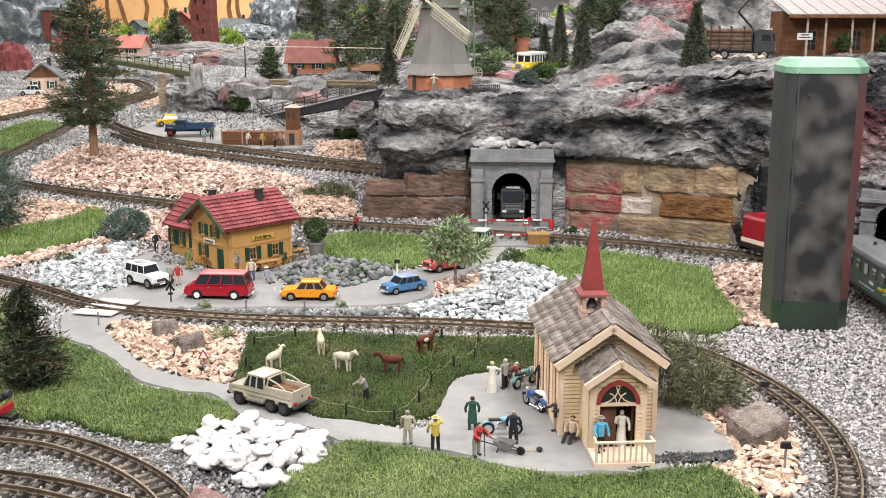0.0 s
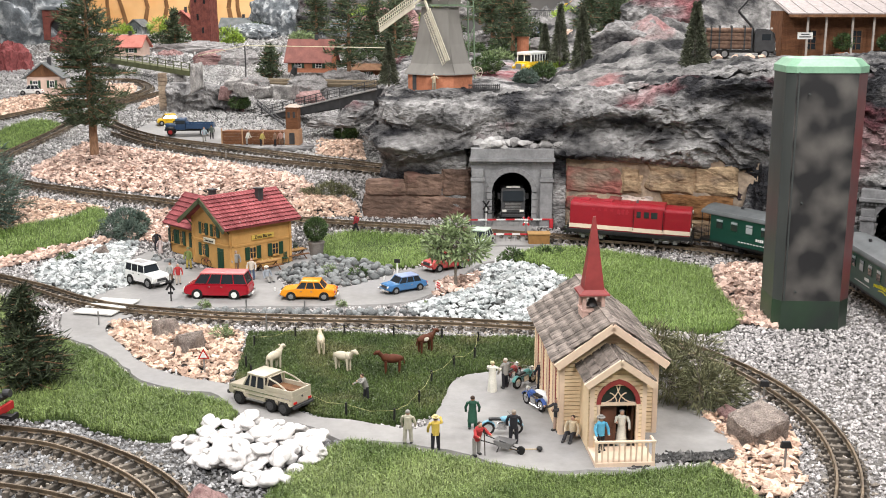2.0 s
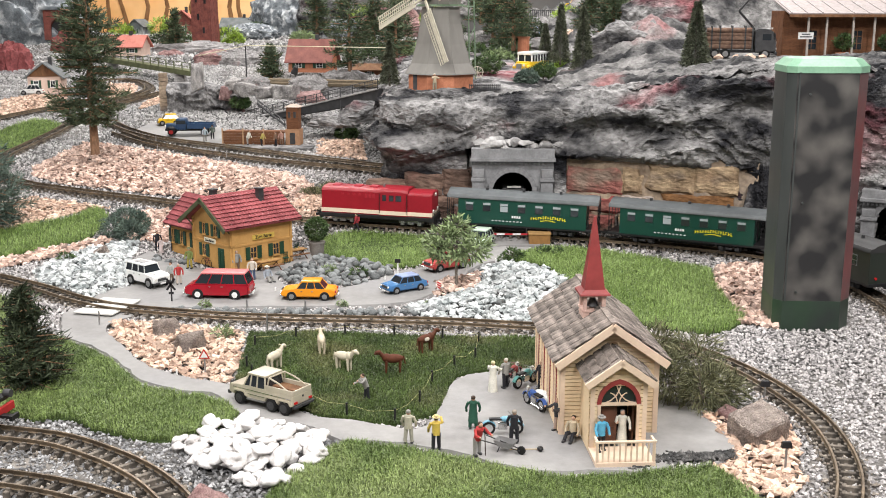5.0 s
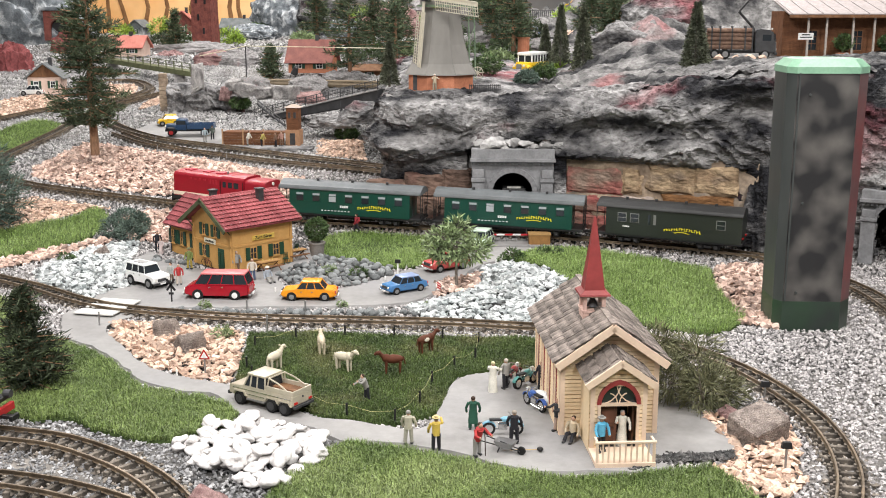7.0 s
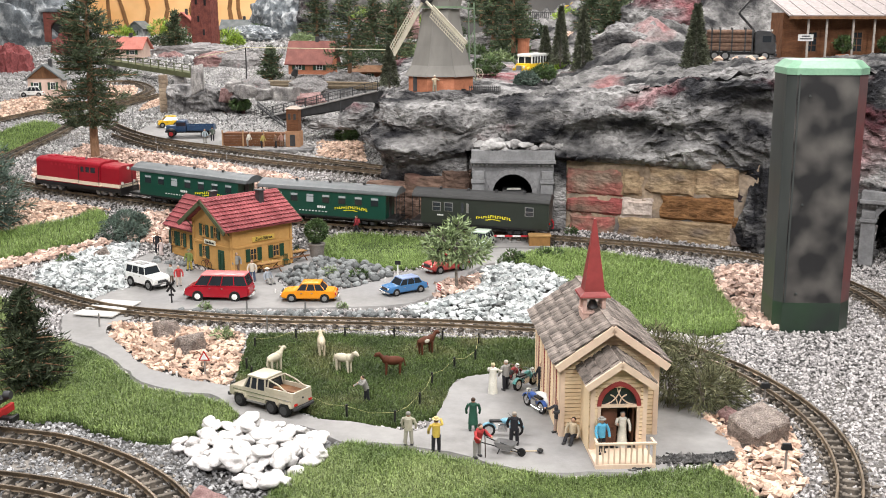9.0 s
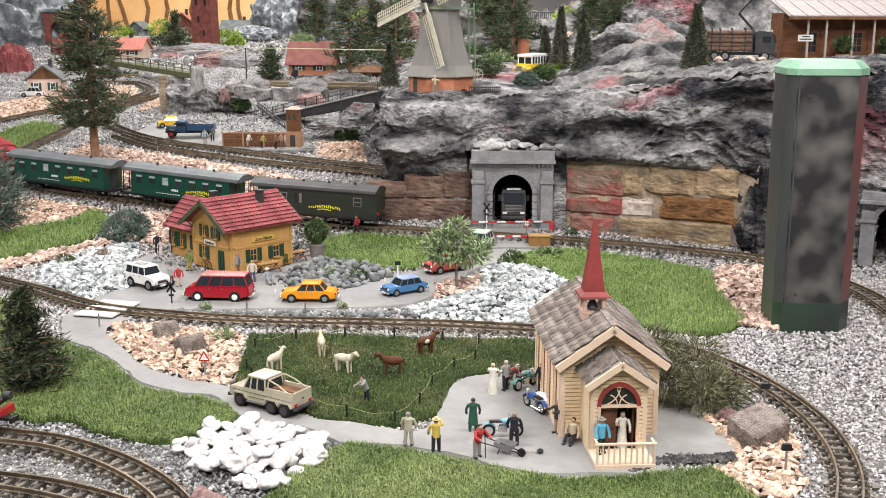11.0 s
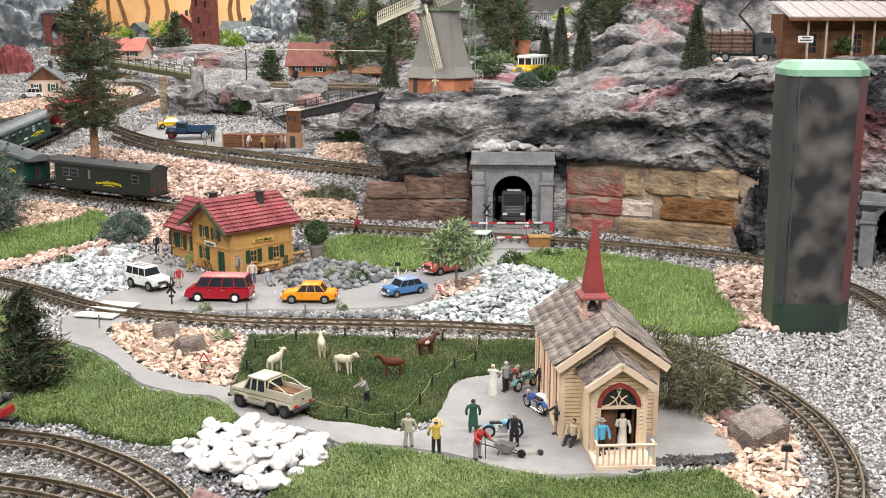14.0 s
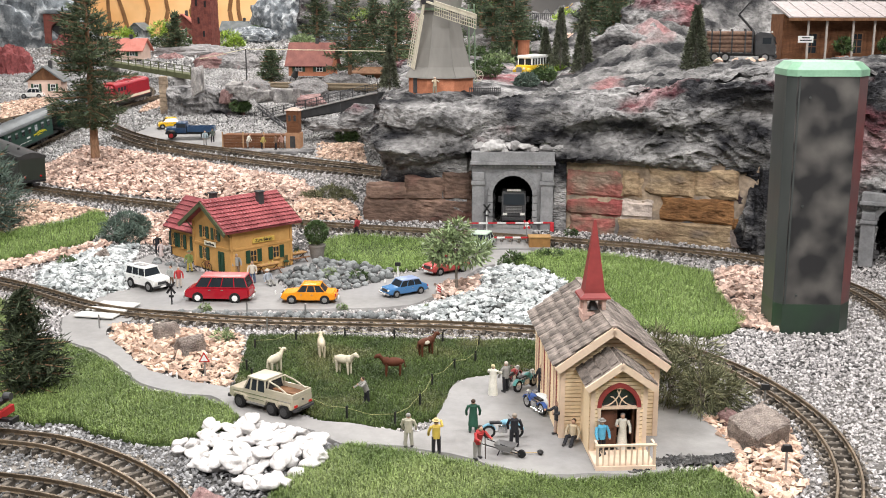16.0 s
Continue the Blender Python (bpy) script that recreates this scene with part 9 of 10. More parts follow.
# cliff with a squared stone pier, a standing stone and a row of split boulders
bm = B()
bmesh.ops.create_grid(bm, x_segments=70, y_segments=44, size=0.5)
for v in bm.verts:
    u, h = v.co.x, v.co.y + 0.5
    p = Vector((u * 0.42, 0, h * 0.22))
    top = 0.185 * (1 - 0.45 * max(0, u + 0.1)) + 0.012 * noise.noise(Vector((u * 9, 2, 0)))
    k = 0.05 * (noise.ridged_multi_fractal(p * 7, 0.9, 2.2, 5, 1.0, 2.0) - 0.9) + 0.02 * noise.fractal(p * 22, 1, 2.1, 4)
    back = max(0.0, h - 0.72) / 0.28
    v.co = Vector((u * 0.42, -0.05 + 0.05 * math.cos(u * 5) - k + 0.16 * back, min(h / 0.78, 1) * top - 0.02))
cliff = part("cliff", bm, M_CLIFF, smooth=True, m=T(-1.30, 5.98, land(5.9) - 0.01))
tagged(cliff, "rugged grey and pink plaster cliff below the far track", "rock", kind="structure")
pier = thing("stone_pier", T(-1.545, 5.97, land(5.95), 0, 0, 4), "slim pier of pale squared sandstone blocks", "pier")
for k in range(9):
    bm = B()
    box(bm, 0.040 + 0.004 * (k % 2), 0.05, 0.0215, 0, 0, k * 0.023, bev=0.002)
    part("stone_block", bm, M_MORTAR, pier)
for k, (x, z, sx, sz, mt, lb) in enumerate(((-1.374, 0.425, 0.034, 0.115, "pale", "tall pale standing stone above the cliff"), (-1.225, 0.345, 0.032, 0.060, "red", "red stained upright rock"), (-1.175, 0.395, 0.050, 0.042, "pale", "pale split boulder above the cliff"),
                                           (-1.105, 0.372, 0.062, 0.055, "pale", "pale sloping slab of rock"), (-1.005, 0.352, 0.052, 0.048, "pale", "pale split boulder beside the ramp"), (-0.925, 0.350, 0.055, 0.050, "pale", "pale split boulder beside the ramp"),
                                           (-0.860, 0.350, 0.045, 0.055, "pale", "pale pointed boulder beside the ramp"), (-0.760, 0.330, 0.075, 0.032, "red", "pink flat rock beside the ramp"))):
    o = new("boulder", chunk(k + 900, M_BRIGHTROCK if mt == "pale" else M_PINKROCK, 1.0))
    o.matrix_basis = T(x * 0.975, 5.90 + 0.02 * (k % 3), z + 0.012, 0, 8 * math.sin(k * 2), k * 40 if k else 0) @ Matrix.Diagonal((sx, sx, sz, 1))
    tagged(o, lb, "boulder")
for (x, y, z), sx, sy, sz, mt, lb in (((-0.759, 6.200, 0.276), 0.08, 0.06, 0.05, M_PINKROCK, "pink flat rock beside the ramp"), ((-0.574, 6.300, 0.252), 0.15, 0.08, 0.09, M_ROCK, "dark layered rock under the far track"),
                                      ((-3.436, 8.800, 0.488), 0.55, 0.30, 0.55, M_BLUEROCK, "grey rock wall with a tunnel at the far end"), ((-2.948, 7.400, 0.309), 0.15, 0.12, 0.22, M_REDROCK, "dark red rock beside the cottage"), ((-2.847, 8.200, 0.425), 0.10, 0.1, 0.16, M_REDROCK, "dark red rock below the tunnel"),
                                      ((-1.301, 9.200, 0.614), 0.28, 0.2, 0.34, M_BLUEROCK, "blue-grey rock with painted waterfall"), ((-0.992, 9.000, 0.709), 0.2, 0.2, 0.30, M_ROCK, "dark brown rock block"), ((-1.559, 8.900, 0.565), 0.2, 0.15, 0.1, M_BLUEROCK, "low grey rounded rock mound"),
                                      ((-0.398, 8.200, 0.634), 0.2, 0.18, 0.16, M_PINKROCK, "pinkish grey rock in the trees"), ((0.071, 8.600, 0.756), 0.3, 0.2, 0.2, M_PALEROCK, "pale grey rock behind the windmill"), ((-0.792, 9.400, 0.799), 0.35, 0.2, 0.36, M_PALEROCK, "pale grey rock at the far end of the table"),
                                      ((-1.888, 8.200, 0.467), 0.35, 0.12, 0.08, M_PALEROCK, "low rock ledge under the tower"), ((-0.583, 5.150, 0.135), 0.045, 0.05, 0.035, M_BLUEROCK, "grey blue rock beside the siding"), ((1.146, 5.750, 0.683), 0.20, 0.2, 0.19, M_ROCK, "dark rounded rock hump on the plateau"),
                                      ((0.928, 5.350, 0.550), 0.19, 0.16, 0.16, M_ROCK, "dark craggy hump of rock on the plateau"), ((1.164, 5.600, 0.587), 0.14, 0.14, 0.14, M_ROCK, "dark craggy rock beside the timber truck"), ((1.642, 6.300, 0.736), 0.40, 0.25, 0.30, M_ROCK, "dark rock slope on the plateau"), ((-0.378, 5.000, 0.299), 0.10, 0.1, 0.07, M_ROCK, "dark rock under the ramp"), ((-0.541, 5.300, 0.242), 0.12, 0.08, 0.05, M_ROCK, "dark rubble under the ramp")):
    crag(x, y, z, sx, sy, sz, lb, mt, int(abs(x * 97 + y * 31)))
for k, (x, y, z) in enumerate(((1.165, 4.620, 0.598), (1.231, 4.600, 0.599), (1.291, 4.600, 0.604), (1.346, 4.600, 0.601), (0.991, 4.450, 0.555), (0.928, 4.500, 0.537), (0.416, 4.900, 0.500))):
    me = FACET[k % 6].copy()
    me.materials.append(M_BUFF if k < 4 else M_GRANITE)
    o = new("boulder", me)
    o.matrix_basis = Matrix.Translation((x, y, z + 0.008)) @ T(0, 0, 0, 0, 0, k * 70) @ Matrix.Diagonal((0.030, 0.026, 0.020, 1))
    tagged(o, "pale boulder on the plateau's edge", "boulder")

# loading dock with timber wagon body
DX, DY = -0.874, 5.026
dock = thing("loading_dock", T(DX, DY + 0.08, land(DY + 0.05), 0, 0, -4), "stone loading dock with plank bays", "dock")
bm = B()
box(bm, 0.46, 0.16, 0.018, 0.03, 0, -0.01, bev=0.003)
part("platform", bm, M_ROCK, dock)
for k in range(3):
    bay = new("bay")
    bay.parent = dock
    for j in range(5):
        bm = B()
        box(bm, 0.096, 0.004, 0.012, -0.14 + k * 0.1, 0.03, 0.010 + j * 0.0128)
        part("plank", bm, M_PLANK, bay)
    bm = B()
    box(bm, 0.006, 0.006, 0.078, -0.19 + k * 0.1, 0.026, 0.008)
    part("stake", bm, colour((0.45, 0.28, 0.16)), bay)
    bm = B()
    box(bm, 0.1, 0.1, 0.004, -0.14 + k * 0.1, 0.075, 0.066)
    part("cover", bm, M_PLANK, bay)
kx, ky = -0.718, 5.152
kz = land(ky)
kiosk = thing("brick_kiosk", T(kx, ky, kz, 0, 0, -8), "small red-brown kiosk tower with a hipped roof", "kiosk")
bm = B()
box(bm, 0.070, 0.06, 0.075, 0, 0, 0, bev=0.001)
part("base", bm, colour((0.42, 0.24, 0.14)), kiosk)
bm = B()
box(bm, 0.058, 0.054, 0.105, 0, 0, 0.075)
part("cabin", bm, M_PLANK, kiosk)
bm = B()
box(bm, 0.076, 0.07, 0.014, 0, 0, 0.18, top=0.25)
part("roof", bm, colour((0.45, 0.36, 0.30)), kiosk)
for nm, x, z, w, h in (("door", 0.0, 0.004, 0.026, 0.055), ("window", -0.014, 0.13, 0.012, 0.028), ("window", 0.012, 0.13, 0.012, 0.028)):
    bm = B()
    box(bm, w, 0.003, h, x, -0.0315 if z < 0.1 else -0.0275, z)
    part(nm, bm, M_DARK, kiosk)
# conveyor leaning on the kiosk
bm = B()
a, b = Vector((-0.999, 5.800, 0.310)), Vector((-0.815, 5.500, 0.229))
rod(bm, a, b, 0.006, 6)
rod(bm, a + Vector((0, 0, 0.02)), b + Vector((0, 0, 0.02)), 0.003, 6)
for k in range(7):
    p = a.lerp(b, k / 6)
    rod(bm, p, p + Vector((0, 0, 0.02)), 0.002, 5)
tagged(part("conveyor", bm, M_DARK), "dark metal conveyor leaning at the kiosk", "conveyor")

# the grey ramp with its railing
ra, rb = Vector((-1.215, 6.100, 0.167)), Vector((-0.288, 5.300, 0.427))
ramp = thing("ramp_bridge", T(), "dark grey ramp bridge with an iron railing", "bridge")
dv = (rb - ra)
side = Vector((-dv.y, dv.x, 0)).normalized() * 0.05
bm = B()
vs = [bm.verts.new(p) for p in (ra - side, rb - side, rb + side, ra + side)]
us = [bm.verts.new(v.co - Vector((0, 0, 0.012 if i in (0, 3) else 0.06))) for i, v in enumerate(vs)]
bm.faces.new(vs)
for k in range(4):
    bm.faces.new((us[k], us[(k + 1) % 4], vs[(k + 1) % 4], vs[k]))
part("deck", bm, M_DARK, ramp)
for k in range(15):
    p = ra.lerp(rb, k / 14) - side
    bm = B()
    box(bm, 0.005, 0.005, 0.05, p.x, p.y, p.z)
    part("railing_post", bm, M_DARK, ramp)
bm = B()
for z in (0.012, 0.03, 0.048):
    rod(bm, ra - side + Vector((0, 0, z)), rb - side + Vector((0, 0, z)), 0.0018, 5)
for k in range(70):
    p = ra.lerp(rb, k / 69) - side
    rod(bm, p + Vector((0, 0, 0.012)), p + Vector((0, 0, 0.048)), 0.0008, 4)
part("railing", bm, M_DARK, ramp)
bm = B()
rod(bm, ra - side * 1.05, rb - side * 1.05, 0.004, 6)
part("kerb", bm, colour((0.35, 0.34, 0.33)), ramp)
for k in (3, 7, 11):
    p = ra.lerp(rb, k / 14) - side * 0.9
    bm = B()
    box(bm, 0.012, 0.012, 0.12, p.x, p.y, p.z - 0.13)
    part("pier", bm, M_DARK, ramp)
# far raised track above the ramp
bm = B()
fa, fb = Vector((-1.217, 6.600, 0.393)), Vector((-0.276, 6.300, 0.395))
for s in (0, 0.045):
    rod(bm, fa + Vector((0, s, 0)), fb + Vector((0, s, 0)), 0.004, 6)
rod(bm, fa + Vector((0, 0.02, -0.02)), fb + Vector((0, 0.02, -0.02)), 0.02, 8)
tagged(part("raised_track", bm, colour((0.24, 0.19, 0.13))), "weathered raised track on a low bank", "railway track")

# green girder bridge
ga, gb = Vector((-2.277, 7.330, 0.495)), Vector((-1.525, 6.680, 0.436))
gird = thing("girder_bridge", T(), "olive green girder footbridge with a post railing", "bridge")
bm = B()
n = Vector((-(gb - ga).y, (gb - ga).x, 0)).normalized() * 0.04
vs = [bm.verts.new(p) for p in (ga - n, gb - n, gb + n, ga + n)]
us = [bm.verts.new(v.co - Vector((0, 0, 0.03))) for v in vs]
bm.faces.new(vs)
bm.faces.new(us[::-1])
for k in range(4):
    bm.faces.new((us[k], us[(k + 1) % 4], vs[(k + 1) % 4], vs[k]))
M_BRIDGE = mat("olive_bridge_paint", (0.12, 0.13, 0.07), (0.08, 0.09, 0.05), 20, 0.6, fine=0.15)
part("deck", bm, M_BRIDGE, gird)
for k in range(13):
    p = ga.lerp(gb, k / 12) - n
    bm = B()
    box(bm, 0.006, 0.006, 0.05, p.x, p.y, p.z)
    part("railing_post", bm, M_BRIDGE, gird)
for z in (0.025, 0.048):
    bm = B()
    rod(bm, ga - n + Vector((0, 0, z)), gb - n + Vector((0, 0, z)), 0.002, 5)
    part("rail", bm, M_BRIDGE, gird)
for k in (1, 10):
    p = ga.lerp(gb, k / 12)
    bm = B()
    box(bm, 0.06, 0.05, 0.2, p.x, p.y, p.z - 0.23)
    part("pier", bm, M_PALEROCK, gird)


def cottage(x, y, z, turn, w, d, he, ha, wall, roof, label, windows=2, ridge_x=True, gable=None, chimney=True, name="cottage", over=0.02):
    c = thing(name, T(x, y, z, 0, 0, turn), label, "house")
    bm = B()
    m = Matrix() if not ridge_x else T(0, 0, 0, 0, 0, 90)
    ww, dd = (d, w) if ridge_x else (w, d)
    prism(bm, [(-ww / 2, 0), (-ww / 2, he), (0, ha), (ww / 2, he), (ww / 2, 0)], -dd / 2, dd / 2, m=m)
    part("wall", bm, wall, c)
    ang = math.atan2(ha - he, ww / 2)
    sl = (ww / 2 + over) / math.cos(ang)
    for s in (-1, 1):
        bm = B()
        box(bm, dd + 0.04, sl, 0.008, 0, sl / 2, -0.002)
        part("roof", bm, roof, c, m=m @ T(0, 0, ha + 0.003, 0, 0, 90 if s < 0 else -90) @ T(0, 0, 0, math.degrees(ang), 0, 0) @ T(0, -sl, 0))
    if gable:
        for s in (-1, 1):
            bm = B()
            prism(bm, [(-ww / 2 * 0.98, he), (0, ha), (ww / 2 * 0.98, he)], s * (dd / 2), s * (dd / 2 + 0.004), m=m)
            part("gable_cladding", bm, gable, c)
    for k in range(windows):
        g = pane_window(c, T(-w / 2 + w * (k + 0.5) / windows, -d / 2 - 0.001, he * 0.35), w * 0.16, he * 0.42, M_WHITEP, (1, 1))
        for s in (-1, 1):
            bm = B()
            box(bm, w * 0.07, 0.003, he * 0.44, s * w * 0.12, -0.001, -he * 0.01)
            part("shutter", bm, M_SHUTTER, g)
    if chimney:
        bm = B()
        box(bm, 0.022, 0.022, 0.05, w * 0.12, 0, ha - 0.015, bev=0.001)
        part("chimney", bm, M_DARK, c)
    return c


M_PINKWALL = mat("pale_pink_plaster", (0.66, 0.50, 0.42), (0.58, 0.43, 0.36), 14, 0.8, fine=0.08)
M_SLATE = mat("grey_slate_roof", (0.17, 0.18, 0.18), (0.11, 0.12, 0.12), 20, 0.7, fine=0.15)
M_REDROOF2 = mat("pinkish_red_roof", (0.52, 0.20, 0.16), (0.42, 0.15, 0.12), 14, 0.7, fine=0.12)
M_TOWERBRICK = mat("dark_red_tower_brick", (0.22, 0.075, 0.06), (0.14, 0.05, 0.042), 30, 0.8, fine=0.3, bump=0.7)
cottage(-2.376, 6.500, 0.318, 8, 0.19, 0.17, 0.10, 0.175, M_PINKWALL, M_SLATE, "pink cottage with dark timber gable and slate roof", 2, False, M_WOOD)
cottage(-2.300, 7.940, 0.480, -6, 0.27, 0.18, 0.07, 0.14, M_PINKWALL, M_REDROOF2, "low house with a pinkish red roof", 2, True)
cottage(-2.608, 9.400, 0.571, -14, 0.13, 0.14, 0.10, 0.15, M_BLUEROCK, M_SLATE, "small grey stone hut", 1, False, chimney=False)
cottage(-1.705, 9.200, 0.604, -4, 0.28, 0.2, 0.06, 0.13, M_BLUEROCK, M_SLATE, "grey house with a slate roof at the far end", 2, True)
cottage(-0.841, 7.000, 0.415, -8, 0.27, 0.2, 0.08, 0.20, M_BRICK, mat("brown_tile_roof", (0.26, 0.11, 0.09), (0.19, 0.08, 0.07), 20, 0.7, fine=0.15), "half-built brick house with a brown tile roof", 2, True)
cottage(-0.484, 7.208, 0.36, -6, 0.19, 0.12, 0.06, 0.09, M_PLANK, M_WOOD, "low brown timber shed beneath the pine", 1, True, chimney=False, name="shed")
cottage(-2.276, 9.600, 0.576, -4, 0.24, 0.08, 0.12, 0.22, M_TOWERBRICK, M_REDROOF2, "brick gabled house near the mural", 1, False)

crag(1.075, 3.60, 0.03, 0.065, 0.06, 0.15, "dark rough rock at the end of the block wall", M_ROCK, 77)
crag(1.12, 3.585, 0.02, 0.07, 0.07, 0.24, "dark rough rock beside the block wall", M_ROCK, 81)
# bricks of the half-built front: separate courses
wx, wy, wz = -0.851, 7.080, 0.411
lowwall = thing("brick_wall", T(wx, wy, wz, 0, 0, -8), "unfinished orange brick wall with scaffold boards", "wall")
bm = B()
box(bm, 0.026, 0.012, 0.0095)
me = bpy.data.meshes.new("brick")
bm.to_mesh(me)
bm.free()
me.materials.append(M_BRICK)
for i in range(8):
    for j in range(9):
        if (i, j) in ((4, 6), (5, 6), (4, 5), (7, 0), (7, 8)):
            continue
        o = new("brick", me)
        o.parent = lowwall
        o.matrix_basis = T(-0.112 + j * 0.028 + (0.014 if i % 2 else 0), 0, i * 0.0112)
for z in (0.09, 0.112):
    bm = B()
    box(bm, 0.28, 0.012, 0.006, 0.0, -0.012, z)
    part("scaffold_board", bm, colour((0.6, 0.4, 0.25)), lowwall)

# brick tower
tw = thing("brick_tower", T(-1.827, 8.400, 0.510, 0, 0, -10), "dark red ruined brick tower with slit windows", "tower")
bm = B()
box(bm, 0.165, 0.165, 0.62, 0, 0, -0.03, top=0.88)
bmesh.ops.subdivide_edges(bm, edges=bm.edges, cuts=10, use_grid_fill=True)
for v in bm.verts:
    v.co += Vector((1, 1, 0)) * 0.004 * noise.noise(v.co * 40)
part("wall", bm, M_TOWERBRICK, tw)
for x, z in ((-0.035, 0.35), (0.035, 0.34), (0.02, 0.12), (-0.02, 0.22)):
    bm = B()
    box(bm, 0.016, 0.01, 0.045, x, -0.082 + z * 0.016, z)
    part("slit_window", bm, M_BLACK, tw)
# far tunnel mouth with red brick surround
ft = thing("tunnel_portal", T(-2.987, 8.500, 0.576, 0, 0, 10), "far tunnel mouth in dark red brick", "tunnel portal")
bm = B()
arc = [(0.06 * math.cos(q), 0.10 + 0.06 * math.sin(q)) for q in np.linspace(0, math.pi, 11)]
prism(bm, [(-0.11, 0), (-0.11, 0.23), (0.1, 0.23), (0.1, 0), (0.06, 0)] + arc + [(-0.06, 0)], 0, 0.06)
part("front_wall", bm, M_TOWERBRICK, ft)
# Black sheet behind the arch stands for the shade within.
bm = B()
box(bm, 0.14, 0.01, 0.18, 0, 0.065, 0)
part("tunnel_lining", bm, M_BLACK, ft)
bm = B()
box(bm, 0.26, 0.12, 0.03, -0.01, 0.04, 0.225, bev=0.01)
part("coping", bm, M_BLUEROCK, ft)

# timber station on the plateau
sx, sy, sz = 1.753, 4.720, 0.594
st = thing("timber_station", T(sx, sy, sz, 0, 0, -2), "brown timber station building with a pale ribbed roof", "station building")
for k in range(38):
    bm = B()
    box(bm, 0.0138, 0.006, 0.21, -0.265 + k * 0.0145, 0.05, 0)
    part("board", bm, M_PLANK, st)
bm = B()
box(bm, 0.55, 0.2, 0.205, 0.0, 0.155, 0)
part("wall", bm, M_PLANK, st)
bm = B()
box(bm, 0.62, 0.32, 0.006, 0, 0, 0)
rf = part("roof", bm, colour((0.34, 0.30, 0.29)), st, "pale pinkish ribbed roof", m=T(0.03, 0.10, 0.222, 12, 0, 0))
for k in range(10):
    bm = B()
    box(bm, 0.004, 0.32, 0.004, -0.3 + k * 0.065, 0, 0.006)
    part("roof_rib", bm, colour((0.40, 0.36, 0.35)), rf)
bm = B()
box(bm, 0.62, 0.006, 0.012, 0.03, -0.058, 0.178)
part("eave_board", bm, M_WOOD, st)
for x in (-0.19, -0.112, 0.0, 0.09, 0.19):
    bm = B()
    box(bm, 0.008, 0.008, 0.18, x, -0.03, 0)
    part("porch_post", bm, colour((0.45, 0.40, 0.36)), st)
for x in (-0.15, 0.045):
    pane_window(st, T(x, 0.046, 0.035), 0.05, 0.09, M_WOOD, (1, 2))
bm = B()
box(bm, 0.064, 0.004, 0.028, -0.2, -0.036, 0.086)
sg = part("sign", bm, M_WHITEP, st, "white name board")
for k, (w, z) in enumerate(((0.035, 0.104), (0.05, 0.093))):
    bm = B()
    box(bm, w, 0.001, 0.005, -0.2, -0.0388, z)
    part("sign_bar", bm, M_DARK, sg)
bm = B()
box(bm, 0.64, 0.16, 0.012, 0.0, 0.0, -0.014)
part("platform", bm, M_WOOD, st)
for x in (-0.03, 0.16):
    leaf_ball(T(sx + x, sy - 0.01, sz + 0.0), "potted green bush on the station platform", [(0, 0, 0.075, 0.035, 0.03, 0.028)], 700, (0.014, 0.007), M_LEAF, (0.05, 0.004))
    bm = B()
    box(bm, 0.06, 0.035, 0.03, 0, 0, 0, bev=0.001)
    tagged(part("planter_box", bm, M_BRICK, m=T(sx + x + 0.004, sy - 0.011, sz)), "red-brown planter box on the station platform", "planter")

# picket fence and cable by the windmill
fx, fy, fz = 0.102, 4.260, 0.489
pf = thing("picket_fence", T(fx, fy, fz, 0, 0, 4), "dark picket fence beside the windmill", "fence")
for k in range(17):
    bm = B()
    box(bm, 0.0035, 0.002, 0.032, k * 0.0075, 0, -0.003)
    part("picket", bm, M_DARK, pf)
bm = B()
box(bm, 0.125, 0.0025, 0.003, 0.06, 0.002, 0.006)
box(bm, 0.125, 0.0025, 0.003, 0.06, 0.002, 0.022)
part("rail", bm, M_DARK, pf)
cable = thing("overhead_cable", T(), "pale cord stretched between thin poles", "cable")
CP = [Vector((-1.485, 6.600, 0.532)), Vector((-1.199, 6.600, 0.593)), Vector((-0.292, 6.000, 0.599))]
for a, b in zip(CP, CP[1:]):
    bm = B()
    rod(bm, a, b, 0.0022, 5)
    part("cord", bm, colour((0.65, 0.6, 0.42)), cable)
bm = B()
rod(bm, CP[1], CP[1] - Vector((0, 0, 0.26)), 0.004, 6)
part("pole", bm, M_DARK, cable)
# concrete mixer, barrels, chimney stack
t = thing("concrete_mixer", T(-0.938, 6.750, 0.394, 0, 0, 30), "dark grey drum mixer beside the half-built house", "mixer")
bm = B()
cyl(bm, 0.022, 0.05, 0, 0, 0.04, r2=0.012, seg=14, m=T(0, 0, 0, 40, 0, 0))
part("drum", bm, M_DARK, t)
bm = B()
for s in (-1, 1):
    rod(bm, (s * 0.02, 0, 0), (0, 0, 0.05), 0.003)
part("stand", bm, M_DARK, t)
t = thing("brick_stack", T(0.460, 6.300, 0.583, 0, 0, 0), "round brick chimney stack with a rim", "chimney")
bm = B()
cyl(bm, 0.034, 0.085, 0, 0, -0.02, seg=16)
part("shaft", bm, M_BRICK, t)
bm = B()
cyl(bm, 0.038, 0.008, 0, 0, 0.062, seg=16)
part("rim", bm, M_BRICK, t)
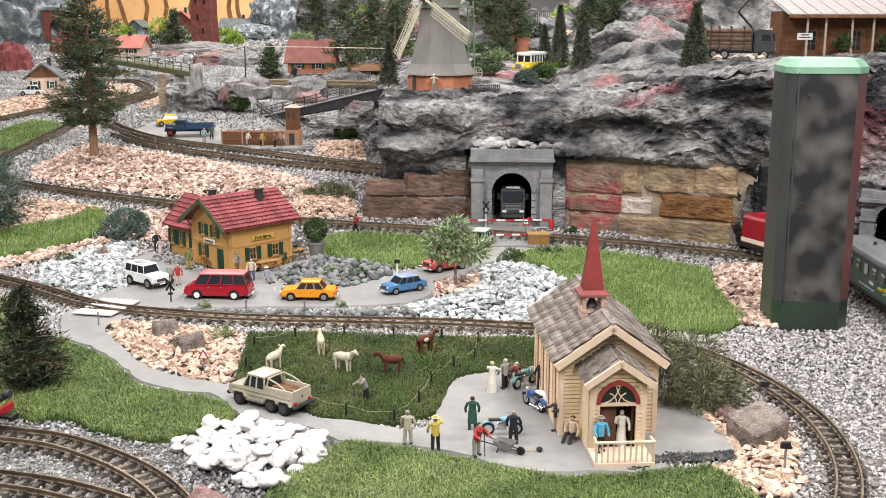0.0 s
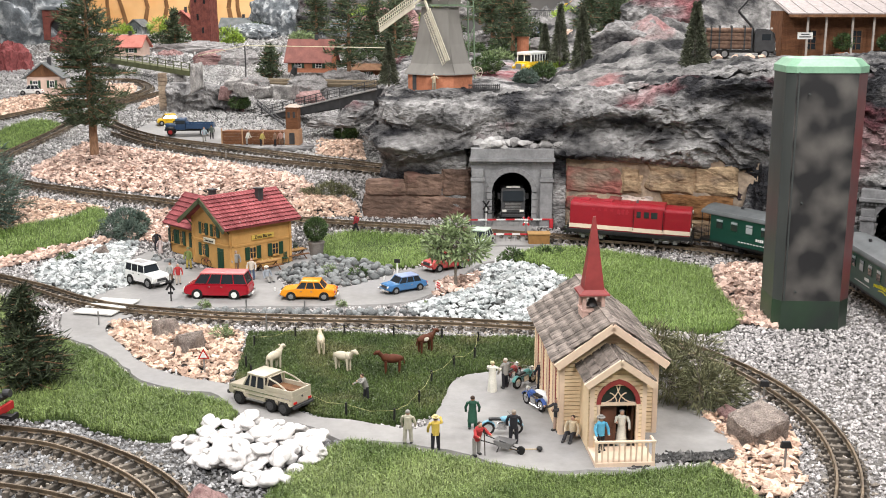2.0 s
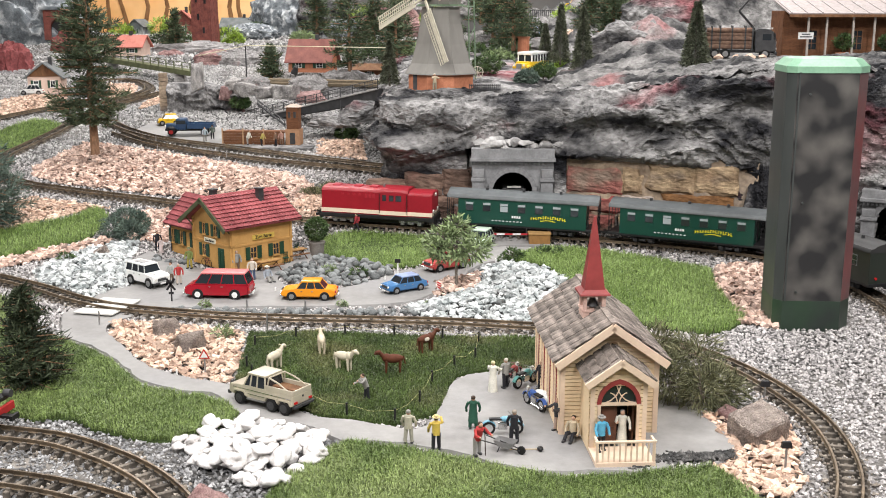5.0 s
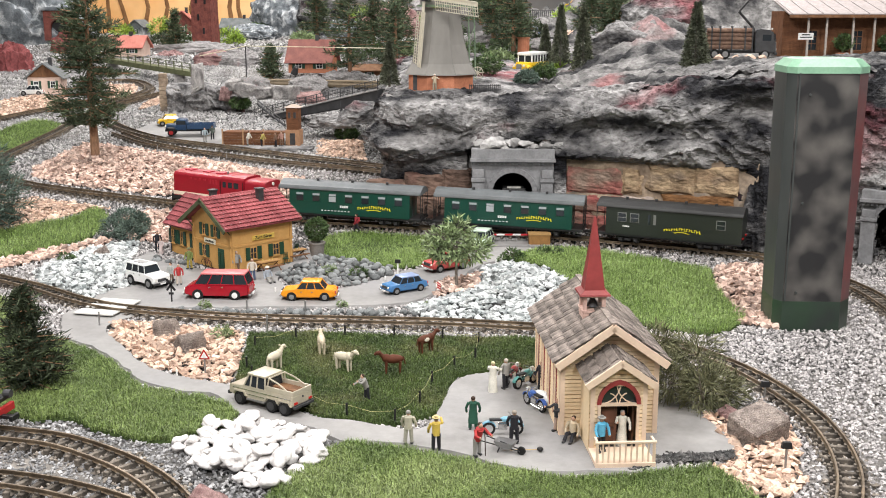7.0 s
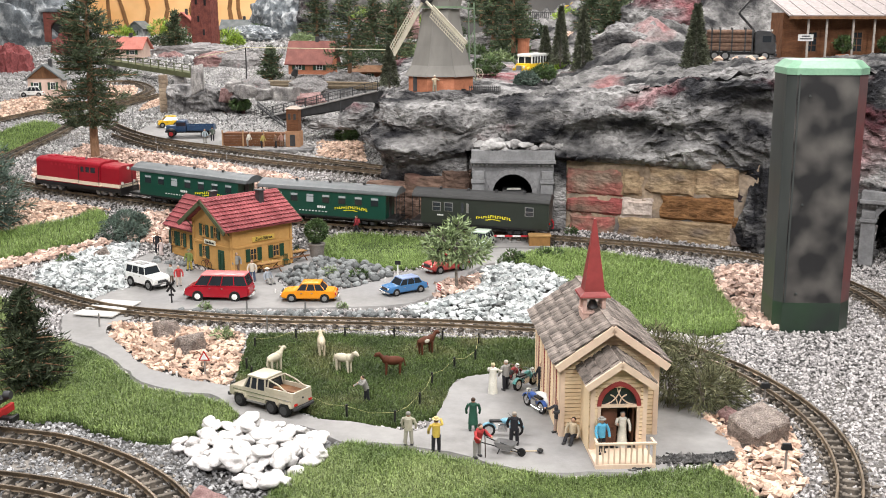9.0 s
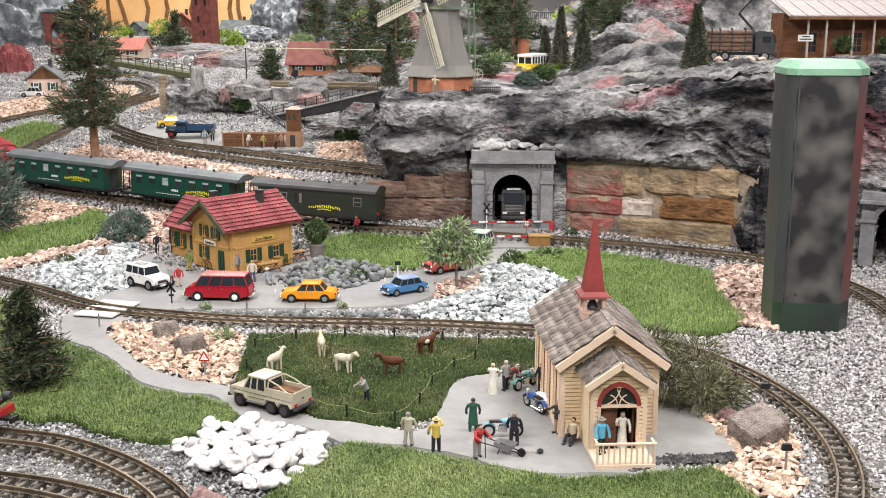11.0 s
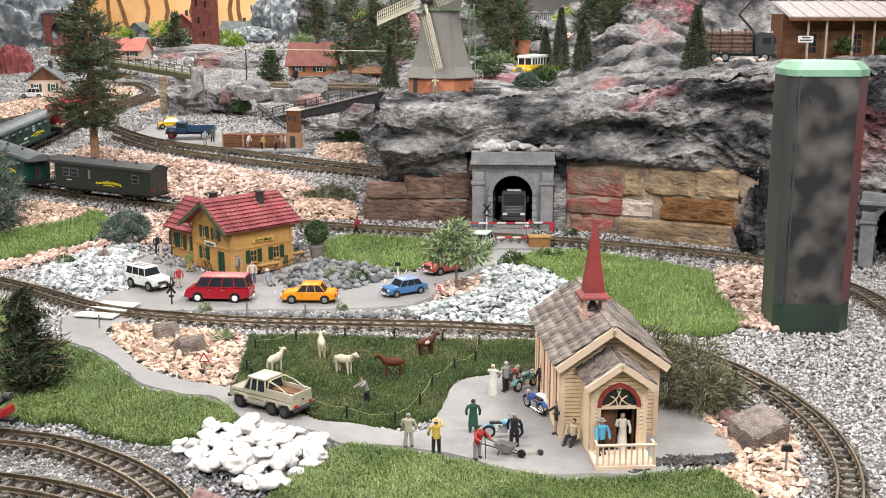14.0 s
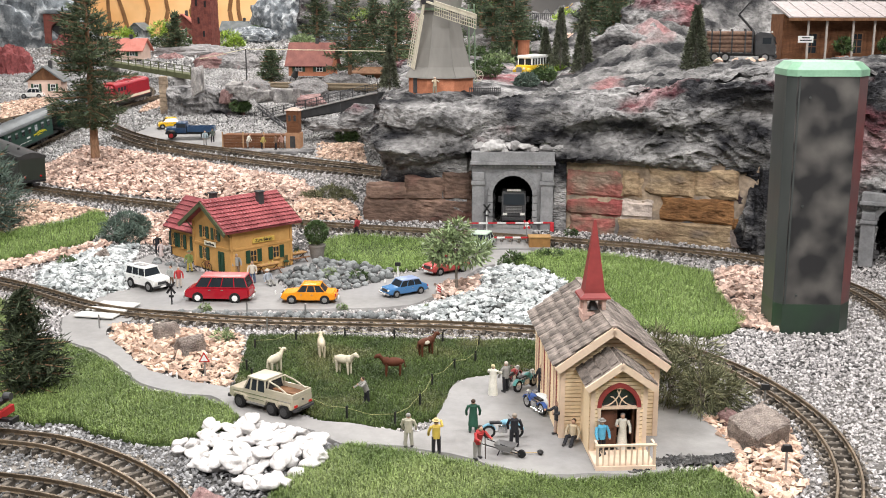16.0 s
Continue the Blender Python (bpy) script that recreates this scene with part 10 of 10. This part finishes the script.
# far viaduct with railing above the bus
t = thing("far_viaduct", T(0.880, 8.300, 0.749, 0, 0, 0), "grey far viaduct with a dark railing", "bridge")
bm = B()
box(bm, 0.6, 0.14, 0.03, 0, 0, -0.03)
part("deck", bm, colour((0.4, 0.4, 0.4)), t)
bm = B()
for k in range(40):
    box(bm, 0.004, 0.004, 0.05, -0.29 + k * 0.0149, -0.068, 0)
box(bm, 0.6, 0.005, 0.005, 0, -0.068, 0.05)
part("railing", bm, M_DARK, t)
for x in (-0.25, 0, 0.25):
    bm = B()
    box(bm, 0.05, 0.1, 0.25, x, 0, -0.28)
    part("pier", bm, colour((0.4, 0.4, 0.4)), t)

# more of the crowded far end: rocks, bushes and a wall of stones
for k, ((x, y, z), s, mt, lb) in enumerate((((-2.389, 7.600, 0.367), 0.12, M_PALEROCK, "pale rock beneath the footbridge"), ((-2.273, 8.200, 0.417), 0.16, M_PALEROCK, "pale rock terrace by the houses"), ((-2.009, 8.000, 0.442), 0.12, M_PINKROCK, "pinkish rock terrace by the houses"),
                                            ((-1.437, 7.600, 0.421), 0.18, M_PALEROCK, "pale rock wall behind the track"), ((-1.594, 7.600, 0.445), 0.14, M_PINKROCK, "pinkish rock wall behind the track"), ((-1.304, 8.000, 0.442), 0.12, M_PALEROCK, "white and grey rock behind the track"),
                                            ((-0.599, 6.600, 0.363), 0.14, M_PALEROCK, "grey rubble bank under the raised track"), ((-1.133, 6.500, 0.352), 0.10, M_PALEROCK, "grey rubble bank under the raised track"), ((-0.804, 6.450, 0.346), 0.12, M_PALEROCK, "grey rubble bank under the raised track"),
                                            ((-0.773, 8.600, 0.617), 0.18, M_BLUEROCK, "blue-grey rock among the far trees"), ((-0.179, 7.900, 0.632), 0.14, M_PINKROCK, "pinkish rock among the far trees"), ((0.283, 7.200, 0.599), 0.12, M_PALEROCK, "pale rock among the far trees"),
                                            ((0.806, 6.900, 0.618), 0.10, M_BUFF, "buff rock at the far road"), ((0.619, 6.800, 0.576), 0.10, M_PALEROCK, "pale rock at the far road"))):
    crag(x, y, z - s * 0.1, s, s * 0.6, s * 0.55, lb, mt, 50 + k)
for k, ((x, y, z), s, mt) in enumerate((((-2.066, 8.800, 0.541), 0.09, M_LEAF), ((-2.198, 8.600, 0.538), 0.10, M_NEEDLE), ((-1.528, 9.000, 0.618), 0.09, M_LEAF), ((-1.056, 8.200, 0.571), 0.08, M_LEAFPALE), ((-0.528, 7.600, 0.511), 0.10, M_LEAF), ((-0.314, 7.200, 0.489), 0.10, M_NEEDLE),
                                        ((0.157, 6.600, 0.532), 0.09, M_LEAF), ((0.309, 6.200, 0.517), 0.07, M_LEAFPALE), ((0.397, 6.600, 0.549), 0.10, M_LEAF), ((0.629, 5.600, 0.492), 0.06, M_LEAFBRIGHT), ((0.606, 5.800, 0.490), 0.06, M_LEAFPALE), ((0.948, 6.400, 0.556), 0.08, M_LEAF),
                                        ((0.926, 7.000, 0.623), 0.10, M_NEEDLE), ((0.543, 7.200, 0.654), 0.10, M_NEEDLE), ((0.024, 7.600, 0.646), 0.10, M_NEEDLE), ((1.144, 6.400, 0.638), 0.09, M_NEEDLE), ((-0.168, 6.600, 0.532), 0.08, M_LEAFPALE))):
    leaf_ball(T(x, y, z - 0.02), "leafy green bush among the far trees and rocks", [(0, 0, s * 0.5, s, s * 0.8, s * 0.7), (s * 0.7, 0, s * 0.4, s * 0.6, s * 0.6, s * 0.5), (-s * 0.6, 0, s * 0.45, s * 0.6, s * 0.6, s * 0.55)], 1500, (0.022, 0.008), mt, open_=0.35, group="far bushes")

# ---- what moves ----
MAIN = PATHS["main"]
MAIN_S = np.concatenate([[0], np.cumsum(np.linalg.norm(np.diff(MAIN, axis=0), axis=1))])


def on_main(s):
    x, y = np.interp(s, MAIN_S, MAIN[:, 0]), np.interp(s, MAIN_S, MAIN[:, 1])
    if s < 0:
        d = MAIN[0] - MAIN[4]
        x, y = MAIN[0] + d / np.linalg.norm(d) * -s
    return Vector((x, y, land(y) + RAIL_TOP))


def rolling(middle, wheelbase):
    """The pose of a bogie vehicle whose middle is at that way along the line."""
    a, b = on_main(middle + wheelbase / 2), on_main(middle - wheelbase / 2)
    d = a - b
    return Matrix.Translation((a + b) / 2) @ T(0, 0, 0, 0, -math.degrees(math.atan2(d.z, d.xy.length)), math.degrees(math.atan2(d.y, d.x)))


def motions():
    times = [k * 0.5 for k in range(33)]
    for ob, length, back in TRAIN:
        walk(ob, [(t, rolling(head(t) - back, length * 0.6)) for t in times])
    walk(SAILS, [(t, SAIL_HUB @ T(0, 0, 0, 0, SAIL_START - 29.2 * t, 0)) for t in times])


motions()
